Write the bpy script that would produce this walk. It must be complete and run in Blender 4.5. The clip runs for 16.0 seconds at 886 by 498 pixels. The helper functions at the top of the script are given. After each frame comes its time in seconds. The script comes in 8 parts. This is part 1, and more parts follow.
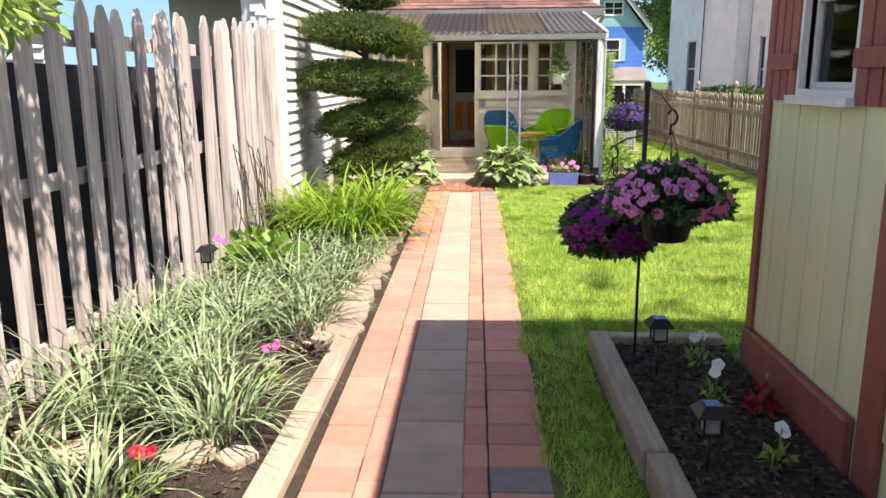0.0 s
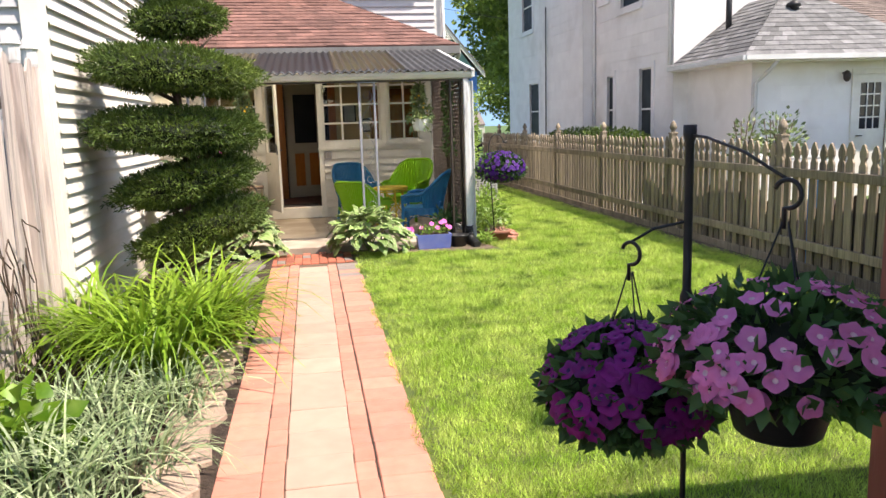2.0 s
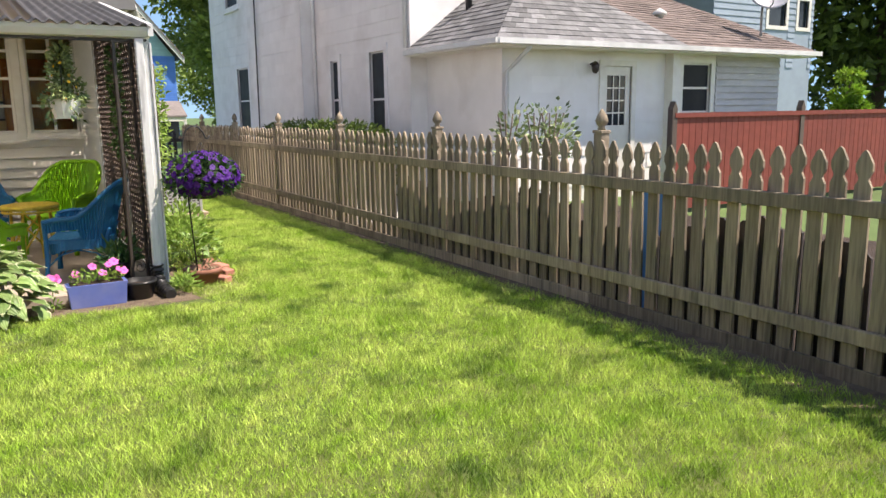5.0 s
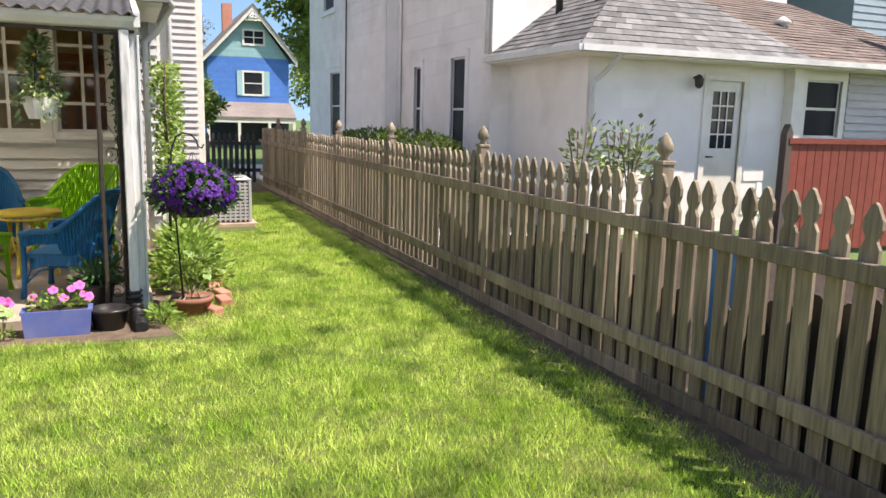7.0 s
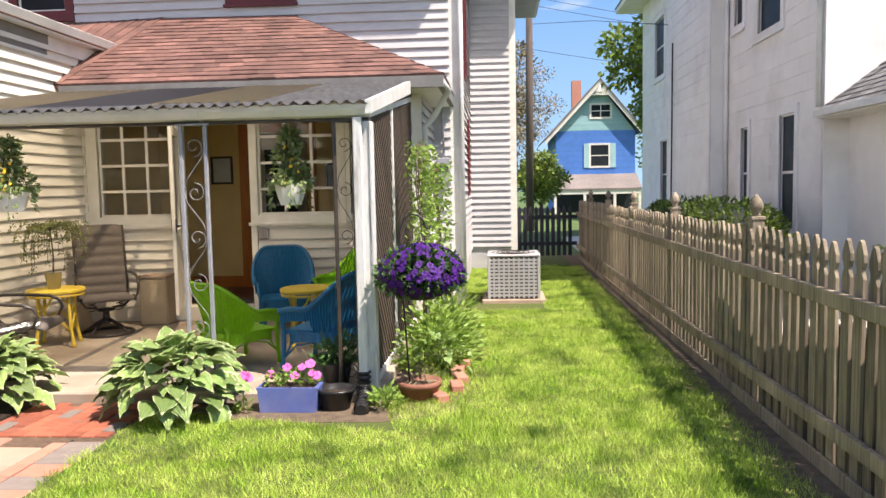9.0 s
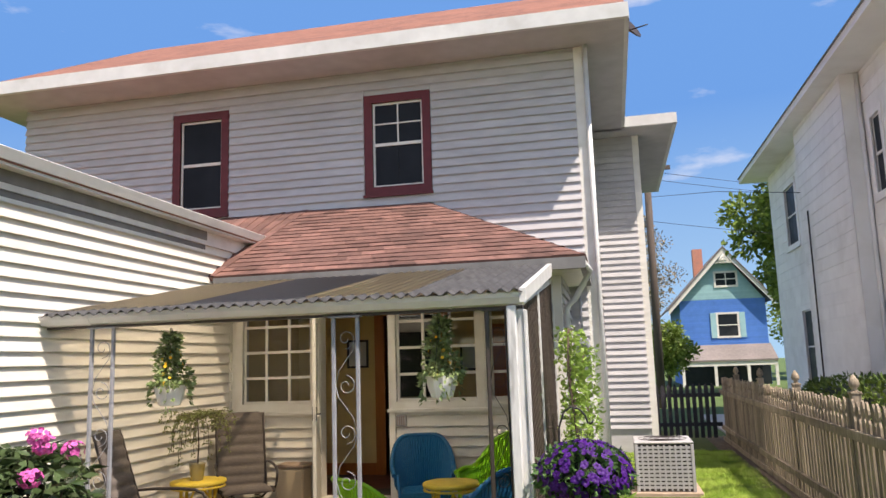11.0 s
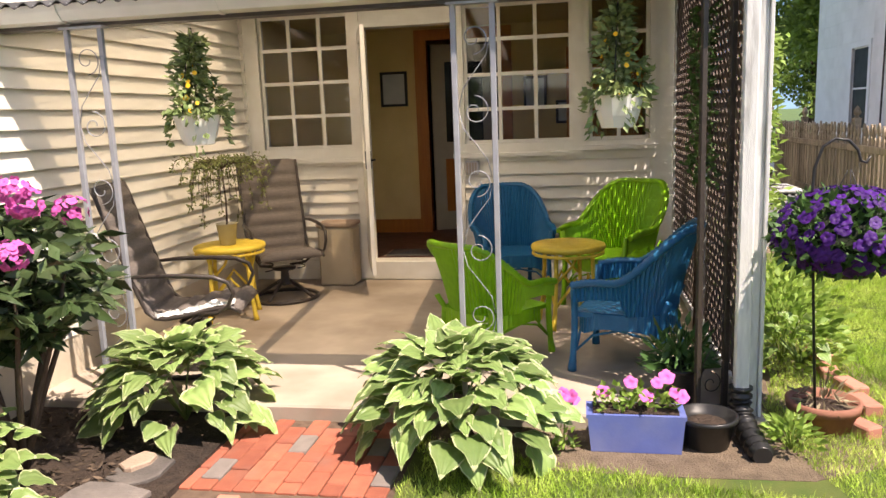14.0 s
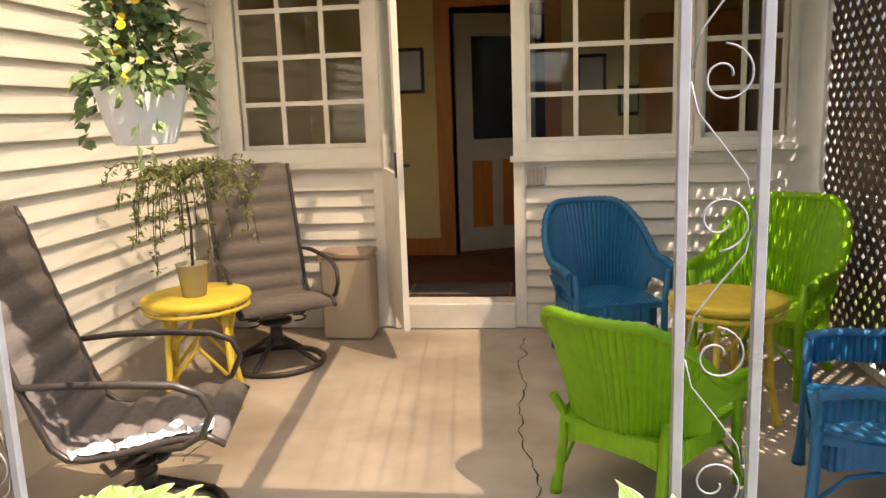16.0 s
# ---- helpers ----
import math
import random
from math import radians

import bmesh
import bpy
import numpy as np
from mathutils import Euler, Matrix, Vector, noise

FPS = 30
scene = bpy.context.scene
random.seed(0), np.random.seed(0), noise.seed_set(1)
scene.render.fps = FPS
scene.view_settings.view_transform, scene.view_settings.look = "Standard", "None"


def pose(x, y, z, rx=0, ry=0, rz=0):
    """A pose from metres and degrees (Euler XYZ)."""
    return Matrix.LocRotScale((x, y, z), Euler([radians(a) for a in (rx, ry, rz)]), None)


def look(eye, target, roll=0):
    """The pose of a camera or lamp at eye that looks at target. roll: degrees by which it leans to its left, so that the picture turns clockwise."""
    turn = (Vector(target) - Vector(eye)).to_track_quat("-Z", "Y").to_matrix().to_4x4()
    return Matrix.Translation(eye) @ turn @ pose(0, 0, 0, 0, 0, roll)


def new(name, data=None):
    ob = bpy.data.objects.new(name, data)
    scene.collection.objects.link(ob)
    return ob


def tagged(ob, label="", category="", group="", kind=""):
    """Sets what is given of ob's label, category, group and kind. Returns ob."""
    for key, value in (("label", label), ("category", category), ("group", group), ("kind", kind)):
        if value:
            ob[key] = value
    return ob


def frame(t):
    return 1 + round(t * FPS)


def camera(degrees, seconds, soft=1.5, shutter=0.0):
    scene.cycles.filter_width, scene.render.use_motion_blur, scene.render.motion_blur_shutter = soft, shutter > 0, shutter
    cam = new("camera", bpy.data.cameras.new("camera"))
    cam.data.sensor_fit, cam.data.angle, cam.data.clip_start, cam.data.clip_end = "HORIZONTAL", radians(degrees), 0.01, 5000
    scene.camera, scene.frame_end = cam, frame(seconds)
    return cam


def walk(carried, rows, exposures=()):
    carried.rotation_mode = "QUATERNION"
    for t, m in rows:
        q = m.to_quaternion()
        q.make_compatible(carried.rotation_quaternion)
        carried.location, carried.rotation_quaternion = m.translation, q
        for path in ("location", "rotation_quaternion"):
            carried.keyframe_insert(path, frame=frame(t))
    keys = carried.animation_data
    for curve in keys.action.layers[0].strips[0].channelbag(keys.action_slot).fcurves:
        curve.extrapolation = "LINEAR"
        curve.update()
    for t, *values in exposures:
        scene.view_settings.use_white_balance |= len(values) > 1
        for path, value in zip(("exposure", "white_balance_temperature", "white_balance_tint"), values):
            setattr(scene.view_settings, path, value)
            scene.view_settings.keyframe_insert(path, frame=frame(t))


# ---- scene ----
cam = camera(60.6, 16.0)
METRES, EYE, TILT, LEAN, TURN = 12.8, 1.61, 0.0, 0.0, 2.5
ROWS = [
    (0.0, 0.0, 0.0, 0.0, -0.09, -12.63, 0.42),
    (0.5, -0.0002, 0.0406, 0.0001, -5.19, -11.68, 0.64),
    (1.0, -0.0037, 0.0794, 0.0016, -8.89, -10.86, 1.45),
    (1.5, -0.004, 0.1168, 0.0012, -10.32, -9.87, 1.97),
    (2.0, -0.0066, 0.1614, 0.0006, -12.45, -9.45, 1.82),
    (2.5, 0.0003, 0.2054, -0.0016, -14.95, -9.24, 1.69),
    (3.0, 0.0041, 0.2456, -0.0033, -18.05, -9.09, 1.75),
    (3.5, 0.0142, 0.2843, -0.0029, -21.75, -8.98, 1.83),
    (4.0, 0.0271, 0.3214, -0.0031, -25.43, -9.19, 1.8),
    (4.5, 0.0443, 0.3609, -0.0042, -30.3, -9.75, 1.54),
    (4.7, 0.053, 0.3745, -0.0044, -31.8, -10.05, 1.25),
    (5.75, 0.104, 0.4170, -0.0035, -36.6, -10.6, 0.0),
    (6.8, 0.1570, 0.4443, -0.0014, -28.7, -10.2, -1.29),
    (7.0, 0.1651, 0.4492, -0.0011, -25.04, -9.72, -1.4),
    (7.5, 0.1933, 0.4595, -0.001, -16.77, -8.99, -1.79),
    (8.0, 0.2161, 0.4757, -0.0015, -11.22, -8.2, -1.4),
    (8.5, 0.2376, 0.4833, -0.0015, -4.72, -6.75, 0.01),
    (9.0, 0.25, 0.4823, 0.002, 1.56, -4.59, 1.09),
    (9.5, 0.2494, 0.4801, 0.0073, 7.49, -0.76, 1.75),
    (9.7, 0.2475, 0.4812, 0.009, 8.67, 0.88, 1.66),
    (10.75, 0.2310, 0.4945, 0.0135, 10.2, 8.6, 1.85),
    (11.8, 0.2020, 0.5189, 0.0134, 9.6, 5.8, 1.96),
    (12.0, 0.1958, 0.5276, 0.0117, 10.25, 3.08, 2.03),
    (12.5, 0.1766, 0.5521, 0.0052, 9.95, -2.66, 2.08),
    (13.0, 0.1569, 0.5778, 0.0009, 8.9, -6.19, 2.2),
    (13.5, 0.1372, 0.6075, 0.0009, 8.29, -8.31, 2.41),
    (14.0, 0.114, 0.6377, 0.0002, 7.48, -9.89, 2.18),
    (14.5, 0.0936, 0.6764, -0.0005, 7.03, -10.65, 2.0),
    (15.0, 0.0734, 0.7108, 0.0018, 6.16, -10.79, 1.82),
    (15.5, 0.0591, 0.748, -0.0012, 5.38, -10.42, 1.85),
    (16.0, 0.0447, 0.7882, -0.003, 4.35, -10.21, 1.97),
]
walk(cam, [(t, pose(0, 0, EYE, TILT, LEAN, TURN) @ pose(METRES * x, METRES * y, METRES * z, 90 + pitch, roll, yaw)) for t, x, y, z, yaw, pitch, roll in ROWS],
     [(0, 1.24, 6800, 17), (4.0, 1.02, 6900, 18), (9.0, 1.06, 6900, 18), (9.6, 0.95, 6900, 18), (12.0, 0.75, 6950, 18), (13.0, 0.98, 7100, 20), (14.0, 1.12, 7200, 21), (15.0, 1.17, 7250, 21), (16.0, 1.4, 7300, 21)])

# ---- world, sun, exposure ----
SUN_DIR = Vector((-0.50, 0.335, -1.0)).normalized()
world = bpy.data.worlds.new("sky")
scene.world = world
world.use_nodes = True
wn = world.node_tree
sky = wn.nodes.new("ShaderNodeTexSky")
sky.sky_type = "NISHITA"
sky.sun_disc = False
sky.sun_elevation = math.asin(-SUN_DIR.z)
sky.sun_rotation = math.atan2(-SUN_DIR.x, -SUN_DIR.y)
sky.air_density, sky.dust_density, sky.ozone_density = 1.0, 0.2, 2.5
# a few thin clouds high in the sky
tc = wn.nodes.new("ShaderNodeTexCoord")
cl_map = wn.nodes.new("ShaderNodeMapping")
cl_map.inputs["Scale"].default_value = (3.0, 3.0, 9.0)
cl_map.inputs["Location"].default_value = (0.3, 0.1, 0.2)
cl = wn.nodes.new("ShaderNodeTexNoise")
cl.inputs["Scale"].default_value, cl.inputs["Detail"].default_value = 1.6, 6.0
cl_ramp = wn.nodes.new("ShaderNodeMapRange")
cl_ramp.inputs["From Min"].default_value, cl_ramp.inputs["From Max"].default_value = 0.60, 0.72
cl_mix = wn.nodes.new("ShaderNodeMix")
cl_mix.data_type = "RGBA"
cl_mix.inputs["B"].default_value = (8.5, 8.8, 9.2, 1)
wn.links.new(tc.outputs["Generated"], cl_map.inputs["Vector"])
wn.links.new(cl_map.outputs["Vector"], cl.inputs["Vector"])
wn.links.new(cl.outputs["Fac"], cl_ramp.inputs["Value"])
wn.links.new(cl_ramp.outputs["Result"], cl_mix.inputs["Factor"])
sky_sat = wn.nodes.new("ShaderNodeHueSaturation")
sky_sat.inputs["Saturation"].default_value = 0.88
wn.links.new(sky.outputs["Color"], sky_sat.inputs["Color"])
wn.links.new(sky_sat.outputs["Color"], cl_mix.inputs["A"])
bg = wn.nodes["Background"]
bg.inputs["Strength"].default_value = 0.112
wn.links.new(cl_mix.outputs["Result"], bg.inputs["Color"])
sun_data = bpy.data.lights.new("sun", "SUN")
sun_data.energy, sun_data.angle, sun_data.color = 4.5, radians(0.55), (1.0, 0.94, 0.84)
sun = new("sun", sun_data)
sun.matrix_world = look((8, -6, 16), Vector((8, -6, 16)) + SUN_DIR)


# ---- materials ----
def mat(name, c1, c2=None, scale=6.0, rough=0.7, bump=0.2, bscale=60.0, metal=0.0, rand=0.0, island=0.0,
        stretch=(1, 1, 1), spec=0.4, big=0.8, coat=0.0, trans=0.0, dirt=None, dirt_amount=0.0, bdist=0.004):
    """A surface with two scales of colour noise, fine relief and variation from piece to piece."""
    c2 = c2 or tuple(v * 0.75 for v in c1)
    m = bpy.data.materials.new(name)
    m.use_nodes = True
    nt = m.node_tree
    n, l = nt.nodes, nt.links
    b = n["Principled BSDF"]
    geo = n.new("ShaderNodeNewGeometry")
    mp = n.new("ShaderNodeMapping")
    mp.inputs["Scale"].default_value = stretch
    l.new(geo.outputs["Position"], mp.inputs["Vector"])
    n1 = n.new("ShaderNodeTexNoise")
    n1.inputs["Scale"].default_value, n1.inputs["Detail"].default_value = scale, 5.0
    n2 = n.new("ShaderNodeTexNoise")
    n2.inputs["Scale"].default_value, n2.inputs["Detail"].default_value = big, 3.0
    nb = n.new("ShaderNodeTexNoise")
    nb.inputs["Scale"].default_value, nb.inputs["Detail"].default_value = bscale, 4.0
    for node in (n1, n2, nb):
        l.new(mp.outputs["Vector"], node.inputs["Vector"])
    add = n.new("ShaderNodeMath")
    add.operation = "ADD"
    l.new(n1.outputs["Fac"], add.inputs[0])
    l.new(n2.outputs["Fac"], add.inputs[1])
    rng = n.new("ShaderNodeMapRange")
    rng.inputs["From Min"].default_value, rng.inputs["From Max"].default_value = 0.72, 1.28
    l.new(add.outputs[0], rng.inputs["Value"])
    mix = n.new("ShaderNodeMix")
    mix.data_type = "RGBA"
    mix.inputs["A"].default_value, mix.inputs["B"].default_value = (*c1, 1), (*c2, 1)
    l.new(rng.outputs["Result"], mix.inputs["Factor"])
    out = mix.outputs["Result"]
    if dirt:
        nd = n.new("ShaderNodeTexNoise")
        nd.inputs["Scale"].default_value, nd.inputs["Detail"].default_value = scale * 0.35, 8.0
        l.new(mp.outputs["Vector"], nd.inputs["Vector"])
        rd = n.new("ShaderNodeMapRange")
        rd.inputs["From Min"].default_value, rd.inputs["From Max"].default_value = 0.52, 0.72
        rd.inputs["To Max"].default_value = dirt_amount
        l.new(nd.outputs["Fac"], rd.inputs["Value"])
        md = n.new("ShaderNodeMix")
        md.data_type = "RGBA"
        md.inputs["B"].default_value = (*dirt, 1)
        l.new(rd.outputs["Result"], md.inputs["Factor"])
        l.new(out, md.inputs["A"])
        out = md.outputs["Result"]
    if rand or island:
        hsv = n.new("ShaderNodeHueSaturation")
        rv = n.new("ShaderNodeMapRange")
        amount = rand or island
        rv.inputs["To Min"].default_value, rv.inputs["To Max"].default_value = 1 - amount, 1 + amount
        if rand:
            oi = n.new("ShaderNodeObjectInfo")
            l.new(oi.outputs["Random"], rv.inputs["Value"])
        else:
            l.new(geo.outputs["Random Per Island"], rv.inputs["Value"])
        l.new(rv.outputs["Result"], hsv.inputs["Value"])
        l.new(out, hsv.inputs["Color"])
        out = hsv.outputs["Color"]
    l.new(out, b.inputs["Base Color"])
    b.inputs["Roughness"].default_value = rough
    b.inputs["Metallic"].default_value = metal
    b.inputs["Specular IOR Level"].default_value = spec
    b.inputs["Coat Weight"].default_value = coat
    rr = n.new("ShaderNodeMapRange")
    rr.inputs["To Min"].default_value, rr.inputs["To Max"].default_value = max(0.02, rough - 0.12), min(1.0, rough + 0.12)
    l.new(n1.outputs["Fac"], rr.inputs["Value"])
    l.new(rr.outputs["Result"], b.inputs["Roughness"])
    if bump:
        bp = n.new("ShaderNodeBump")
        bp.inputs["Strength"].default_value, bp.inputs["Distance"].default_value = bump, bdist
        l.new(nb.outputs["Fac"], bp.inputs["Height"])
        l.new(bp.outputs["Normal"], b.inputs["Normal"])
    if trans:
        tl = n.new("ShaderNodeBsdfTranslucent")
        l.new(out, tl.inputs["Color"])
        ms = n.new("ShaderNodeMixShader")
        ms.inputs["Fac"].default_value = trans
        l.new(b.outputs["BSDF"], ms.inputs[1])
        l.new(tl.outputs["BSDF"], ms.inputs[2])
        l.new(ms.outputs["Shader"], n["Material Output"].inputs["Surface"])
    return m


def glass(name, tint=(0.9, 0.93, 0.93)):
    m = bpy.data.materials.new(name)
    m.use_nodes = True
    n, l = m.node_tree.nodes, m.node_tree.links
    n.remove(n["Principled BSDF"])
    tr, gl, fr, mx = n.new("ShaderNodeBsdfTransparent"), n.new("ShaderNodeBsdfGlossy"), n.new("ShaderNodeFresnel"), n.new("ShaderNodeMixShader")
    tr.inputs["Color"].default_value = (*tint, 1)
    gl.inputs["Roughness"].default_value = 0.03
    fr.inputs["IOR"].default_value = 1.5
    l.new(fr.outputs["Fac"], mx.inputs["Fac"])
    l.new(tr.outputs["BSDF"], mx.inputs[1])
    l.new(gl.outputs["BSDF"], mx.inputs[2])
    l.new(mx.outputs["Shader"], n["Material Output"].inputs["Surface"])
    return m


M = {}
M["cream"] = mat("cream_paint", (0.745, 0.71, 0.64), (0.67, 0.64, 0.57), 5, 0.6, 0.15, 40, rand=0.04, stretch=(1, 1, 3), dirt=(0.45, 0.38, 0.26), dirt_amount=0.18)
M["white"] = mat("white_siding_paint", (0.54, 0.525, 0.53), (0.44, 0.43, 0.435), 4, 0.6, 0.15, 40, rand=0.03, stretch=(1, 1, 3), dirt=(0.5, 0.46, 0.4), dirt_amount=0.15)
M["trim"] = mat("white_trim_paint", (0.80, 0.78, 0.72), (0.72, 0.69, 0.62), 8, 0.5, 0.2, 50, dirt=(0.4, 0.36, 0.3), dirt_amount=0.25)
M["neighbour"] = mat("painted_asbestos_siding", (0.86, 0.84, 0.82), (0.79, 0.77, 0.75), 3, 0.7, 0.2, 30, rand=0.03, dirt=(0.5, 0.46, 0.4), dirt_amount=0.35)
M["post"] = mat("weathered_white_wood", (0.72, 0.72, 0.70), (0.55, 0.55, 0.54), 14, 0.7, 0.4, 60, stretch=(3, 3, 0.5), dirt=(0.16, 0.15, 0.14), dirt_amount=0.7)
M["gutter"] = mat("aluminium_gutter", (0.72, 0.72, 0.70), (0.6, 0.6, 0.58), 5, 0.4, 0.1, 30, dirt=(0.3, 0.28, 0.24), dirt_amount=0.4)
M["redtrim"] = mat("dark_red_trim_paint", (0.135, 0.018, 0.022), (0.10, 0.014, 0.018), 8, 0.5, 0.2, 60)
M["shutter"] = mat("maroon_stained_wood", (0.34, 0.11, 0.085), (0.26, 0.082, 0.062), 10, 0.6, 0.3, 60, rand=0.1, stretch=(3, 3, 0.4))
M["shedred"] = mat("red_brown_paint", (0.38, 0.115, 0.08), (0.30, 0.09, 0.062), 8, 0.6, 0.3, 50, dirt=(0.15, 0.1, 0.08), dirt_amount=0.4)
M["shed"] = mat("pale_green_panel_paint", (0.78, 0.77, 0.44), (0.70, 0.69, 0.39), 4, 0.65, 0.2, 50, rand=0.03, stretch=(4, 4, 0.6), dirt=(0.3, 0.3, 0.2), dirt_amount=0.2)
M["fence_r"] = mat("grey_weathered_cedar", (0.38, 0.305, 0.215), (0.17, 0.134, 0.094), 14, 0.85, 0.8, 90, rand=0.3, stretch=(4, 4, 0.3), dirt=(0.06, 0.055, 0.04), dirt_amount=0.65)
M["fence_l"] = mat("silvered_old_pine", (0.68, 0.58, 0.52), (0.43, 0.36, 0.33), 10, 0.85, 0.8, 80, rand=0.16, stretch=(4, 4, 0.3), dirt=(0.09, 0.085, 0.09), dirt_amount=0.7)
# gate paint, also the painted shade behind the board fence
M["gate"] = mat("dark_gate_and_fence_shade", (0.035, 0.032, 0.04), (0.02, 0.02, 0.025), 8, 0.6, 0.3, 50)
M["shingle"] = mat("red_asphalt_shingle", (0.29, 0.13, 0.09), (0.17, 0.078, 0.056), 9, 0.9, 0.8, 220, rand=0.2, big=1.5, dirt=(0.10, 0.06, 0.052), dirt_amount=0.5)
M["greyshingle"] = mat("grey_asphalt_shingle", (0.33, 0.33, 0.32), (0.23, 0.23, 0.225), 9, 0.9, 0.7, 200, rand=0.22)
M["brownshingle"] = mat("brown_asphalt_shingle", (0.22, 0.19, 0.175), (0.15, 0.13, 0.12), 9, 0.9, 0.6, 200, rand=0.15)
M["corrugated"] = mat("grey_corrugated_sheet", (0.07, 0.07, 0.072), (0.035, 0.035, 0.036), 6, 0.75, 0.3, 60, dirt=(0.14, 0.135, 0.13), dirt_amount=0.3)
M["concrete"] = mat("patio_concrete", (0.49, 0.415, 0.335), (0.31, 0.255, 0.20), 2.6, 0.8, 0.4, 120, big=1.1, dirt=(0.17, 0.12, 0.08), dirt_amount=0.75)
M["slab"] = mat("tan_concrete_paver", (0.43, 0.305, 0.23), (0.36, 0.25, 0.19), 6, 0.85, 0.4, 150, rand=0.06)
M["brick"] = mat("salmon_clay_brick", (0.54, 0.235, 0.165), (0.44, 0.19, 0.132), 12, 0.85, 0.5, 150, rand=0.13, dirt=(0.30, 0.20, 0.16), dirt_amount=0.45)
M["greybrick"] = mat("grey_clay_brick", (0.26, 0.215, 0.19), (0.19, 0.16, 0.14), 12, 0.85, 0.5, 150, rand=0.1)
M["joint"] = mat("sandy_joint_soil", (0.16, 0.105, 0.07), (0.08, 0.052, 0.036), 25, 0.95, 0.8, 200)
M["soil"] = mat("dark_garden_soil", (0.075, 0.05, 0.035), (0.03, 0.02, 0.014), 18, 0.95, 1.0, 70, bdist=0.03)
M["earth"] = mat("bare_earth_strip", (0.21, 0.155, 0.105), (0.09, 0.066, 0.045), 10, 0.95, 0.9, 80, bdist=0.02)
M["turf"] = mat("turf_soil", (0.05, 0.09, 0.014), (0.11, 0.12, 0.03), 7, 0.95, 0.6, 90, big=1.1)
M["stone"] = mat("buff_flagstone", (0.46, 0.34, 0.255), (0.32, 0.235, 0.175), 7, 0.85, 0.7, 60, rand=0.2, bdist=0.01)
M["timber"] = mat("weathered_landscape_timber", (0.43, 0.34, 0.25), (0.27, 0.21, 0.155), 9, 0.85, 0.6, 80, rand=0.12, stretch=(4, 0.5, 4))
M["steel"] = mat("grey_painted_ironwork", (0.33, 0.34, 0.37), (0.25, 0.26, 0.29), 12, 0.45, 0.2, 60, rand=0.04, dirt=(0.2, 0.15, 0.12), dirt_amount=0.25)
M["black"] = mat("black_iron", (0.022, 0.022, 0.024), (0.014, 0.014, 0.015), 12, 0.45, 0.2, 80)
M["plastic_black"] = mat("black_plastic", (0.02, 0.02, 0.021), (0.014, 0.014, 0.014), 12, 0.38, 0.1, 80)
M["brown_metal"] = mat("dark_brown_metal", (0.055, 0.042, 0.035), (0.035, 0.028, 0.024), 12, 0.4, 0.1, 60)
M["interior"] = mat("ochre_wall_paint", (0.72, 0.55, 0.25), (0.64, 0.48, 0.21), 4, 0.8, 0.1, 60)
M["orangewood"] = mat("orange_varnished_wood", (0.50, 0.18, 0.035), (0.38, 0.125, 0.024), 8, 0.4, 0.2, 40, stretch=(4, 4, 0.4))
M["darkfloor"] = mat("dark_red_floor", (0.14, 0.045, 0.03), (0.09, 0.03, 0.02), 8, 0.5, 0.2, 60)
# near-black that paints the darkness of unlit rooms
M["dark"] = mat("unlit_room_dark", (0.03, 0.028, 0.026), (0.02, 0.019, 0.018), 5, 0.8, 0.1, 40)
M["glass"] = glass("window_glass")
# opaque pane coloured near-black so the room behind looks unlit
M["unlit_pane"] = mat("dark_unlit_pane", (0.020, 0.023, 0.028), (0.012, 0.014, 0.018), 3, 0.4, 0.0, 40, spec=0.12)
# grimy fibreglass sheet: a grey weathered skin that passes part of the sun, warm and half scattered
corr = M["fibreglass"] = mat("grimy_fibreglass_sheet", (0.17, 0.165, 0.155), (0.10, 0.097, 0.09), 6, 0.6, 0.3, 60, dirt=(0.06, 0.055, 0.05), dirt_amount=0.5)
cn, clk = corr.node_tree.nodes, corr.node_tree.links
c_tl, c_tr = cn.new("ShaderNodeBsdfTranslucent"), cn.new("ShaderNodeBsdfTransparent")
c_m1, c_m2 = cn.new("ShaderNodeMixShader"), cn.new("ShaderNodeMixShader")
c_tl.inputs["Color"].default_value = (0.97, 0.89, 0.71, 1)
c_tr.inputs["Color"].default_value = (1.0, 0.90, 0.70, 1)
c_m1.inputs["Fac"].default_value, c_m2.inputs["Fac"].default_value = 0.32, 0.85
clk.new(c_tl.outputs["BSDF"], c_m1.inputs[1])
clk.new(c_tr.outputs["BSDF"], c_m1.inputs[2])
clk.new(cn["Principled BSDF"].outputs["BSDF"], c_m2.inputs[1])
clk.new(c_m1.outputs["Shader"], c_m2.inputs[2])
c_fr, c_gl, c_m3 = cn.new("ShaderNodeFresnel"), cn.new("ShaderNodeBsdfGlossy"), cn.new("ShaderNodeMixShader")
c_fr.inputs["IOR"].default_value, c_gl.inputs["Roughness"].default_value = 1.12, 0.3
c_gl.inputs["Color"].default_value = (0.30, 0.30, 0.31, 1)
clk.new(c_fr.outputs["Fac"], c_m3.inputs["Fac"])
clk.new(c_m2.outputs["Shader"], c_m3.inputs[1])
clk.new(c_gl.outputs["BSDF"], c_m3.inputs[2])
clk.new(c_m3.outputs["Shader"], cn["Material Output"].inputs["Surface"])
M["blue_h1"] = mat("cornflower_blue_paint", (0.10, 0.27, 0.72), (0.085, 0.23, 0.62), 4, 0.7, 0.1, 30, rand=0.05)
M["blue_h2"] = mat("pale_teal_paint", (0.35, 0.58, 0.60), (0.30, 0.5, 0.54), 4, 0.7, 0.1, 30, rand=0.05)
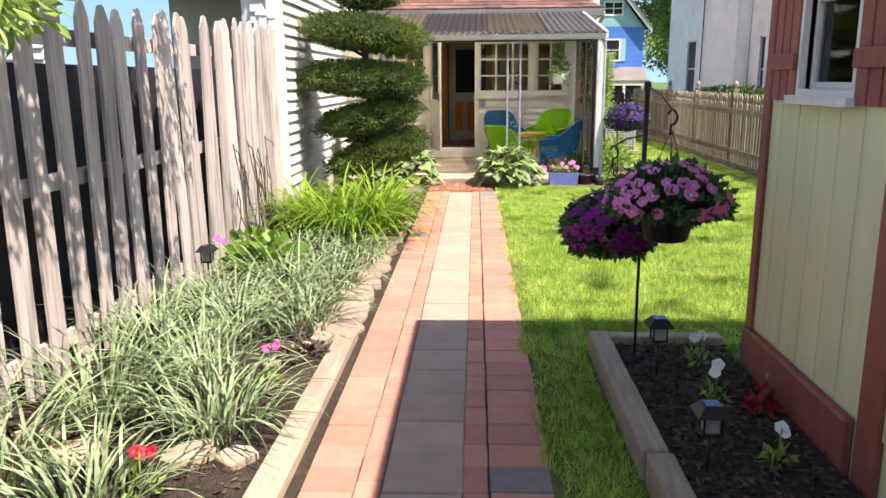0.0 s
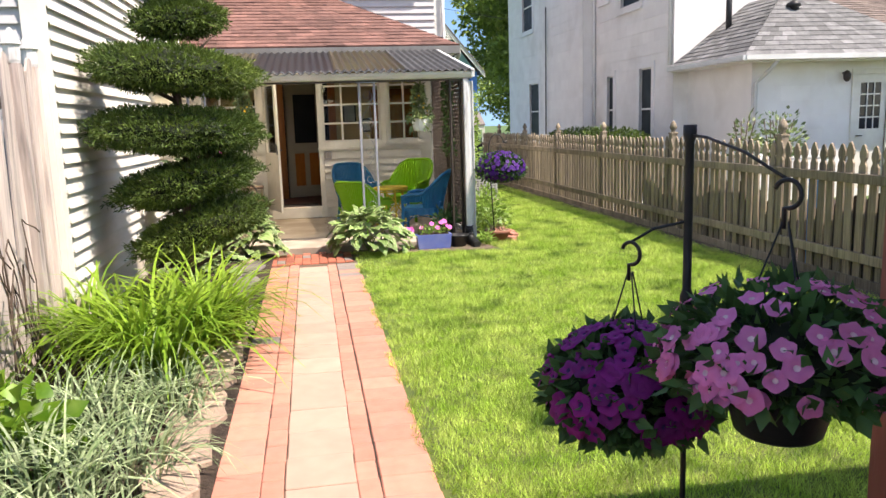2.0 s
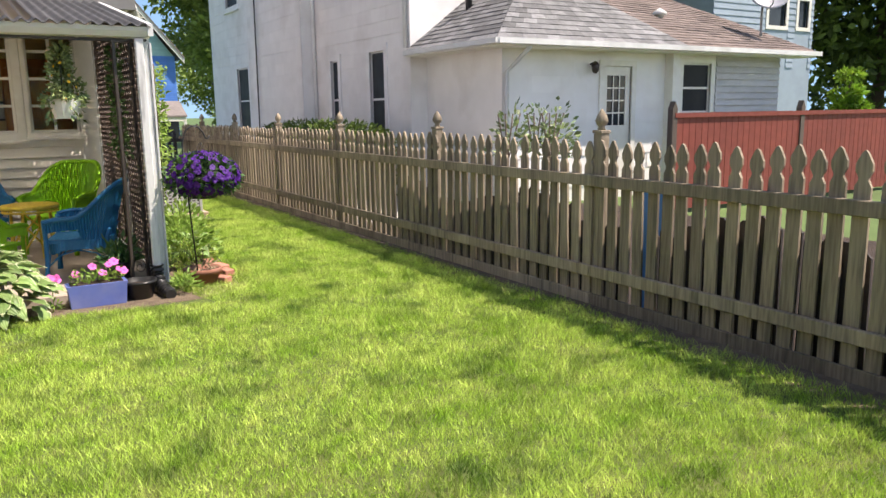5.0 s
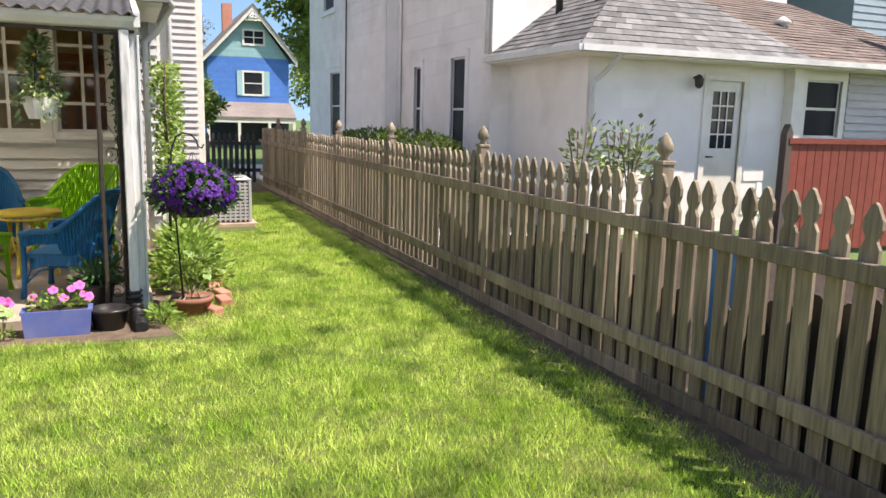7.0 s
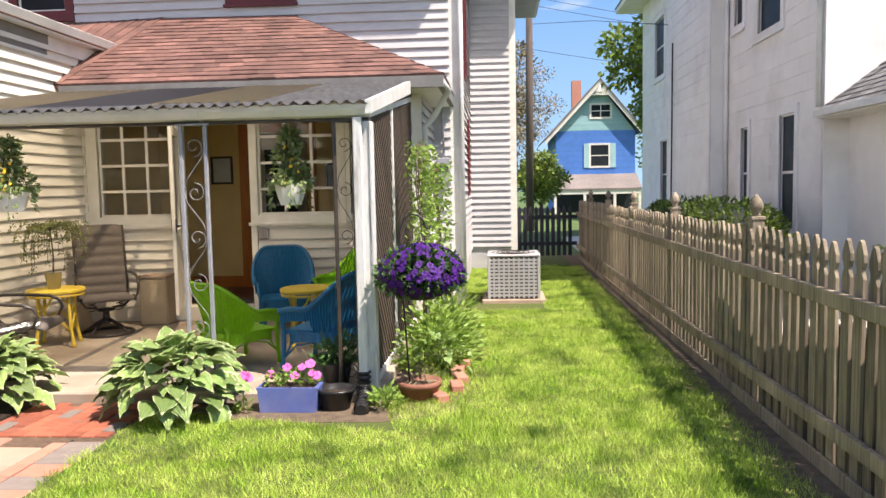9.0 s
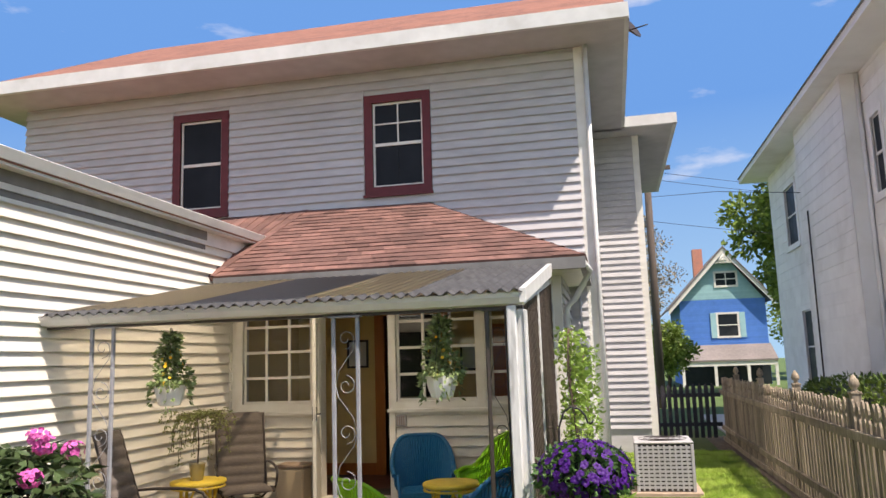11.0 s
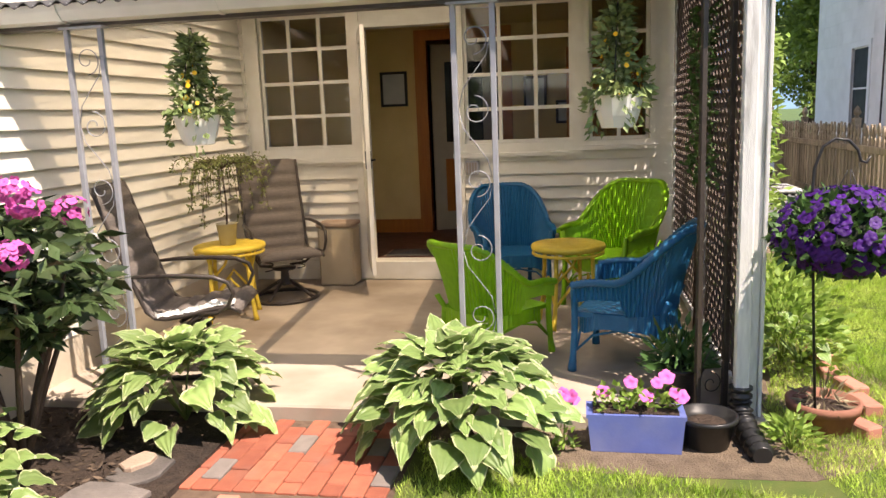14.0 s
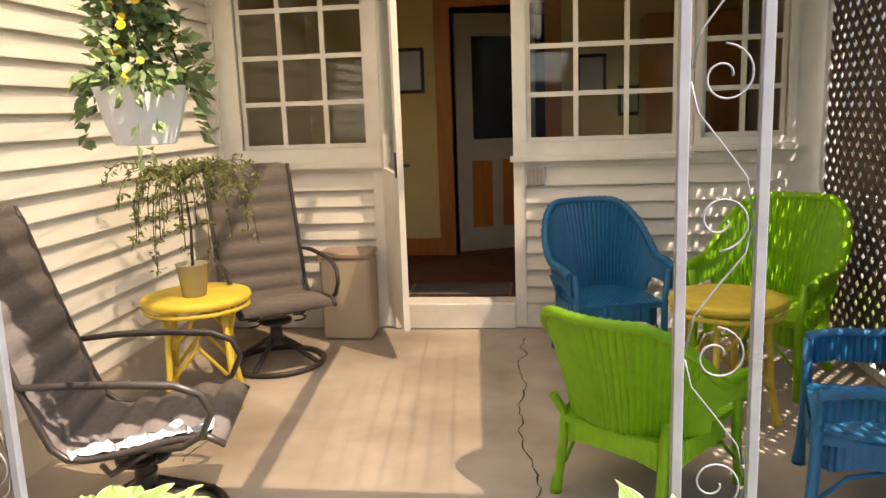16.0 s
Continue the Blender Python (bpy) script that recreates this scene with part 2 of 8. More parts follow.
M["hazewood"] = mat("pole_wood", (0.13, 0.10, 0.08), (0.08, 0.065, 0.055), 8, 0.9, 0.4, 40, stretch=(4, 4, 0.4))
M["curtain"] = mat("pale_blind", (0.55, 0.57, 0.58), (0.42, 0.45, 0.47), 6, 0.8, 0.1, 40)
M["pane_dark"] = mat("dark_pane", (0.03, 0.036, 0.042), (0.02, 0.024, 0.03), 3, 0.08, 0.0, 40, spec=0.35)


# ---- mesh helpers ----
def box(bm, x0, x1, y0, y1, z0, z1, bevel=0.0):
    vs = [bm.verts.new((x, y, z)) for z in (z0, z1) for x, y in ((x0, y0), (x1, y0), (x1, y1), (x0, y1))]
    fs = []
    for q in ((3, 2, 1, 0), (4, 5, 6, 7), (0, 1, 5, 4), (1, 2, 6, 5), (2, 3, 7, 6), (3, 0, 4, 7)):
        fs.append(bm.faces.new([vs[i] for i in q]))
    if bevel:
        es = list({e for f in fs for e in f.edges})
        bmesh.ops.bevel(bm, geom=es, offset=bevel, segments=1, affect="EDGES")
    return vs


def tube(bm, pts, r, sides=8, closed=False, caps=True):
    """A round bar along points; r is one radius or one for each point."""
    pts = [Vector(p) for p in pts]
    k = len(pts)
    rs = r if isinstance(r, (list, tuple)) else [r] * k
    rings = []
    up = None
    for i, p in enumerate(pts):
        if closed:
            d = (pts[(i + 1) % k] - pts[i - 1]).normalized()
        else:
            d = (pts[min(i + 1, k - 1)] - pts[max(i - 1, 0)]).normalized()
        if up is None:
            up = Vector((0, 0, 1)) if abs(d.z) < 0.9 else Vector((1, 0, 0))
        a = d.cross(up)
        if a.length < 1e-5:
            a = d.cross(Vector((0.3, 0.8, 0.5)))
        a.normalize()
        b = a.cross(d).normalized()
        up = b
        rings.append([bm.verts.new(p + rs[i] * (math.cos(t) * a + math.sin(t) * b)) for t in [2 * math.pi * j / sides for j in range(sides)]])
    for i in range(k if closed else k - 1):
        A, B = rings[i], rings[(i + 1) % k]
        for j in range(sides):
            f = bm.faces.new((A[j], A[(j + 1) % sides], B[(j + 1) % sides], B[j]))
            f.smooth = True
    if caps and not closed:
        bm.faces.new(rings[0])
        bm.faces.new(list(reversed(rings[-1])))


def lathe(bm, prof, cx=0.0, cy=0.0, sides=24, smooth=True):
    """Turns a profile of (radius, z) round the upright axis."""
    rings = [[bm.verts.new((cx + r * math.cos(2 * math.pi * j / sides), cy + r * math.sin(2 * math.pi * j / sides), z)) for j in range(sides)] for r, z in prof]
    for A, B in zip(rings, rings[1:]):
        for j in range(sides):
            f = bm.faces.new((A[j], A[(j + 1) % sides], B[(j + 1) % sides], B[j]))
            f.smooth = smooth
    for ring in (rings[0], rings[-1]):
        if ring is rings[0]:
            bm.faces.new(list(reversed(ring)))
        else:
            bm.faces.new(ring)


def prism(bm, outline, axis, a0, a1):
    """An outline of (u, v) pushed along an axis ('x', 'y' or 'z') from a0 to a1."""
    def P(u, v, w):
        return (w, u, v) if axis == "x" else (u, w, v) if axis == "y" else (u, v, w)
    A = [bm.verts.new(P(u, v, a0)) for u, v in outline]
    B = [bm.verts.new(P(u, v, a1)) for u, v in outline]
    bm.faces.new(A)
    bm.faces.new(list(reversed(B)))
    k = len(outline)
    for i in range(k):
        bm.faces.new((A[i], B[i], B[(i + 1) % k], A[(i + 1) % k]))


def quadface(bm, *ps):
    return bm.faces.new([bm.verts.new(p) for p in ps])


def finish(bm, name, material):
    bmesh.ops.recalc_face_normals(bm, faces=bm.faces)
    me = bpy.data.meshes.new(name)
    bm.to_mesh(me)
    bm.free()
    me.materials.append(material)
    return me


def part(name, bm, material, parent, label="", at=None):
    ob = new(name, finish(bm, name, material))
    ob.parent = parent
    if at is not None:
        ob.matrix_basis = at
    if label:
        ob["label"] = label
    return ob


def piece(name, me, parent, m):
    ob = new(name, me)
    ob.parent = parent
    ob.matrix_basis = m
    return ob


def thing(name, label, category, at=None, group="", kind=""):
    ob = new(name)
    ob.empty_display_size = 0.1
    if at is not None:
        ob.matrix_basis = at
    return tagged(ob, label, category, group, kind)


def solid(name, bm, material, label, category, kind="", group="", at=None):
    ob = new(name, finish(bm, name, material))
    if at is not None:
        ob.matrix_basis = at
    return tagged(ob, label, category, group, kind)


def cells(u0, u1, z0, z1, holes):
    """Cuts a wall (u0..u1, z0..z1) round its holes into rectangles."""
    us = sorted({u0, u1, *[h for a in holes for h in a[:2]]})
    out = []
    for a, b in zip(us, us[1:]):
        mid = (a + b) / 2
        zs = [z0]
        for h in sorted(holes, key=lambda q: q[2]):
            if h[0] <= mid <= h[1]:
                zs += [h[2], h[3]]
        zs.append(z1)
        for c, d in zip(zs[::2], zs[1::2]):
            if d - c > 1e-4:
                out.append((a, b, c, d))
    return out


def wall(name, axis, pos, thick, u0, u1, z0, z1, holes, material, label):
    """A wall with openings; axis is the way it faces: '-y', '+x', '-x'."""
    bm = bmesh.new()
    for a, b, c, d in cells(u0, u1, z0, z1, holes):
        if axis == "-y":
            box(bm, a, b, pos, pos + thick, c, d)
        elif axis == "+x":
            box(bm, pos - thick, pos, a, b, c, d)
        else:
            box(bm, pos, pos + thick, a, b, c, d)
    return solid(name, bm, material, label, "wall", "structure")


def clapboards(parent, axis, pos, u0, u1, z0, z1, holes, step, material, lip=0.036, name="clapboard"):
    """Lapped boards on a wall, cut round the openings; each board is a piece."""
    k = 0
    z = z0
    while z < z1 - 0.01:
        top = min(z + step, z1)
        spans = [(u0, u1)]
        for h in holes:
            if h[2] < top - 0.004 and h[3] > z + 0.02:
                nxt = []
                for a, b in spans:
                    if h[0] > a:
                        nxt.append((a, min(b, h[0])))
                    if h[1] < b:
                        nxt.append((max(a, h[1]), b))
                spans = [s for s in nxt if s[1] - s[0] > 0.01]
        for a, b in spans:
            bm = bmesh.new()
            o = pos
            lo, hi = lip * random.uniform(0.9, 1.15), 0.003
            if axis == "-y":
                prism(bm, [(o, z + 0.016), (o - lo * 0.8, z + 0.014), (o - lo, z), (o - lo, z + 0.006), (o - hi, top + 0.012), (o, top + 0.012)], "x", a, b)
            else:
                s = 1 if axis == "+x" else -1
                prism(bm, [(o, z + 0.016), (o + s * lo * 0.8, z + 0.014), (o + s * lo, z), (o + s * lo, z + 0.006), (o + s * hi, top + 0.012), (o, top + 0.012)], "y", a, b)
            part(name, bm, material, parent)
            k += 1
        z += step
    return k


# ---- ground ----
bm = bmesh.new()
quadface(bm, (-400, -60, -0.05), (400, -60, -0.05), (400, 900, -0.05), (-400, 900, -0.05))
solid("ground", bm, mat("far_grass_ground", (0.10, 0.16, 0.04), (0.07, 0.11, 0.03), 0.4, 0.95, 0.3, 30), "mown green ground reaching to the horizon", "ground", "structure")

bm = bmesh.new()
box(bm, 0.30, 4.42, -3.0, 26.0, -0.06, -0.004)
solid("lawn_bed", bm, M["turf"], "green turf soil under the lawn", "ground", "structure")
bm = bmesh.new()
box(bm, 4.42, 5.0, -3.0, 24.5, -0.06, -0.002)
solid("earth_strip", bm, M["earth"], "bare brown earth along the picket fence", "ground", "structure")
bm = bmesh.new()
box(bm, -3.2, -0.70, -2.0, 12.1, -0.06, 0.02)
solid("garden_bed", bm, M["soil"], "dark mulched soil bed beside the brick path", "ground", "structure")
bm = bmesh.new()
box(bm, -0.90, 0.33, -2.0, 12.0, -0.06, -0.012)
solid("path_base", bm, M["joint"], "sandy soil under the brick path", "path", "structure")
# patio
PATIO = 0.075
bm = bmesh.new()
prism(bm, [(0.34, 11.62), (0.9, 11.5), (1.5, 11.48), (2.1, 11.5), (2.6, 11.75), (2.85, 12.3), (2.8, 13.4), (2.75, 14.6), (2.7, 16.3), (2.02, 16.3), (2.02, 11.97), (0.34, 11.97)], "z", -0.05, -0.0015)
solid("earth_patch", bm, M["earth"], "bare earth along the patio's edge", "ground", "structure")
bm = bmesh.new()
box(bm, -2.1, 2.02, 11.98, 15.25, -0.06, PATIO, 0.012)
patio = solid("patio_floor", bm, M["concrete"], "stained tan concrete patio floor with cracks", "floor", "structure")

# ---- house: back room behind the porch ----
ROOM_Y = 15.25
ROOM_HOLES = [(-1.90, -1.00, 1.355, 2.60), (-0.87, -0.02, 0.26, 2.45), (0.07, 1.05, 1.355, 2.60), (1.195, 1.72, 1.355, 2.60)]
wall_room = wall("wall_room_north", "-y", ROOM_Y, 0.14, -2.1, 2.05, PATIO - 0.1, 2.95, ROOM_HOLES, M["trim"], "white trimmed back wall of the room behind the porch")
BOARD_HOLES = [(-2.05, -0.89, 1.19, 3.0), (-0.98, 0.06, 0.0, 3.0), (0.0, 1.78, 1.19, 3.0), (1.73, 2.1, 0.0, 3.0)]
clapboards(wall_room, "-y", ROOM_Y, -2.1, 2.05, 0.26, 2.7, BOARD_HOLES, 0.115, M["cream"])
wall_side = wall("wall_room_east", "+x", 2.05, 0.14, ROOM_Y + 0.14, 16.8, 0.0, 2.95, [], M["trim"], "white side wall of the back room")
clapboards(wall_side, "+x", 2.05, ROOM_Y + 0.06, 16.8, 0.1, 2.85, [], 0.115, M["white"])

# ---- wing on the west ----
WX = -2.1
wall_wing = wall("wall_wing_east", "+x", WX, 0.16, 8.35, 16.8, -0.05, 3.45, [], M["cream"], "cream clapboard wall of the house wing")
clapboards(wall_wing, "+x", WX, 8.45, 15.25, 0.33, 3.40, [], 0.118, M["cream"])
clapboards(wall_wing, "+x", WX, 15.25, 16.8, 2.9, 3.40, [], 0.118, M["cream"])
bm = bmesh.new()
box(bm, WX, WX + 0.03, 8.35, 15.25, -0.04, 0.33)
part("plinth", bm, mat("wing_plinth_render", (0.66, 0.58, 0.46), (0.52, 0.45, 0.35), 4, 0.85, 0.4, 80, dirt=(0.25, 0.2, 0.15), dirt_amount=0.5), wall_wing)
bm = bmesh.new()
box(bm, WX - 0.12, WX + 0.022, 8.30, 8.45, 0.0, 3.45)
part("corner_board", bm, M["trim"], wall_wing)
WING_WIN = [(-4.6, -2.5, 1.2, 3.0)]
wall_wing_s = wall("wall_wing_south", "-y", 8.35, 0.14, -7.0, WX - 0.12, -0.05, 3.45, WING_WIN, M["white"], "white clapboard end wall of the house wing")
clapboards(wall_wing_s, "-y", 8.35, -7.0, WX - 0.13, 0.2, 3.4, [(-4.7, -2.4, 1.1, 3.1)], 0.118, M["white"])


def sash_window(name, axis, pos, u0, u1, z0, z1, cols, rows, frame_mat, label, inner=None, frame_w=0.07, bar=0.022, proud=0.03, meeting=False, blind=0.0, backing=True, grille=None, pane_mat=None):
    """A window in an opening: casing, sill, bars and panes, each a part."""
    w = thing(name, label, "window", kind="structure")

    def B(bm, a, b, d0, d1, c, d):
        if axis == "-y":
            box(bm, a, b, pos + d0, pos + d1, c, d)
        elif axis == "-x":
            box(bm, pos + d0, pos + d1, a, b, c, d)
        else:
            box(bm, pos - d1, pos - d0, a, b, c, d)
    bm = bmesh.new()
    B(bm, u0 - frame_w, u0, -proud, 0.10, z0 - frame_w, z1 + frame_w)
    B(bm, u1, u1 + frame_w, -proud, 0.10, z0 - frame_w, z1 + frame_w)
    B(bm, u0, u1, -proud, 0.10, z1, z1 + frame_w)
    B(bm, u0, u1, -proud, 0.10, z0 - frame_w, z0)
    part("window_frame", bm, frame_mat, w)
    bm = bmesh.new()
    B(bm, u0 - frame_w - 0.02, u1 + frame_w + 0.02, -proud - 0.04, -proud + 0.01, z0 - frame_w - 0.035, z0 - frame_w + 0.002)
    part("window_sill", bm, frame_mat, w)
    bm = bmesh.new()
    s = inner or frame_mat
    e = 0.03
    B(bm, u0, u0 + e, 0.02, 0.06, z0, z1)
    B(bm, u1 - e, u1, 0.02, 0.06, z0, z1)
    B(bm, u0 + e, u1 - e, 0.02, 0.06, z0, z0 + e)
    B(bm, u0 + e, u1 - e, 0.02, 0.06, z1 - e, z1)
    zm = (z0 + z1) / 2
    if meeting:
        B(bm, u0 + e, u1 - e, 0.01, 0.06, zm - 0.022, zm + 0.022)
    part("sash", bm, s, w)
    gz0, gz1 = (zm, z1) if grille == "top" else (z0, z1)
    for i in range(1, cols):
        u = u0 + (u1 - u0) * i / cols
        bm = bmesh.new()
        B(bm, u - bar / 2, u + bar / 2, 0.022, 0.05, gz0 + e * 0.8, gz1 - e * 0.8)
        part("glazing_bar", bm, s, w)
    for j in range(1, rows):
        zz = gz0 + (gz1 - gz0) * j / rows
        for i in range(cols):
            a, b = u0 + (u1 - u0) * i / cols, u0 + (u1 - u0) * (i + 1) / cols
            bm = bmesh.new()
            B(bm, a + (bar / 2 if i else e * 0.8), b - (bar / 2 if i < cols - 1 else e * 0.8), 0.024, 0.048, zz - bar / 2, zz + bar / 2)
            part("glazing_bar", bm, s, w)
    for i in range(cols):
        for j in range(rows):
            a, b = u0 + (u1 - u0) * i / cols, u0 + (u1 - u0) * (i + 1) / cols
            c, d = z0 + (z1 - z0) * j / rows, z0 + (z1 - z0) * (j + 1) / rows
            bm = bmesh.new()
            B(bm, a + 0.002, b - 0.002, 0.034, 0.038, c + 0.002, d - 0.002)
            pane = part("pane", bm, pane_mat or (M["unlit_pane"] if backing else M["glass"]), w)
            pane.visible_shadow = False
    # dark sheet behind the panes in place of a shaded room
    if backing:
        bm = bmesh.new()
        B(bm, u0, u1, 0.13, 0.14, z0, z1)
        part("unlit_room_sheet", bm, M["dark"], w)
    if blind:
        bm = bmesh.new()
        B(bm, u0 + 0.01, u1 - 0.01, 0.085, 0.095, z1 - (z1 - z0) * blind, z1)
        part("blind", bm, M["curtain"], w, "pale window blind")
    return w


sash_window("window_1", "-y", ROOM_Y, -1.90, -1.00, 1.355, 2.60, 3, 4, M["trim"], "white twelve-pane window beside the open door", backing=False, frame_w=0.1, bar=0.032)
sash_window("window_2", "-y", ROOM_Y, 0.07, 1.05, 1.355, 2.60, 3, 4, M["trim"], "white twelve-pane window above the wicker chairs", backing=False, frame_w=0.09, bar=0.032)
sash_window("window_3", "-y", ROOM_Y, 1.195, 1.72, 1.355, 2.60, 2, 4, M["trim"], "white eight-pane window beside the lattice", backing=False, frame_w=0.05, bar=0.032)
bm = bmesh.new()
box(bm, -2.03, -0.90, ROOM_Y - 0.024, ROOM_Y - 0.002, 1.19, 1.252)
box(bm, 0.0, 1.78, ROOM_Y - 0.024, ROOM_Y - 0.002, 1.19, 1.262)
solid("trim_rail", bm, M["trim"], "white painted rail under the windows", "trim", "structure")
# door surround, threshold
bm = bmesh.new()
box(bm, -0.98, -0.87, ROOM_Y - 0.035, ROOM_Y - 0.003, PATIO + 0.02, 2.5)
box(bm, -0.02, 0.055, ROOM_Y - 0.035, ROOM_Y - 0.003, PATIO + 0.02, 2.5)
box(bm, -0.87, -0.02, ROOM_Y - 0.035, ROOM_Y - 0.003, 2.45, 2.55)
solid("door_casing", bm, M["trim"], "white painted casing round the open door", "trim", "structure")
bm = bmesh.new()
box(bm, -0.87, -0.02, ROOM_Y - 0.06, ROOM_Y + 0.14, PATIO + 0.005, 0.262, 0.008)
solid("threshold", bm, M["trim"], "worn white wooden door step", "threshold", "structure")
bm = bmesh.new()
box(bm, -2.1, -0.98, ROOM_Y - 0.03, ROOM_Y - 0.003, PATIO + 0.003, 0.26, 0.005)
box(bm, 0.055, 1.95, ROOM_Y - 0.03, ROOM_Y - 0.003, PATIO + 0.003, 0.26, 0.005)
solid("baseboard", bm, M["trim"], "white painted board along the wall's foot", "baseboard", "structure")

# interior
bm = bmesh.new()
box(bm, -2.1, 1.9, ROOM_Y + 0.14, 19.2, 0.18, 0.26)
solid("floor", bm, M["darkfloor"], "dark red floor of the room inside", "floor", "structure")
bm = bmesh.new()
box(bm, -2.1, 1.9, ROOM_Y + 0.14, 19.2, 2.62, 2.7)
solid("ceiling", bm, M["interior"], "plain ceiling of the room inside", "ceiling", "structure")
IN_Y = 17.05
wall("wall_inner_north", "-y", IN_Y, 0.1, -2.1, 1.9, 0.26, 2.62, [(-0.62, 0.22, 0.26, 2.48)], M["interior"], "ochre wall inside the room")
wall("wall_inner_west", "+x", -1.94, 0.1, ROOM_Y + 0.14, 19.2, 0.26, 2.62, [], M["interior"], "ochre side wall inside the room")
wall("wall_inner_east", "-x", 1.8, 0.1, ROOM_Y + 0.14, 19.2, 0.26, 2.62, [], M["interior"], "ochre side wall inside the room")
# the next room's lack of light is put into this wall's colour
wall("wall_inner_back", "-y", 19.1, 0.1, -2.0, 1.9, 0.26, 2.62, [], M["dark"], "far wall of the next room, coloured near-black as if unlit")
bm = bmesh.new()
box(bm, -0.76, -0.62, IN_Y - 0.03, IN_Y + 0.1, 0.26, 2.60)
box(bm, 0.22, 0.36, IN_Y - 0.03, IN_Y + 0.1, 0.26, 2.60)
box(bm, -0.62, 0.22, IN_Y - 0.03, IN_Y + 0.1, 2.48, 2.60)
solid("inner_casing", bm, M["orangewood"], "orange varnished wood casing of the inner doorway", "trim", "structure")
bm = bmesh.new()
box(bm, -1.92, -0.76, IN_Y - 0.02, IN_Y - 0.002, 0.26, 0.42)
box(bm, 0.36, 1.8, IN_Y - 0.02, IN_Y - 0.002, 0.26, 0.42)
solid("baseboard_inner", bm, M["orangewood"], "orange varnished baseboard inside", "baseboard", "structure")

# ---- main house ----
HY, HX = 16.8, 2.40
UW = [(-3.78, -3.08, 4.22, 5.62), (-0.66, 0.10, 4.33, 5.60)]
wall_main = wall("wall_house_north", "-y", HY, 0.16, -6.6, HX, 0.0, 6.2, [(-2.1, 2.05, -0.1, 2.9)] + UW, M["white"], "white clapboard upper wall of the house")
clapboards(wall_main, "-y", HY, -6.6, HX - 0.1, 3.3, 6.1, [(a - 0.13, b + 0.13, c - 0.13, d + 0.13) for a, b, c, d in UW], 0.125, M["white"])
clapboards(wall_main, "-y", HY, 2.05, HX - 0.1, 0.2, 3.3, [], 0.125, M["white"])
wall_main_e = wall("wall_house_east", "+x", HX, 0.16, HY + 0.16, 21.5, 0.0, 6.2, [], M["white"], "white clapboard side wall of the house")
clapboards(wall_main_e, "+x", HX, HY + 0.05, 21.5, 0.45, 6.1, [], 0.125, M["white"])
wall_bay = wall("wall_bay_north", "-y", 21.5, 0.16, HX, 3.30, 0.0, 6.2, [], M["white"], "white clapboard bay wall of the house")
clapboards(wall_bay, "-y", 21.5, HX + 0.02, 3.2, 0.45, 6.1, [], 0.125, M["white"])
wall_bay_e = wall("wall_bay_east", "+x", 3.30, 0.16, 21.66, 27.0, 0.0, 6.2, [], M["white"], "white side wall of the bay")
bm = bmesh.new()
box(bm, HX - 0.1, HX + 0.022, HY - 0.022, HY + 0.1, 0.0, 6.1)
part("corner_board", bm, M["trim"], wall_main)
bm = bmesh.new()
box(bm, 3.2, 3.322, 21.478, 21.6, 0.0, 6.1)
part("corner_board", bm, M["trim"], wall_bay)
for i, (a, b, c, d) in enumerate(UW):
    sash_window("window_%d" % (4 + i), "-y", HY, a, b, c, d, 1 if i == 0 else 2, 1 if i == 0 else 2, M["redtrim"], ("dark sash window with a maroon frame in the upper wall" if i == 0 else "upper window with a maroon frame and half-drawn curtain"), inner=M["trim"], frame_w=0.12, meeting=True, blind=0.0 if i == 0 else 0.5, grille="top", bar=0.02)
# main eaves and roof
bm = bmesh.new()
box(bm, -7.2, 3.0, 16.05, 21.0, 6.1, 6.22)
box(bm, 2.2, 3.95, 20.9, 27.0, 6.1, 6.22)
solid("soffit", bm, M["white"], "white painted eave soffit of the house", "soffit", "structure")
bm = bmesh.new()
box(bm, -7.25, 3.05, 15.98, 16.05, 6.1, 6.3)
box(bm, 3.0, 3.06, 16.05, 20.85, 6.1, 6.3)
box(bm, 3.95, 4.02, 20.85, 27.0, 6.1, 6.3)
box(bm, 3.06, 4.02, 20.83, 20.9, 6.1, 6.3)
solid("fascia", bm, M["gutter"], "white gutter along the house eaves", "gutter", "structure")
bm = bmesh.new()
prism(bm, [(16.0, 6.25), (21.0, 9.0), (26.0, 6.25)], "x", -7.25, 3.05)
solid("roof_house", bm, M["shingle"], "red-brown shingle roof of the house", "roof", "structure")


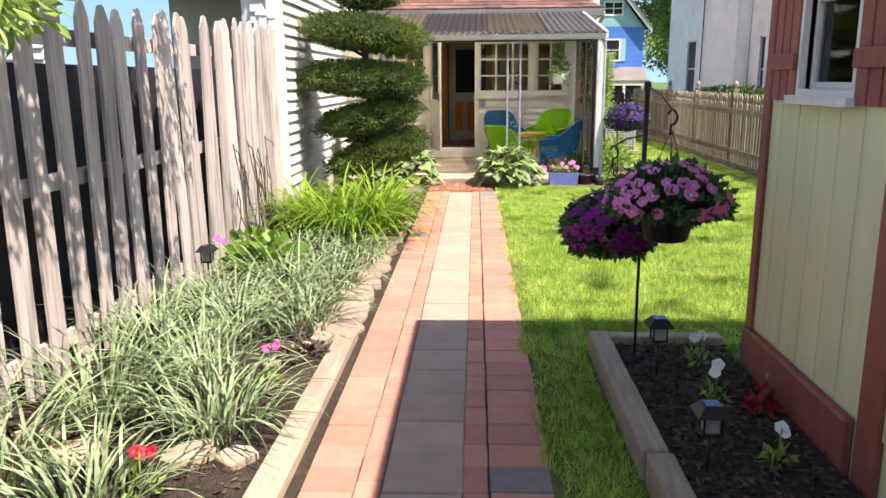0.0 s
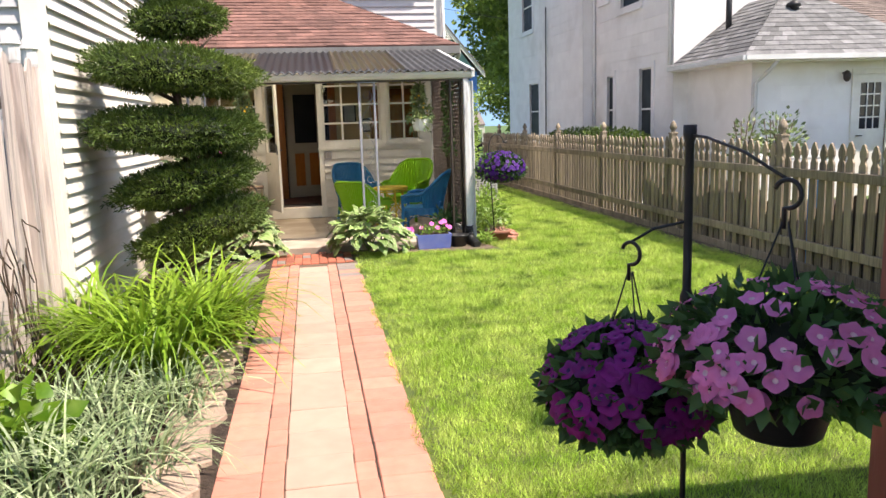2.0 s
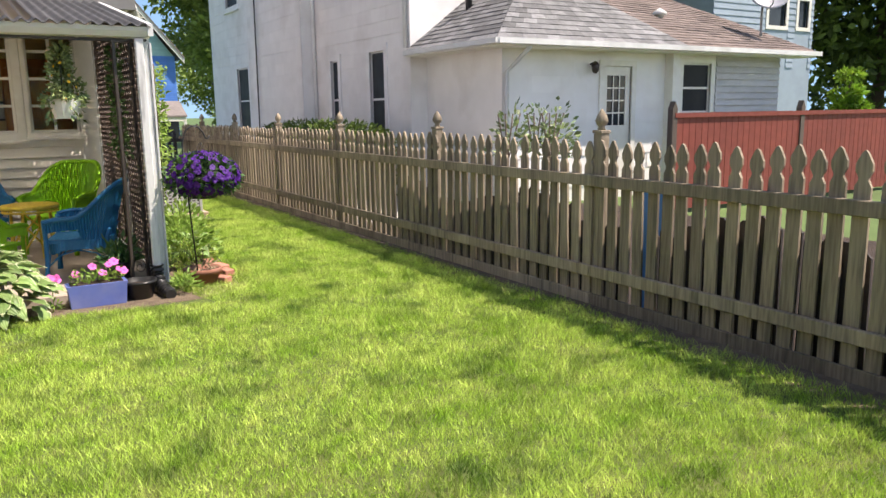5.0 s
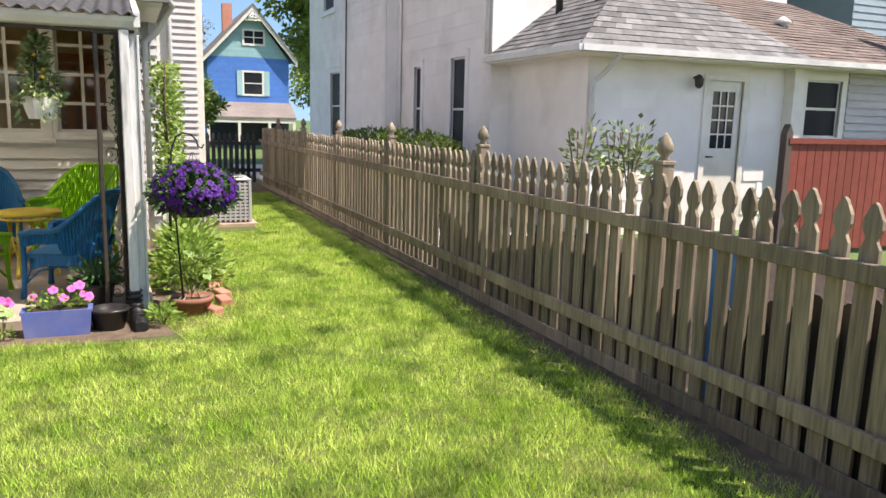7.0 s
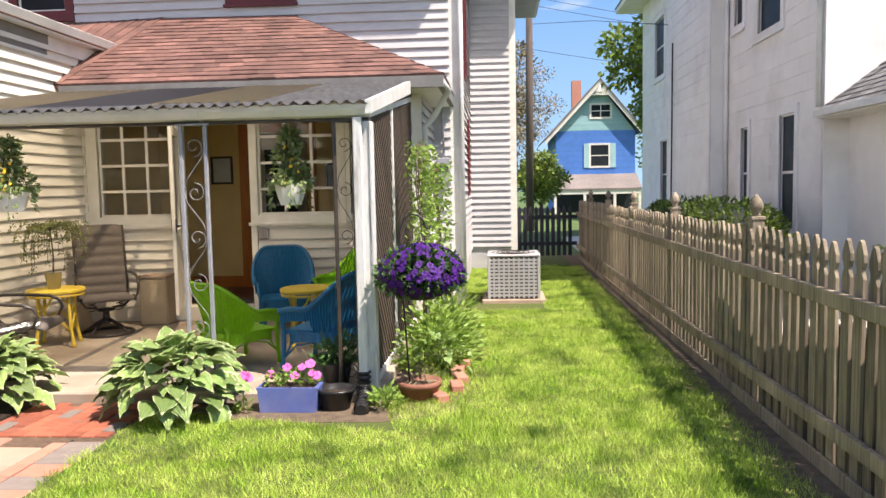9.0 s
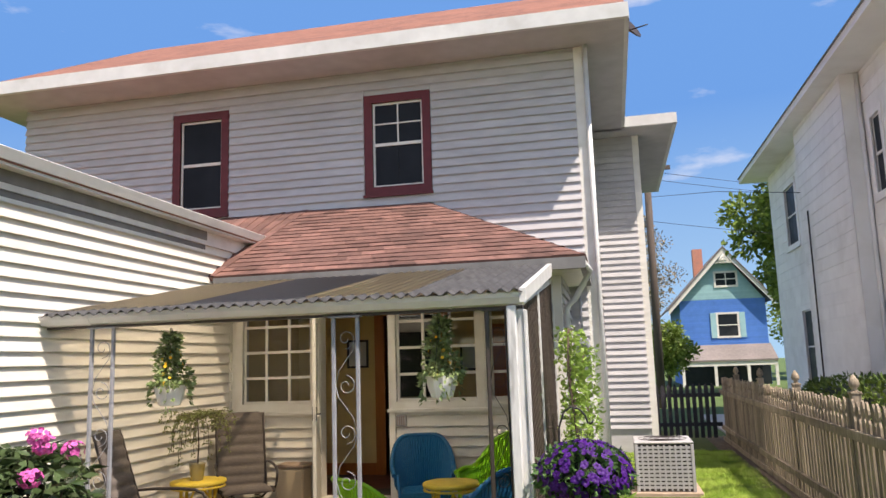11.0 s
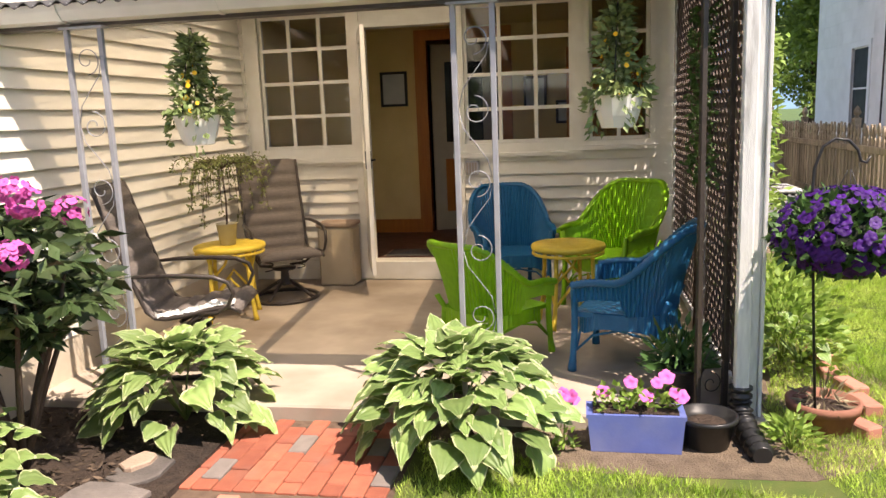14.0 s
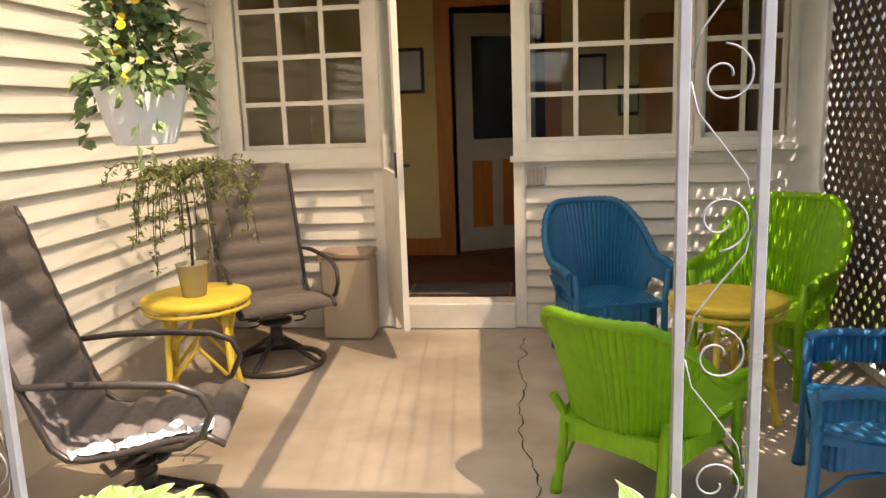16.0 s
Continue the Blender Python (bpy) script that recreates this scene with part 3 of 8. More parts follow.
# ---- roofs ----
M["fascia_grey"] = mat("weathered_grey_eave", (0.21, 0.205, 0.195), (0.15, 0.145, 0.14), 6, 0.7, 0.2, 40)
def shingled(name, quad, material, label, course=0.14, tab=0.3, thick=0.013):
    """A roof slope (eave left, eave right, top right, top left) with courses of shingle tabs."""
    e0, e1, t1, t0 = [Vector(q) for q in quad]
    nrm = (e1 - e0).cross(t0 - e0).normalized()
    if nrm.z < 0:
        nrm = -nrm
    bm = bmesh.new()
    lo = [bm.verts.new(p - nrm * 0.06) for p in (e0, e1, t1, t0)]
    hi = [bm.verts.new(p) for p in (e0, e1, t1, t0)]
    bm.faces.new(lo)
    bm.faces.new(hi)
    for i in range(4):
        bm.faces.new((lo[i], lo[(i + 1) % 4], hi[(i + 1) % 4], hi[i]))
    roof = solid(name, bm, material, label, "roof", "structure")
    depth = ((t0 + t1) / 2 - (e0 + e1) / 2).length
    k = max(1, int(depth / course))
    verts, faces = [], []
    for i in range(k):
        f0, f1 = i / k, min(1.0, (i + 1.25) / k)
        a0, a1 = e0.lerp(t0, f0), e1.lerp(t1, f0)
        b0, b1 = e0.lerp(t0, f1), e1.lerp(t1, f1)
        m = max(1, int((a1 - a0).length / tab))
        off = 0.5 * (i % 2)
        cuts = [0.0] + [min(1, max(0, (j + off + random.uniform(-0.06, 0.06)) / m)) for j in range(1 if off == 0 else 0, m + 1)] + [1.0]
        cuts = sorted(set(cuts))
        for u, v in zip(cuts, cuts[1:]):
            if v - u < 0.002:
                continue
            gap = 0.003 / max(0.2, (a1 - a0).length)
            h = thick * random.uniform(0.8, 1.5)
            ps = [a0.lerp(a1, u + gap), a0.lerp(a1, v - gap), b0.lerp(b1, v - gap), b0.lerp(b1, u + gap)]
            base = len(verts)
            verts += [tuple(ps[0] + nrm * h), tuple(ps[1] + nrm * h), tuple(ps[2] + nrm * 0.002), tuple(ps[3] + nrm * 0.002), tuple(ps[0]), tuple(ps[1])]
            faces += [(base, base + 1, base + 2, base + 3), (base + 4, base + 5, base + 1, base)]
    me = bpy.data.meshes.new("shingles")
    me.from_pydata(verts, [], faces)
    me.materials.append(material)
    ob = new("shingles", me)
    ob.parent = roof
    ob["kind"] = "stuff"
    return roof


M["shingle_tab"] = mat("red_shingle_tab", (0.225, 0.115, 0.092), (0.135, 0.072, 0.06), 9, 0.9, 0.8, 220, island=0.3, big=1.5, dirt=(0.085, 0.05, 0.042), dirt_amount=0.5)
M["grey_tab"] = mat("grey_shingle_tab", (0.21, 0.21, 0.21), (0.13, 0.13, 0.13), 9, 0.9, 0.7, 200, island=0.35)
M["brown_tab"] = mat("brown_shingle_tab", (0.18, 0.142, 0.125), (0.115, 0.09, 0.08), 9, 0.9, 0.6, 200, island=0.25)
EZ = 2.88
shingled("roof_room_front", ((-2.0, 14.68, EZ), (2.36, 14.68, EZ), (0.12, HY, 4.06), (-1.66, HY, 4.08)), M["shingle_tab"], "faded red shingle hip roof over the back room")
shingled("roof_room_east", ((2.36, 14.68, EZ), (2.36, HY, EZ), (0.12, HY, 4.06), (0.12, HY, 4.06)), M["shingle_tab"], "faded red shingle roof slope beside the house corner")
shingled("roof_room_west", ((-2.0, 14.68, EZ), (-1.66, HY, 4.08), (-4.4, HY, 4.02), (-3.6, 15.2, 3.2)), M["shingle_tab"], "darker red shingle valley over the wing")
bm = bmesh.new()
box(bm, -2.0, 2.30, 14.66, 14.72, 2.74, 2.865)
box(bm, 2.30, 2.36, 14.66, HY - 0.03, 2.74, 2.865)
solid("fascia_room", bm, M["fascia_grey"], "grey-white eave board of the back room", "fascia", "structure")
bm = bmesh.new()
box(bm, -2.0, 2.30, 14.72, ROOM_Y - 0.002, 2.74, 2.76)
box(bm, 2.05, 2.30, ROOM_Y, HY - 0.03, 2.74, 2.76)
solid("soffit_room", bm, M["trim"], "white soffit of the back room", "soffit", "structure")
# wing eave with its gutter
bm = bmesh.new()
box(bm, WX, WX + 0.17, 8.0, 15.95, 3.42, 3.45)
prism(bm, [(WX + 0.12, 3.445), (WX + 0.19, 3.455), (WX + 0.225, 3.54), (WX + 0.21, 3.55), (WX + 0.12, 3.55)], "y", 7.9, 15.98)
box(bm, WX - 0.0, WX + 0.05, 8.0, 15.9, 3.26, 3.42)
solid("gutter_wing", bm, M["gutter"], "white gutter and frieze along the wing", "gutter", "structure")
bm = bmesh.new()
prism(bm, [(WX + 0.18, 3.5), (-4.6, 3.72), (-7.2, 3.5), (-7.2, 3.44), (WX + 0.18, 3.44)], "y", 8.0, 16.7)
solid("roof_wing", bm, M["shingle"], "red shingle roof of the wing", "roof", "structure")

for x, z0, z1 in ((-2.068, 3.20, 3.31), (-2.045, 3.312, 3.43)):
    bm = bmesh.new()
    box(bm, -2.1, x, 8.3, 14.6, z0, z1, 0.006)
    solid("frieze", bm, M["fascia_grey"], "weathered grey moulding under the wing's eave", "trim", "structure")

# ---- porch ----
FY = 12.05
porch = thing("porch", "lean-to porch with a corrugated roof and white gutter", "porch", kind="structure")


def slope_z(y):
    return 2.27 + (y - FY) * (2.76 - 2.27) / (14.66 - FY)


def corrugated_sheet(x0, x1, material, lift, label):
    per = 0.1
    n_w = int((x1 - x0) / 0.0125)
    bm = bmesh.new()
    rows_ = []
    for y in (FY - 0.12, FY + 0.08, 13.0, 13.8, 14.66):
        rows_.append([bm.verts.new((x, y, slope_z(y) + 0.03 + lift + 0.015 * math.sin(2 * math.pi * x / per))) for x in [x0 + (x1 - x0) * i / n_w for i in range(n_w + 1)]])
    low = [bm.verts.new(v.co - Vector((0, 0, 0.007))) for v in rows_[0]]
    for p, q in zip(rows_, rows_[1:]):
        for i in range(n_w):
            f = bm.faces.new((p[i], p[i + 1], q[i + 1], q[i]))
            f.smooth = True
            f.material_index = 1 if p is rows_[0] else 0
    for i in range(n_w):
        bm.faces.new((rows_[0][i], low[i], low[i + 1], rows_[0][i + 1])).material_index = 1
    part("corrugated_sheet", bm, material, porch, label).data.materials.append(M["corrugated"])


# see-through sheets on the wing's side, a solid one towards the lattice
corrugated_sheet(-2.02, -0.86, M["fibreglass"], 0.0, "grimy translucent corrugated sheet")
corrugated_sheet(-0.865, 0.205, M["fibreglass"], 0.004, "grimy translucent corrugated sheet")
corrugated_sheet(0.20, 1.16, M["fibreglass"], 0.008, "grimy translucent corrugated sheet")
corrugated_sheet(1.11, 1.98, M["corrugated"], 0.012, "dark grey corrugated sheet")
bm = bmesh.new()
prism(bm, [(FY + 0.02, 2.185), (FY - 0.05, 2.195), (FY - 0.085, 2.24), (FY - 0.095, 2.275), (FY - 0.075, 2.275), (FY + 0.02, 2.275)], "x", -2.08, 1.98)
part("gutter", bm, M["gutter"], porch, "white aluminium gutter")
for x in (-1.62, -0.72, 0.66, 1.42):
    bm = bmesh.new()
    prism(bm, [(FY + 0.02, 2.18), (FY - 0.052, 2.19), (FY - 0.09, 2.238), (FY - 0.10, 2.28), (FY + 0.02, 2.28)], "x", x - 0.012, x + 0.012)
    part("gutter_clip", bm, M["gutter"], porch)
bm = bmesh.new()
box(bm, -2.08, 1.96, FY + 0.02, FY + 0.11, 2.165, 2.25)
part("front_beam", bm, M["brown_metal"], porch, "dark beam under the porch roof")
for x in (1.955,):
    bm = bmesh.new()
    prism(bm, [(FY - 0.1, 2.20), (14.66, slope_z(14.66) - 0.09), (14.66, slope_z(14.66) + 0.045), (FY - 0.1, 2.30)], "x", x, x + 0.045)
    part("rafter", bm, M["gutter"], porch, "white end rafter")
for x in (-2.05, -1.0, 0.0, 1.0, 1.9):
    bm = bmesh.new()
    prism(bm, [(FY + 0.11, 2.18), (15.24, 2.70), (15.24, 2.78), (FY + 0.11, 2.27)], "x", x, x + 0.045)
    part("rafter", bm, M["hazewood"], porch)


# ---- shed on the east, beside the start of the path ----
SX = 1.5
shed = wall("wall_shed_west", "-x", SX, 0.12, -4.0, 4.0, 0.0, 2.5, [(3.10, 3.60, 1.555, 2.35)], M["shed"], "pale green painted board wall of the shed")
wall("wall_shed_north", "-y", 3.9, 0.1, SX + 0.12, 4.3, 0.0, 2.5, [], M["shed"], "pale green end wall of the shed")
wall("wall_shed_south", "-y", -4.0, 0.1, SX + 0.12, 4.3, 0.0, 2.5, [], M["shed"], "pale green far end wall of the shed")
y = 1.2
while y < 3.93:
    bm = bmesh.new()
    box(bm, SX - 0.012, SX - 0.0005, y + 0.003, min(y + 0.197, 3.93), 0.3, 1.5 if y > 2.4 else 2.48, 0.002)
    part("board", bm, M["shed"], shed)
    y += 0.2
bm = bmesh.new()
box(bm, SX - 0.05, SX - 0.001, 2.83, 4.0, -0.03, 0.29, 0.01)
part("skirting", bm, M["shedred"], shed, "red-brown skirting board")
bm = bmesh.new()
box(bm, SX - 0.03, SX - 0.0005, 3.93, 4.012, 0.29, 2.5, 0.005)
part("corner_board", bm, M["shutter"], shed)
bm = bmesh.new()
box(bm, SX - 0.028, SX - 0.0005, 2.62, 2.78, 0.0, 1.5, 0.005)
part("door_post", bm, M["shedred"], shed)
sash_window("window_6", "-x", SX, 3.10, 3.60, 1.555, 2.35, 1, 1, M["trim"], "shed window with a white sash and maroon shutters", frame_w=0.03, meeting=True, pane_mat=M["glass"])
for y0, y1 in ((3.63, 3.90), (2.76, 3.07)):
    sh = thing("shutter", "maroon board shutter on the shed wall", "shutter", pose(SX - 0.018, (y0 + y1) / 2, 1.50))
    w = (y1 - y0)
    for i in range(3):
        bm = bmesh.new()
        a = -w / 2 + w * i / 3
        box(bm, -0.018, 0.002, a + 0.006, a + w / 3 - 0.006, 0, 0.95, 0.003)
        part("slat", bm, M["shutter"], sh)
    for z in (0.14, 0.78):
        bm = bmesh.new()
        box(bm, -0.034, -0.018, -w / 2, w / 2, z, z + 0.075, 0.003)
        part("batten", bm, M["shutter"], sh)
bm = bmesh.new()
box(bm, 0.95, 4.6, -4.5, 4.05, 2.62, 2.72)
solid("roof_shed", bm, M["brownshingle"], "shallow brown roof of the shed with a wide eave", "roof", "structure")
bm = bmesh.new()
box(bm, 1.0, SX + 0.1, -4.4, 4.0, 2.5, 2.62)
solid("soffit_shed", bm, M["shutter"], "maroon eave under the shed roof", "soffit", "structure")

# ---- raised bed by the shed ----
bm = bmesh.new()
box(bm, 0.78, SX - 0.05, -1.0, 4.36, -0.05, 0.075)
solid("raised_bed_soil", bm, M["soil"], "dark mulch in the raised bed", "ground", "structure")
raised = thing("raised_bed", "raised bed edged with weathered timbers", "garden bed", pose(0, 0, 0))
for y0, y1, dx in ((2.86, 4.36, 0.0), (1.3, 2.84, 0.012), (-0.4, 1.28, 0.0)):
    bm = bmesh.new()
    box(bm, 0.68 + dx, 0.79 + dx, y0, y1, -0.02, 0.135, 0.008)
    part("timber", bm, M["timber"], raised)
bm = bmesh.new()
box(bm, 0.795, SX - 0.05, 4.28, 4.37, -0.02, 0.125, 0.008)
part("timber", bm, M["timber"], raised)

# ---- east picket fence ----
FX = 4.72


def picket_mesh(w, h, t):
    """A picket with a pointed head above a notched waist."""
    o = [(-w / 2, 0), (w / 2, 0), (w / 2, h - 0.20), (w * 0.30, h - 0.165), (w * 0.30, h - 0.15), (w / 2, h - 0.115), (w * 0.5, h - 0.075), (w * 0.16, h - 0.012), (0, h),
         (-w * 0.16, h - 0.012), (-w * 0.5, h - 0.075), (-w / 2, h - 0.115), (-w * 0.30, h - 0.15), (-w * 0.30, h - 0.165), (-w / 2, h - 0.20)]
    bm = bmesh.new()
    prism(bm, o, "x", 0, t)
    return finish(bm, "picket", M["fence_r"])


fence = thing("picket_fence", "grey weathered wooden fence with pointed notched pickets", "fence", pose(FX, 0, 0))
pickets = [picket_mesh(0.094, h, 0.02) for h in (1.29, 1.30, 1.315)]
rnd = random.Random(3)
y = 3.2
while y < 23.6:
    piece("picket", rnd.choice(pickets), fence, pose(0.042 + rnd.uniform(0, 0.004), y, 0.012 + rnd.uniform(-0.008, 0.008), rnd.uniform(-1.1, 1.1), 0, rnd.uniform(-1.5, 1.5)))
    y += 0.139 + rnd.uniform(-0.006, 0.006)
POSTS = [4.6, 7.05, 9.53, 12.04, 14.6, 17.05, 19.5, 21.95]
for a, b in zip([3.1] + POSTS, POSTS + [23.8]):
    for z in (0.27, 0.995):
        bm = bmesh.new()
        box(bm, 0.0, 0.04, a + 0.002, b - 0.002, z - 0.045, z + 0.045, 0.005)
        part("rail", bm, M["fence_r"], fence)
    bm = bmesh.new()
    box(bm, 0.012, 0.036, a + 0.002, b - 0.002, -0.03, 0.085, 0.004)
    part("kick_board", bm, M["fence_r"], fence)
bm = bmesh.new()
box(bm, -0.045, 0.045, -0.045, 0.045, 0.0, 1.36, 0.006)
box(bm, -0.052, 0.052, -0.052, 0.052, 1.36, 1.385, 0.004)
post_me = finish(bm, "fence_post", M["fence_r"])
bm = bmesh.new()
lathe(bm, [(0.03, 1.385), (0.034, 1.395), (0.022, 1.41), (0.046, 1.435), (0.052, 1.46), (0.038, 1.50), (0.02, 1.53), (0.003, 1.55)], sides=12)
fin_me = finish(bm, "finial", M["fence_r"])
for y in POSTS:
    p = piece("fence_post", post_me, fence, pose(0.11, y, 0))
    q = new("finial", fin_me)
    q.parent = p

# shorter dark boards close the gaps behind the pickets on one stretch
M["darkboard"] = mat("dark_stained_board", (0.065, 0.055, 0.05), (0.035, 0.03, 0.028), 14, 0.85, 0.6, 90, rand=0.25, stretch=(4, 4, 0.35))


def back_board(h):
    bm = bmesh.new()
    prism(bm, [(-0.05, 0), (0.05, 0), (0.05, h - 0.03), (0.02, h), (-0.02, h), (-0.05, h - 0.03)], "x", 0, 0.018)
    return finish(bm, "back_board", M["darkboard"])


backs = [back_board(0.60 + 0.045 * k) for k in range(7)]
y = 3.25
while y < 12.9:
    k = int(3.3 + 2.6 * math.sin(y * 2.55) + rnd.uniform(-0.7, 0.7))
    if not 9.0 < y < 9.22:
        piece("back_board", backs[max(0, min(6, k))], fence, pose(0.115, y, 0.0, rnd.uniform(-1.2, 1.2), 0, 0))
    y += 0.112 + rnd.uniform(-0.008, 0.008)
# ---- west fence ----
lfence = thing("board_fence", "tall silvery weathered board fence with pointed tops", "fence", pose(0, 0, 0))
rnd = random.Random(8)
y = 1.4
k = 0
while y < 8.3:
    w = 0.125 + 0.035 * rnd.random() + (0.012 if y < 4.6 else 0.015)
    h = 2.03 + 0.16 * (y - 3) / 6 + rnd.uniform(-0.03, 0.03)
    bm = bmesh.new()
    o = [(-w / 2, 0), (w / 2, 0), (w / 2, h - 0.10), (w * 0.18, h - 0.01), (0, h), (-w * 0.18, h - 0.01), (-w / 2, h - 0.10)]
    prism(bm, o, "x", -0.009, 0.009)
    x = -2.27 + 0.10 * max(0, (y - 3)) / 5.5
    part("board", bm, M["fence_l"], lfence, at=pose(x, y, 0.0, rnd.uniform(-1.5, 1.5), rnd.uniform(-1, 1), rnd.uniform(-2, 2)))
    y += w + (rnd.uniform(0.085, 0.14) if y < 5.4 else rnd.uniform(0.012, 0.045))
for z in (0.2, 1.08, 1.85):
    bm = bmesh.new()
    prism(bm, [(1.3, -2.36), (8.3, -2.24), (8.3, -2.20), (1.3, -2.32)], "z", z - 0.045, z + 0.045)
    for v in bm.verts:
        v.co = Vector((v.co.y, v.co.x, v.co.z))
    part("rail", bm, M["fence_l"], lfence)

# ---- far gate between the house and the fence ----
gate = thing("far_gate", "dark painted picket gate between house and fence", "gate", pose(0, 23.4, 0))
x = 3.42
while x < 4.66:
    bm = bmesh.new()
    o = [(-0.04, 0.08), (0.04, 0.08), (0.04, 1.12), (0, 1.2), (-0.04, 1.12)]
    prism(bm, o, "y", 0, 0.02)
    part("picket", bm, M["gate"], gate, at=pose(x, 0, 0))
    x += 0.125
for z in (0.35, 0.95):
    bm = bmesh.new()
    box(bm, 3.38, 4.70, 0.02, 0.055, z - 0.04, z + 0.04)
    part("rail", bm, M["gate"], gate)

# ---- neighbour's house, east ----
NX = 7.6
NW = [(18.63, 19.28, 0.85, 2.72), (20.86, 21.26, 0.95, 2.66), (27.3, 28.4, 0.95, 2.85)]
NU = [(19.3, 20.4, 4.25, 6.0), (21.25, 21.75, 4.65, 6.1), (28.0, 29.2, 4.7, 6.3)]
n_wall = wall("wall_neighbour_west", "-x", NX, 0.2, 17.6, 22.35, -0.05, 7.2, [h for h in NW + NU if h[1] < 22.4], M["neighbour"], "white shingled side wall of the neighbour's house")
n_wall2 = wall("wall_neighbour_bay", "-x", NX - 0.35, 0.2, 22.35, 25.9, -0.05, 7.2, [], M["neighbour"], "white projecting bay of the neighbour's house")
n_wall3 = wall("wall_neighbour_far", "-x", NX, 0.2, 25.9, 31.0, -0.05, 7.2, [NW[2], NU[2]], M["neighbour"], "white far side wall of the neighbour's house")
n_wall4 = wall("wall_neighbour_south", "-y", 17.6, 0.2, NX + 0.2, 14.0, -0.05, 7.2, [], M["neighbour"], "white rear wall of the neighbour's house")
bm = bmesh.new()
box(bm, NX - 0.35, NX, 22.15, 22.35, -0.05, 7.2)
box(bm, NX - 0.35, NX, 25.9, 26.1, -0.05, 7.2)
box(bm, NX, NX + 4, 31.0, 31.2, -0.05, 7.2)
solid("wall_neighbour_returns", bm, M["neighbour"], "white return walls of the neighbour's bay", "wall", "structure")
for i, (a, b, c, d) in enumerate(NW + NU):
    sash_window("window_%d" % (10 + i), "-x", NX, a, b, c, d, 1, 1, M["neighbour"], "tall white sash window in the neighbour's wall", frame_w=0.13, meeting=True, blind=0.35 if i % 2 else 0.5)


def wide_shingles(parent, axis, pos, u0, u1, z0, z1, holes, material, step=0.27, run=0.6):
    """Broad siding shingles in courses, thin and butt-jointed."""
    verts, faces = [], []
    z, k = z0, 0
    r = random.Random(int(u0 * 10))
    while z < z1 - 0.02:
        top = min(z + step, z1)
        u = u0 - (run / 2 if k % 2 else 0)
        while u < u1:
            a, b = max(u, u0) + 0.0015, min(u + run, u1) - 0.0015
            if b - a > 0.02 and not any(h[0] - 0.15 < b and h[1] + 0.15 > a and h[2] - 0.2 < top and h[3] + 0.15 > z for h in holes):
                o = 0.012 + r.uniform(0, 0.004)
                base = len(verts)
                if axis == "-x":
                    verts += [(pos - o, a, z), (pos - o, b, z), (pos - 0.004, b, top), (pos - 0.004, a, top), (pos, a, z), (pos, b, z)]
                else:
                    verts += [(a, pos - o, z), (b, pos - o, z), (b, pos - 0.004, top), (a, pos - 0.004, top), (a, pos, z), (b, pos, z)]
                faces += [(base, base + 1, base + 2, base + 3), (base + 4, base + 5, base + 1, base)]
            u += run
        z += step
        k += 1
    me = bpy.data.meshes.new("siding_shingles")
    me.from_pydata(verts, [], faces)
    me.materials.append(material)
    ob = new("siding_shingles", me)
    ob.parent = parent
    ob["kind"] = "stuff"


M["n_shingle"] = mat("painted_siding_shingle", (0.86, 0.835, 0.81), (0.79, 0.765, 0.74), 3, 0.7, 0.3, 30, island=0.03, dirt=(0.5, 0.46, 0.4), dirt_amount=0.3)
wide_shingles(n_wall, "-x", NX, 17.65, 22.15, 0.3, 7.1, NW + NU, M["n_shingle"])
wide_shingles(n_wall2, "-x", NX - 0.35, 22.17, 26.08, 0.3, 7.1, [], M["n_shingle"])
wide_shingles(n_wall3, "-x", NX, 26.1, 31.0, 0.3, 7.1, NW + NU, M["n_shingle"])
# eaves and roof of the neighbour's house
bm = bmesh.new()
box(bm, NX - 0.75, 14.5, 17.0, 31.8, 7.15, 7.3)
solid("eave_neighbour", bm, M["neighbour"], "broad white eave of the neighbour's house", "eave", "structure")
bm = bmesh.new()
prism(bm, [(NX - 0.8, 7.3), (11.0, 10.2), (14.8, 7.3)], "y", 17.0, 31.8)
solid("roof_neighbour", bm, M["greyshingle"], "grey shingle roof of the neighbour's house", "roof", "structure")
# low rear addition
AY, AX = 15.2, 7.95
A_HOLES = [(10.12, 10.80, 0.1, 2.28), (12.12, 12.90, 1.45, 2.37)]
n_add = wall("wall_addition_front", "-y", AY, 0.16, AX, 15.0, -0.05, 2.62, A_HOLES, M["neighbour"], "white rear wall of the neighbour's low addition")
n_add2 = wall("wall_addition_west", "-x", AX, 0.16, AY + 0.16, 17.6, -0.05, 2.62, [], M["neighbour"], "white side wall of the neighbour's low addition")
wide_shingles(n_add, "-y", AY, AX, 12.0, 0.2, 2.55, A_HOLES, M["n_shingle"])
clapboards(n_add, "-y", AY, 13.05, 15.0, 0.2, 2.55, [], 0.125, M["white"])
bm = bmesh.new()
box(bm, 11.65, 11.85, AY - 0.2, AY, 0, 2.6)
solid("corner_pier", bm, M["trim"], "white pier between the addition's two parts", "trim", "structure")
sash_window("window_20", "-y", AY, 12.12, 12.90, 1.45, 2.37, 1, 1, M["trim"], "white sash window with a blind in the addition", frame_w=0.09, meeting=True, blind=0.45)
nd = thing("neighbour_door", "white door with nine small panes in the addition", "door", kind="structure")
bm = bmesh.new()
for a, b, c, d in cells(10.12, 10.80, 0.1, 2.28, [(10.24, 10.68, 1.25, 2.12)]):
    box(bm, a, b, AY + 0.02, AY + 0.06, c, d)
part("door_leaf", bm, M["trim"], nd)
bm = bmesh.new()
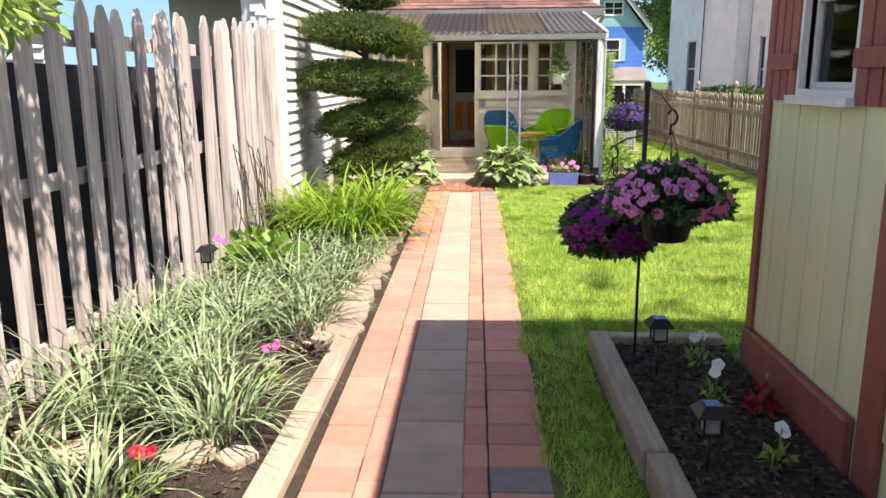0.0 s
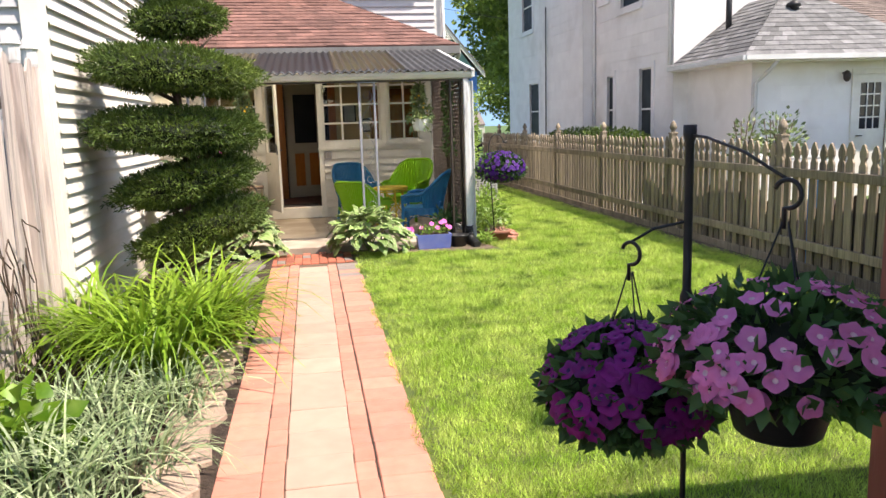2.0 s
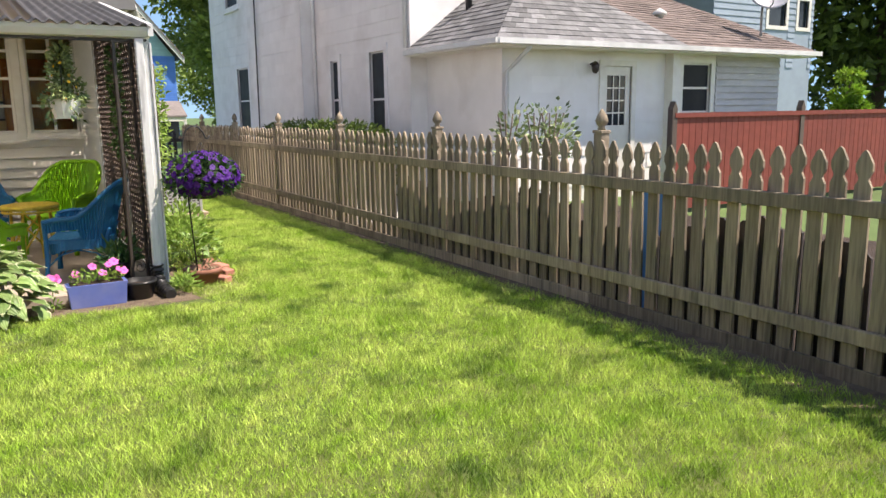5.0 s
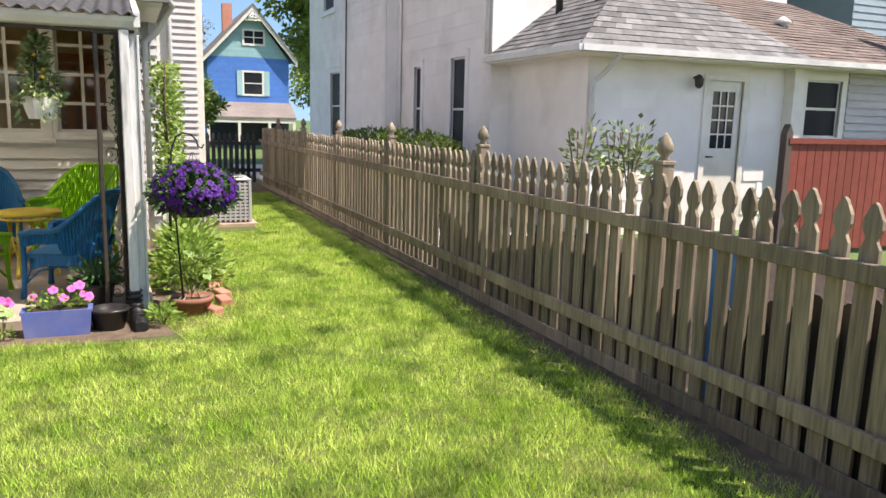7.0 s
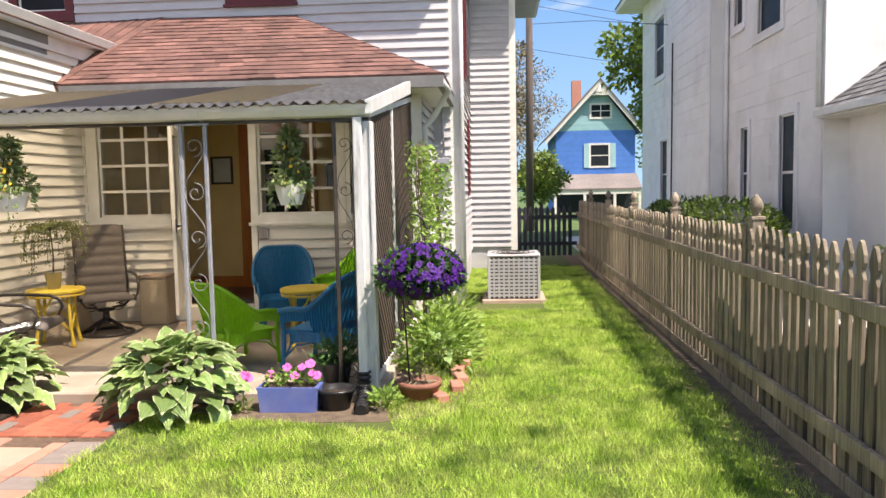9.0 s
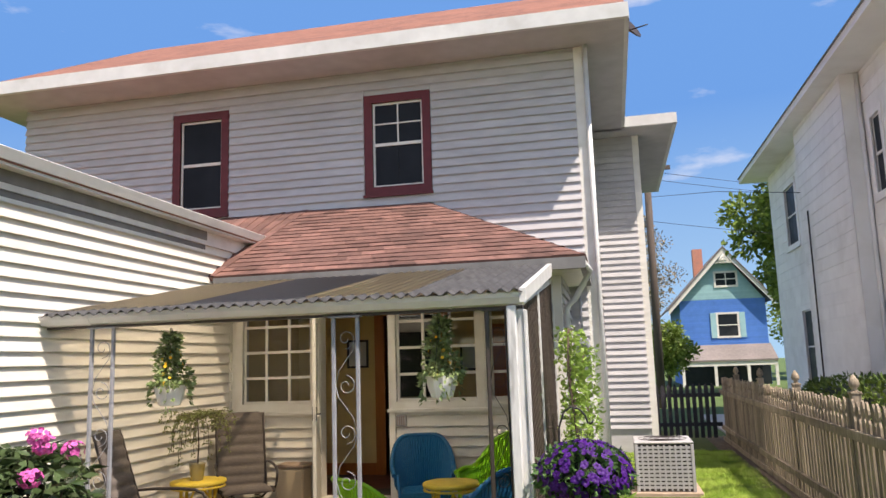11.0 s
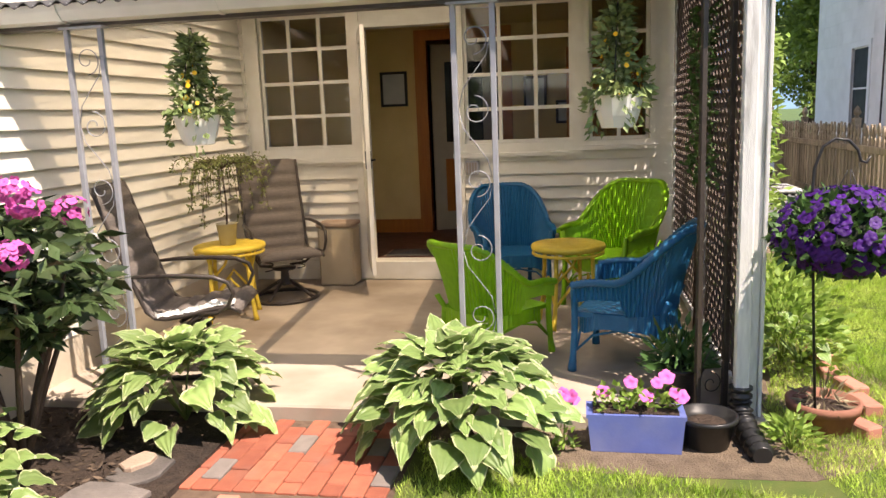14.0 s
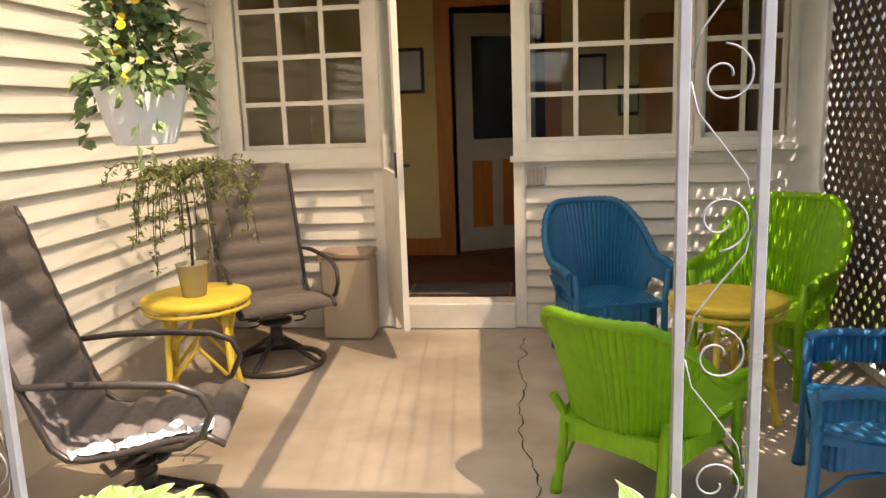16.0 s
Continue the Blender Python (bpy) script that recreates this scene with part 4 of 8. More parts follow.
box(bm, 10.02, 10.12, AY - 0.03, AY + 0.06, 0.1, 2.38)
box(bm, 10.80, 10.90, AY - 0.03, AY + 0.06, 0.1, 2.38)
box(bm, 10.12, 10.80, AY - 0.03, AY + 0.06, 2.28, 2.38)
part("door_frame", bm, M["trim"], nd)
bm = bmesh.new()
box(bm, 10.24, 10.68, AY + 0.035, AY + 0.04, 1.25, 2.12)
part("pane", bm, M["pane_dark"], nd)
for i in range(1, 4):
    bm = bmesh.new()
    z = 1.25 + 0.87 * i / 4
    box(bm, 10.24, 10.68, AY + 0.018, AY + 0.034, z - 0.012, z + 0.012)
    part("glazing_bar", bm, M["trim"], nd)
for i in range(1, 3):
    bm = bmesh.new()
    x = 10.24 + 0.44 * i / 3
    box(bm, x - 0.012, x + 0.012, AY + 0.016, AY + 0.018, 1.25, 2.12)
    part("glazing_bar", bm, M["trim"], nd)
bm = bmesh.new()
tube(bm, [(10.19, AY + 0.02, 1.12), (10.19, AY - 0.03, 1.12), (10.27, AY - 0.035, 1.12)], 0.012)
part("door_handle", bm, M["black"], nd)
E1 = 2.62
shingled("roof_addition_west", ((7.5, 17.6, E1), (7.5, 14.72, E1), (9.3, 16.4, 3.95), (9.3, 17.6, 3.95)), M["grey_tab"], "grey shingle hip roof end of the addition", course=0.15, tab=0.25)
shingled("roof_addition_front", ((7.5, 14.72, E1), (11.75, 14.72, E1), (9.9, 16.4, 3.95), (9.3, 16.4, 3.95)), M["grey_tab"], "grey shingle roof slope of the addition", course=0.15, tab=0.25)
shingled("roof_addition_rear", ((11.75, 14.72, E1), (15.6, 14.72, E1), (14.0, 17.6, 4.0), (9.3, 16.9, 4.0)), M["brown_tab"], "brown shingle roof slope behind the addition", course=0.15, tab=0.3)
bm = bmesh.new()
box(bm, 7.44, 7.5, 14.66, 17.6, 2.545, 2.63)
box(bm, 7.5, 11.75, 14.64, 14.72, 2.545, 2.63)
box(bm, 11.75, 15.6, 14.64, 14.72, 2.545, 2.63)
solid("gutter_addition", bm, M["gutter"], "white gutter along the addition's eaves", "gutter", "structure")
bm = bmesh.new()
box(bm, 7.5, 15.5, 14.72, AY, 2.52, 2.54)
box(bm, 7.5, AX, AY, 17.6, 2.52, 2.54)
solid("soffit_addition", bm, M["trim"], "white soffit of the addition", "soffit", "structure")
# red fence
rf = thing("red_fence", "red painted board fence behind the picket fence", "fence", pose(0, 13.0, 0))
# ground given a dark soil colour for the shade between the pickets
bm = bmesh.new()
box(bm, 5.0, 9.4, -3.0, 14.6, -0.06, -0.003)
solid("neighbour_ground", bm, M["soil"], "ground behind the picket fence, its shade put into a dark soil colour", "ground", "structure")
# unseen pale strip, added to throw sunlight up the neighbour's wall
bm = bmesh.new()
box(bm, 5.0, 7.2, 14.6, 31.0, -0.06, -0.003)
solid("bounce_strip", bm, mat("pale_bounce_ground", (0.56, 0.53, 0.48), (0.44, 0.41, 0.37), 3, 0.85, 0.4, 90), "unseen pale ground added to bounce light onto the neighbour's wall", "pavement", "structure")
M["redfence"] = mat("red_fence_paint", (0.24, 0.052, 0.035), (0.18, 0.04, 0.028), 8, 0.7, 0.3, 50, rand=0.06)
x = 9.56
while x < 16:
    bm = bmesh.new()
    box(bm, x + 0.003, x + 0.137, 0, 0.02, 0.02, 1.46, 0.003)
    part("board", bm, M["redfence"], rf)
    x += 0.14
for x in (9.5, 12.6):
    bm = bmesh.new()
    box(bm, x - 0.05, x + 0.05, -0.02, 0.08, 0, 1.52)
    prism(bm, [(x - 0.055, 1.52), (x + 0.055, 1.52), (x, 1.64)], "y", -0.02, 0.08)
    part("fence_post", bm, M["hazewood"], rf)
bm = bmesh.new()
box(bm, 9.5, 16, -0.03, 0, 1.40, 1.47)
part("rail", bm, M["redfence"], rf)

# ---- blue house far behind ----
BY = 55.0
bh = thing("blue_house", "two-tone blue gabled house with white trim, far behind", "house", pose(0, BY, 0))
bm = bmesh.new()
box(bm, 6.7, 11.6, 0, 8, -0.3, 5.0)
part("wall", bm, M["blue_h1"], bh)
bm = bmesh.new()
prism(bm, [(6.7, 5.0), (11.6, 5.0), (9.4, 7.9)], "y", 0, 8)
part("gable", bm, M["blue_h2"], bh, "pale teal gable")
for k in range(24):
    bm = bmesh.new()
    z = 2.2 + k * 0.12
    box(bm, 6.68, 11.62, -0.025, -0.002, z, z + 0.09)
    part("clapboard", bm, M["blue_h1"], bh)
for k in range(20):
    z = 5.1 + k * 0.13
    f = (z + 0.1 - 5.0) / 2.9
    if f > 0.97:
        break
    bm = bmesh.new()
    box(bm, 6.7 + 2.7 * f, 11.6 - 2.2 * f, -0.025, -0.002, z, z + 0.1)
    part("clapboard", bm, M["blue_h2"], bh)
for sgn, e in ((-1, (6.0, 4.5)), (1, (12.1, 4.9))):
    bm = bmesh.new()
    ax, az = 9.4, 8.15
    prism(bm, [(ax, az), (e[0], e[1]), (e[0], e[1] - 0.28), (ax, az - 0.32)], "y", -0.45, -0.35)
    part("bargeboard", bm, M["trim"], bh)
    bm = bmesh.new()
    prism(bm, [(ax, az + 0.12), (e[0], e[1] + 0.12), (e[0], e[1]), (ax, az)], "y", -0.5, 8.2)
    part("roof", bm, M["brownshingle"], bh)
for a, b in (((9.0, 7.2), (9.4, 7.75)), ((9.8, 7.2), (9.4, 7.75)), ((8.9, 7.25), (9.9, 7.25)), ((9.4, 7.2), (9.4, 7.8)), ((9.15, 7.3), (9.4, 7.5)), ((9.65, 7.3), (9.4, 7.5))):
    bm = bmesh.new()
    tube(bm, [(a[0], -0.4, a[1]), (b[0], -0.4, b[1])], 0.05, 6)
    part("gable_tracery", bm, M["trim"], bh)
for (a, b, c, d) in ((8.85, 9.95, 2.85, 4.15), (8.9, 10.05, 5.9, 6.65)):
    w = new("window", None)
    w.parent = bh
    bm = bmesh.new()
    for q in cells(a - 0.12, b + 0.12, c - 0.12, d + 0.12, [(a, b, c, d)]):
        box(bm, q[0], q[1], -0.07, -0.03, q[2], q[3])
    part("frame", bm, M["trim"], w)
    bm = bmesh.new()
    box(bm, a, b, -0.045, -0.03, c, d)
    part("pane", bm, M["pane_dark"], w)
    bm = bmesh.new()
    box(bm, a, b, -0.06, -0.045, (c + d) / 2 - 0.03, (c + d) / 2 + 0.03)
    if d - c < 1:
        box(bm, (a + b) / 2 - 0.03, (a + b) / 2 + 0.03, -0.058, -0.046, c, d)
    part("bar", bm, M["trim"], w)
for x0 in (8.42, 10.08):
    bm = bmesh.new()
    box(bm, x0, x0 + 0.32, -0.08, -0.03, 2.75, 4.25)
    part("shutter", bm, M["blue_h2"], bh, "pale teal shutter")
bm = bmesh.new()
prism(bm, [(-1.9, 1.35), (-1.9, 1.45), (0, 2.35), (0, 2.2)], "x", 6.3, 11.7)
part("porch_roof", bm, M["brownshingle"], bh, "brown porch roof")
bm = bmesh.new()
box(bm, 6.35, 11.65, -1.85, -1.7, 1.1, 1.36)
part("porch_beam", bm, M["trim"], bh)
for x in (6.4, 8.2, 10.0, 11.5):
    bm = bmesh.new()
    box(bm, x, x + 0.16, -1.84, -1.7, -0.3, 1.1)
    part("porch_post", bm, M["trim"], bh)
# near-black sheet over the blue wall, painting the porch's shade
bm = bmesh.new()
box(bm, 6.71, 11.59, -0.02, -0.002, -0.3, 2.15)
part("porch_shade_sheet", bm, M["pane_dark"], bh)
bm = bmesh.new()
box(bm, 8.0, 8.6, 3.0, 3.6, 6.5, 8.6)
part("chimney", bm, M["brick"], bh)
# utility pole
pole = thing("utility_pole", "dark wooden utility pole with a crossarm, far off", "pole", pose(4.15, 35, 0))
bm = bmesh.new()
tube(bm, [(0, 0, -0.3), (0.05, 0, 9.5)], [0.16, 0.12], 10)
part("shaft", bm, M["hazewood"], pole)
bm = bmesh.new()
box(bm, -0.9, 0.9, -0.05, 0.05, 8.6, 8.75)
part("crossarm", bm, M["hazewood"], pole)


# ---- plants: helpers ----
def leaf_cloud(name, pts, dirs, length, width, material, fold=0.25, seed=1, spread=0.3):
    """Many small folded leaves in one mesh: two triangles a leaf, each leaf an island."""
    rs = np.random.RandomState(seed)
    P, D = np.asarray(pts, float), np.asarray(dirs, float)
    D = D / np.maximum(1e-6, np.linalg.norm(D, axis=1))[:, None]
    n = len(P)
    L = length * rs.uniform(1 - spread, 1 + spread, n)[:, None]
    W = width * rs.uniform(1 - spread, 1 + spread, n)[:, None]
    A = np.cross(D, rs.normal(size=(n, 3)))
    A = A / np.maximum(1e-6, np.linalg.norm(A, axis=1))[:, None]
    N = np.cross(D, A)
    base, tip = P, P + D * L
    mid = P + D * L * 0.45
    left, right = mid + A * W * 0.5 + N * W * fold, mid - A * W * 0.5 + N * W * fold
    V = np.stack([base, left, tip, right], axis=1).reshape(-1, 3)
    i = np.arange(n)[:, None] * 4
    F = np.concatenate([i + [[0, 1, 2]], i + [[0, 2, 3]]], axis=1).reshape(-1, 3)
    return raw_mesh(name, V, F, material)


def raw_mesh(name, V, F, material):
    me = bpy.data.meshes.new(name)
    V, F = np.asarray(V, np.float32), np.asarray(F, np.int32)
    k = F.shape[1]
    me.vertices.add(len(V))
    me.vertices.foreach_set("co", V.ravel())
    me.loops.add(F.size)
    me.loops.foreach_set("vertex_index", F.ravel())
    me.polygons.add(len(F))
    me.polygons.foreach_set("loop_start", np.arange(len(F), dtype=np.int32) * k)
    me.update(calc_edges=True)
    me.validate()
    me.materials.append(material)
    return me


def blades(name, roots, heads, length, width, droop, material, seed=1, segs=5):
    """Long arching grass blades; roots, outward headings and sizes per blade."""
    rs = np.random.RandomState(seed)
    V, F = [], []
    for p, h in zip(roots, heads):
        L, w, dr = length * rs.uniform(0.6, 1.15), width * rs.uniform(0.7, 1.2), droop * rs.uniform(0.6, 1.3)
        el = radians(rs.uniform(55, 85))
        d = np.array([math.cos(h), math.sin(h)])
        side = np.array([-d[1], d[0], 0.0])
        q = np.array(p, float)
        base = len(V)
        for s in range(segs + 1):
            f = s / segs
            ww = w * (0.7 + 0.6 * f - 1.25 * f * f)
            V.append(tuple(q - side * ww / 2))
            V.append(tuple(q + side * ww / 2))
            a = el - dr * f * 1.6
            q = q + np.array([d[0] * math.cos(a), d[1] * math.cos(a), math.sin(a)]) * L / segs
            q[2] = max(q[2], 0.025)
        for s in range(segs):
            b = base + 2 * s
            F.append((b, b + 1, b + 3, b + 2))
    return raw_mesh(name, V, F, material)


def mesh_part(name, me, parent, label="", kind="", at=None):
    ob = new(name, me)
    ob.parent = parent
    if at is not None:
        ob.matrix_basis = at
    if label:
        ob["label"] = label
    if kind:
        ob["kind"] = kind
    return ob


def ball_points(n, rs, rx, ry, rz, inner=0.75):
    v = rs.normal(size=(n, 3))
    v /= np.linalg.norm(v, axis=1)[:, None]
    r = rs.uniform(inner, 1.0, n)[:, None]
    return v * r * np.array([rx, ry, rz]), v


M["grass_blade"] = mat("lawn_grass_blade", (0.255, 0.44, 0.03), (0.61, 0.73, 0.17), 7.0, 0.55, 0.0, 60, island=0.5, trans=0.3, big=2.0, dirt=(0.045, 0.125, 0.006), dirt_amount=0.95)
M["liriope"] = mat("variegated_grass_blade", (0.09, 0.16, 0.05), (0.44, 0.52, 0.30), 30, 0.5, 0.0, 60, island=0.55, trans=0.25, big=9)
M["daylily"] = mat("daylily_leaf", (0.095, 0.215, 0.012), (0.27, 0.40, 0.04), 9, 0.45, 0.0, 60, island=0.42, trans=0.4)
M["yew"] = mat("yew_needles", (0.035, 0.075, 0.013), (0.15, 0.21, 0.035), 14, 0.6, 0.0, 60, island=0.45, trans=0.2)
# near-black colour for the shade deep inside dense foliage
M["shadecore"] = mat("foliage_shade_core", (0.018, 0.028, 0.012), (0.012, 0.016, 0.009), 20, 0.9, 0.5, 80)
M["bark"] = mat("brown_bark", (0.13, 0.09, 0.065), (0.07, 0.05, 0.038), 18, 0.9, 0.8, 60, stretch=(3, 3, 0.6), bdist=0.01)
M["hosta"] = mat("hosta_leaf_green", (0.16, 0.265, 0.075), (0.26, 0.36, 0.12), 12, 0.45, 0.4, 30, rand=0.35, trans=0.2)
M["hosta_edge"] = mat("hosta_leaf_margin", (0.56, 0.59, 0.35), (0.42, 0.48, 0.23), 12, 0.45, 0.2, 30, rand=0.12, trans=0.25)
M["petleaf"] = mat("petunia_leaf", (0.045, 0.115, 0.028), (0.09, 0.18, 0.05), 14, 0.55, 0.0, 60, island=0.35, trans=0.2)
M["rholeaf"] = mat("rhododendron_leaf", (0.035, 0.065, 0.022), (0.085, 0.12, 0.05), 10, 0.3, 0.0, 60, island=0.5, trans=0.12)
M["vine"] = mat("light_green_leaf", (0.22, 0.36, 0.06), (0.32, 0.45, 0.10), 10, 0.5, 0.0, 60, island=0.3, trans=0.4)
M["ivy"] = mat("trailing_vine_leaf", (0.06, 0.125, 0.028), (0.32, 0.38, 0.16), 16, 0.5, 0.0, 60, island=0.5, trans=0.25)
M["dryleaf"] = mat("olive_weeping_leaf", (0.16, 0.20, 0.06), (0.24, 0.25, 0.09), 10, 0.6, 0.0, 60, island=0.3, trans=0.2)
M["treeleaf"] = mat("spring_tree_leaf", (0.13, 0.20, 0.035), (0.23, 0.31, 0.06), 1.2, 0.6, 0.0, 60, island=0.35, trans=0.3)
M["bareleaf"] = mat("budding_twig_leaf", (0.26, 0.22, 0.13), (0.20, 0.16, 0.10), 2, 0.7, 0.0, 60, island=0.3)
M["pink"] = mat("pink_petunia_petal", (0.85, 0.27, 0.55), (0.74, 0.18, 0.46), 30, 0.6, 0.2, 60, rand=0.15, trans=0.25)
M["throat"] = mat("petunia_throat", (0.85, 0.62, 0.65), (0.7, 0.4, 0.5), 30, 0.6, 0.0, 60)
M["magenta"] = mat("magenta_petunia_petal", (0.28, 0.010, 0.22), (0.19, 0.006, 0.15), 30, 0.6, 0.2, 60, rand=0.25, trans=0.25)
M["violet"] = mat("violet_petunia_petal", (0.08, 0.006, 0.225), (0.04, 0.003, 0.115), 30, 0.6, 0.2, 60, rand=0.3, trans=0.25)
M["darkthroat"] = mat("dark_petunia_throat", (0.05, 0.005, 0.10), (0.03, 0.003, 0.07), 30, 0.6, 0.0, 60)
M["rosepink"] = mat("bright_pink_petal", (0.78, 0.16, 0.50), (0.62, 0.10, 0.40), 20, 0.6, 0.1, 60, rand=0.15, trans=0.2)
M["yellowpetal"] = mat("yellow_petal", (0.85, 0.52, 0.02), (0.8, 0.42, 0.01), 20, 0.6, 0.0, 60, rand=0.1)
M["redpetal"] = mat("deep_red_petal", (0.42, 0.012, 0.025), (0.3, 0.008, 0.02), 20, 0.6, 0.0, 60, rand=0.15)
M["whitepetal"] = mat("white_petal", (0.85, 0.85, 0.80), (0.75, 0.75, 0.7), 20, 0.6, 0.0, 60)

# ---- lawn: grass ----
rs = np.random.RandomState(5)
N_BLADES = 820000
gx, gy = rs.uniform(0.27, 4.62, N_BLADES), 2.3 + 19.5 * rs.power(0.85, N_BLADES)
edge = 0.30 + 0.035 * np.sin(gy * 5.1) + 0.03 * np.sin(gy * 13.7 + 1.0)
keep = (gx > edge) & ~((gy > 11.75 - 0.25 * (gx - 0.3)) & (gx < 2.15 + 0.1 * np.sin(gy * 3)) & (gy < 17.6)) & ~((gx > 0.66) & (gy < 4.38)) & ~((gx < 3.55) & (gx > 2.0) & (gy > 16.3) & (gy < 17.7))
worn = ((np.hypot((gx - 3.3) / 0.35, (gy - 10.6) / 0.16) < 1) & (rs.rand(N_BLADES) < 0.45)) | ((np.hypot((gx - 0.5) / 0.35, (gy - 11.0) / 0.22) < 1) & (rs.rand(N_BLADES) < 0.55)) | ((gx < 0.42) & (rs.rand(N_BLADES) < 0.3)) | ((gx > 4.45) & (rs.rand(N_BLADES) < (gx - 4.45) / 0.2))
keep &= ~worn
gx, gy = gx[keep], gy[keep]
n = len(gx)
tuft = 0.5 + 0.5 * np.sin(gx * 3.1 + 1.7 * np.sin(gy * 2.3)) * np.sin(gy * 2.7 + 1.3 * np.sin(gx * 1.9))
clump = np.clip(0.5 + 0.6 * np.sin(gx * 17 + 2 * np.sin(gy * 9)) * np.sin(gy * 15 + 2 * np.sin(gx * 11)), 0, 1)
h = (0.010 + 0.016 * tuft + 0.026 * clump) * rs.uniform(0.5, 1.6, n)
w = rs.uniform(0.003, 0.006, n)
az = rs.uniform(0, 2 * np.pi, n)
lean = rs.uniform(0.2, 1.2, n) * h
la = rs.uniform(0, 2 * np.pi, n)
cx, cy = np.cos(az) * w / 2, np.sin(az) * w / 2
V = np.stack([np.stack([gx - cx, gy - cy, np.full(n, -0.006)], 1), np.stack([gx + cx, gy + cy, np.full(n, -0.006)], 1), np.stack([gx + lean * np.cos(la), gy + lean * np.sin(la), h], 1)], 1).reshape(-1, 3)
F = np.arange(3 * n).reshape(-1, 3)
tagged(new("lawn_grass", raw_mesh("lawn_grass", V, F, M["grass_blade"])), "short bright green mown lawn grass", "grass", kind="stuff")


# ---- bed by the west fence ----
def grass_clump(x, y, r, count, length, material, label, seed, width=0.012, droop=0.9, name="grass_clump", z=0.02):
    t = thing(name, label, "plant", pose(x, y, z))
    rs = np.random.RandomState(seed)
    a = rs.uniform(0, 2 * np.pi, count)
    rr = r * 0.35 * np.sqrt(rs.rand(count))
    roots = np.stack([rr * np.cos(a), rr * np.sin(a), np.zeros(count)], 1)
    heads = a + rs.normal(0, 0.5, count)
    mesh_part("foliage", blades("foliage", roots, heads, length, width, droop, material, seed), t, kind="stuff")
    return t


rnd = random.Random(21)
LIR = [(-1.80, 3.35, 0.55), (-1.45, 3.75, 0.5), (-1.18, 3.2, 0.42), (-1.9, 4.2, 0.5), (-1.5, 4.55, 0.5), (-1.15, 4.75, 0.38), (-1.85, 5.0, 0.45), (-1.4, 5.35, 0.5), (-1.1, 5.6, 0.4), (-1.75, 5.8, 0.42), (-1.3, 6.15, 0.45), (-1.05, 6.5, 0.4), (-1.95, 2.75, 0.45), (-1.45, 2.45, 0.4), (-1.6, 6.5, 0.4)]
for i, (x, y, ln) in enumerate(LIR):
    grass_clump(x, y, 0.62, 115, ln * 1.3, M["liriope"], "arching cream-striped ornamental grass clump", 40 + i, 0.017, 1.3)
for i, (x, y, ln, c) in enumerate([(-1.2, 7.2, 0.95, 240), (-1.0, 7.7, 0.9, 220), (-1.5, 7.6, 0.95, 220), (-1.85, 7.9, 0.85, 150), (-1.1, 8.15, 0.85, 170)]):
    grass_clump(x, y, 0.6, int(c * 0.8), ln * 1.1, M["daylily"], "bright green arching daylily clump", 80 + i, 0.031, 1.4, "daylily")

# twiggy climbing stems on the fence
for i, y in enumerate((6.6, 7.0, 7.35)):
    t = thing("bare_vine", "dry bare vine stems against the board fence", "plant", pose(-2.05, y, 0.02))
    for k in range(5):
        bm = bmesh.new()
        a = rnd.uniform(-0.3, 0.3)
        pts = [(0.02 * math.sin(j), a * j / 7 + 0.06 * math.sin(j * 1.3 + k), 1.35 * j / 7 * (0.7 + 0.1 * k) - 0.25 * max(0, j - 5)) for j in range(9)]
        tube(bm, pts, 0.005, 5)
        part("stem", bm, M["bark"], t)


def broad_plant(name, label, x, y, z, n, rx, rz, length, width, material, seed, category="plant", stem=True):
    t = thing(name, label, category, pose(x, y, z))
    rs = np.random.RandomState(seed)
    p, v = ball_points(n, rs, rx, rx, rz, 0.4)
    p[:, 2] = np.abs(p[:, 2]) + 0.03
    v[:, 2] = np.abs(v[:, 2]) * 0.4 + 0.1
    mesh_part("foliage", leaf_cloud("foliage", p, v, length, width, material, seed=seed), t, kind="stuff")
    if stem:
        for k in range(6):
            bm = bmesh.new()
            a = k * 1.05
            tube(bm, [(0, 0, 0), (rx * 0.3 * math.cos(a), rx * 0.3 * math.sin(a), rz * 0.5), (rx * 0.7 * math.cos(a), rx * 0.7 * math.sin(a), rz * 0.8)], 0.005, 5)
            part("stem", bm, material, t)
    return t


broad_plant("hydrangea", "young bright green broad-leaved plant with faded pink blooms", -1.62, 5.75, 0.02, 110, 0.26, 0.38, 0.13, 0.10, M["daylily"], 3)
broad_plant("peony", "young green plant beside the board fence", -1.9, 6.2, 0.02, 90, 0.22, 0.35, 0.11, 0.08, M["daylily"], 4)
broad_plant("ground_cover", "low brown-red ground cover plant in the bed", -1.0, 4.15, 0.02, 120, 0.14, 0.06, 0.04, 0.03, M["bark"], 5, stem=False)


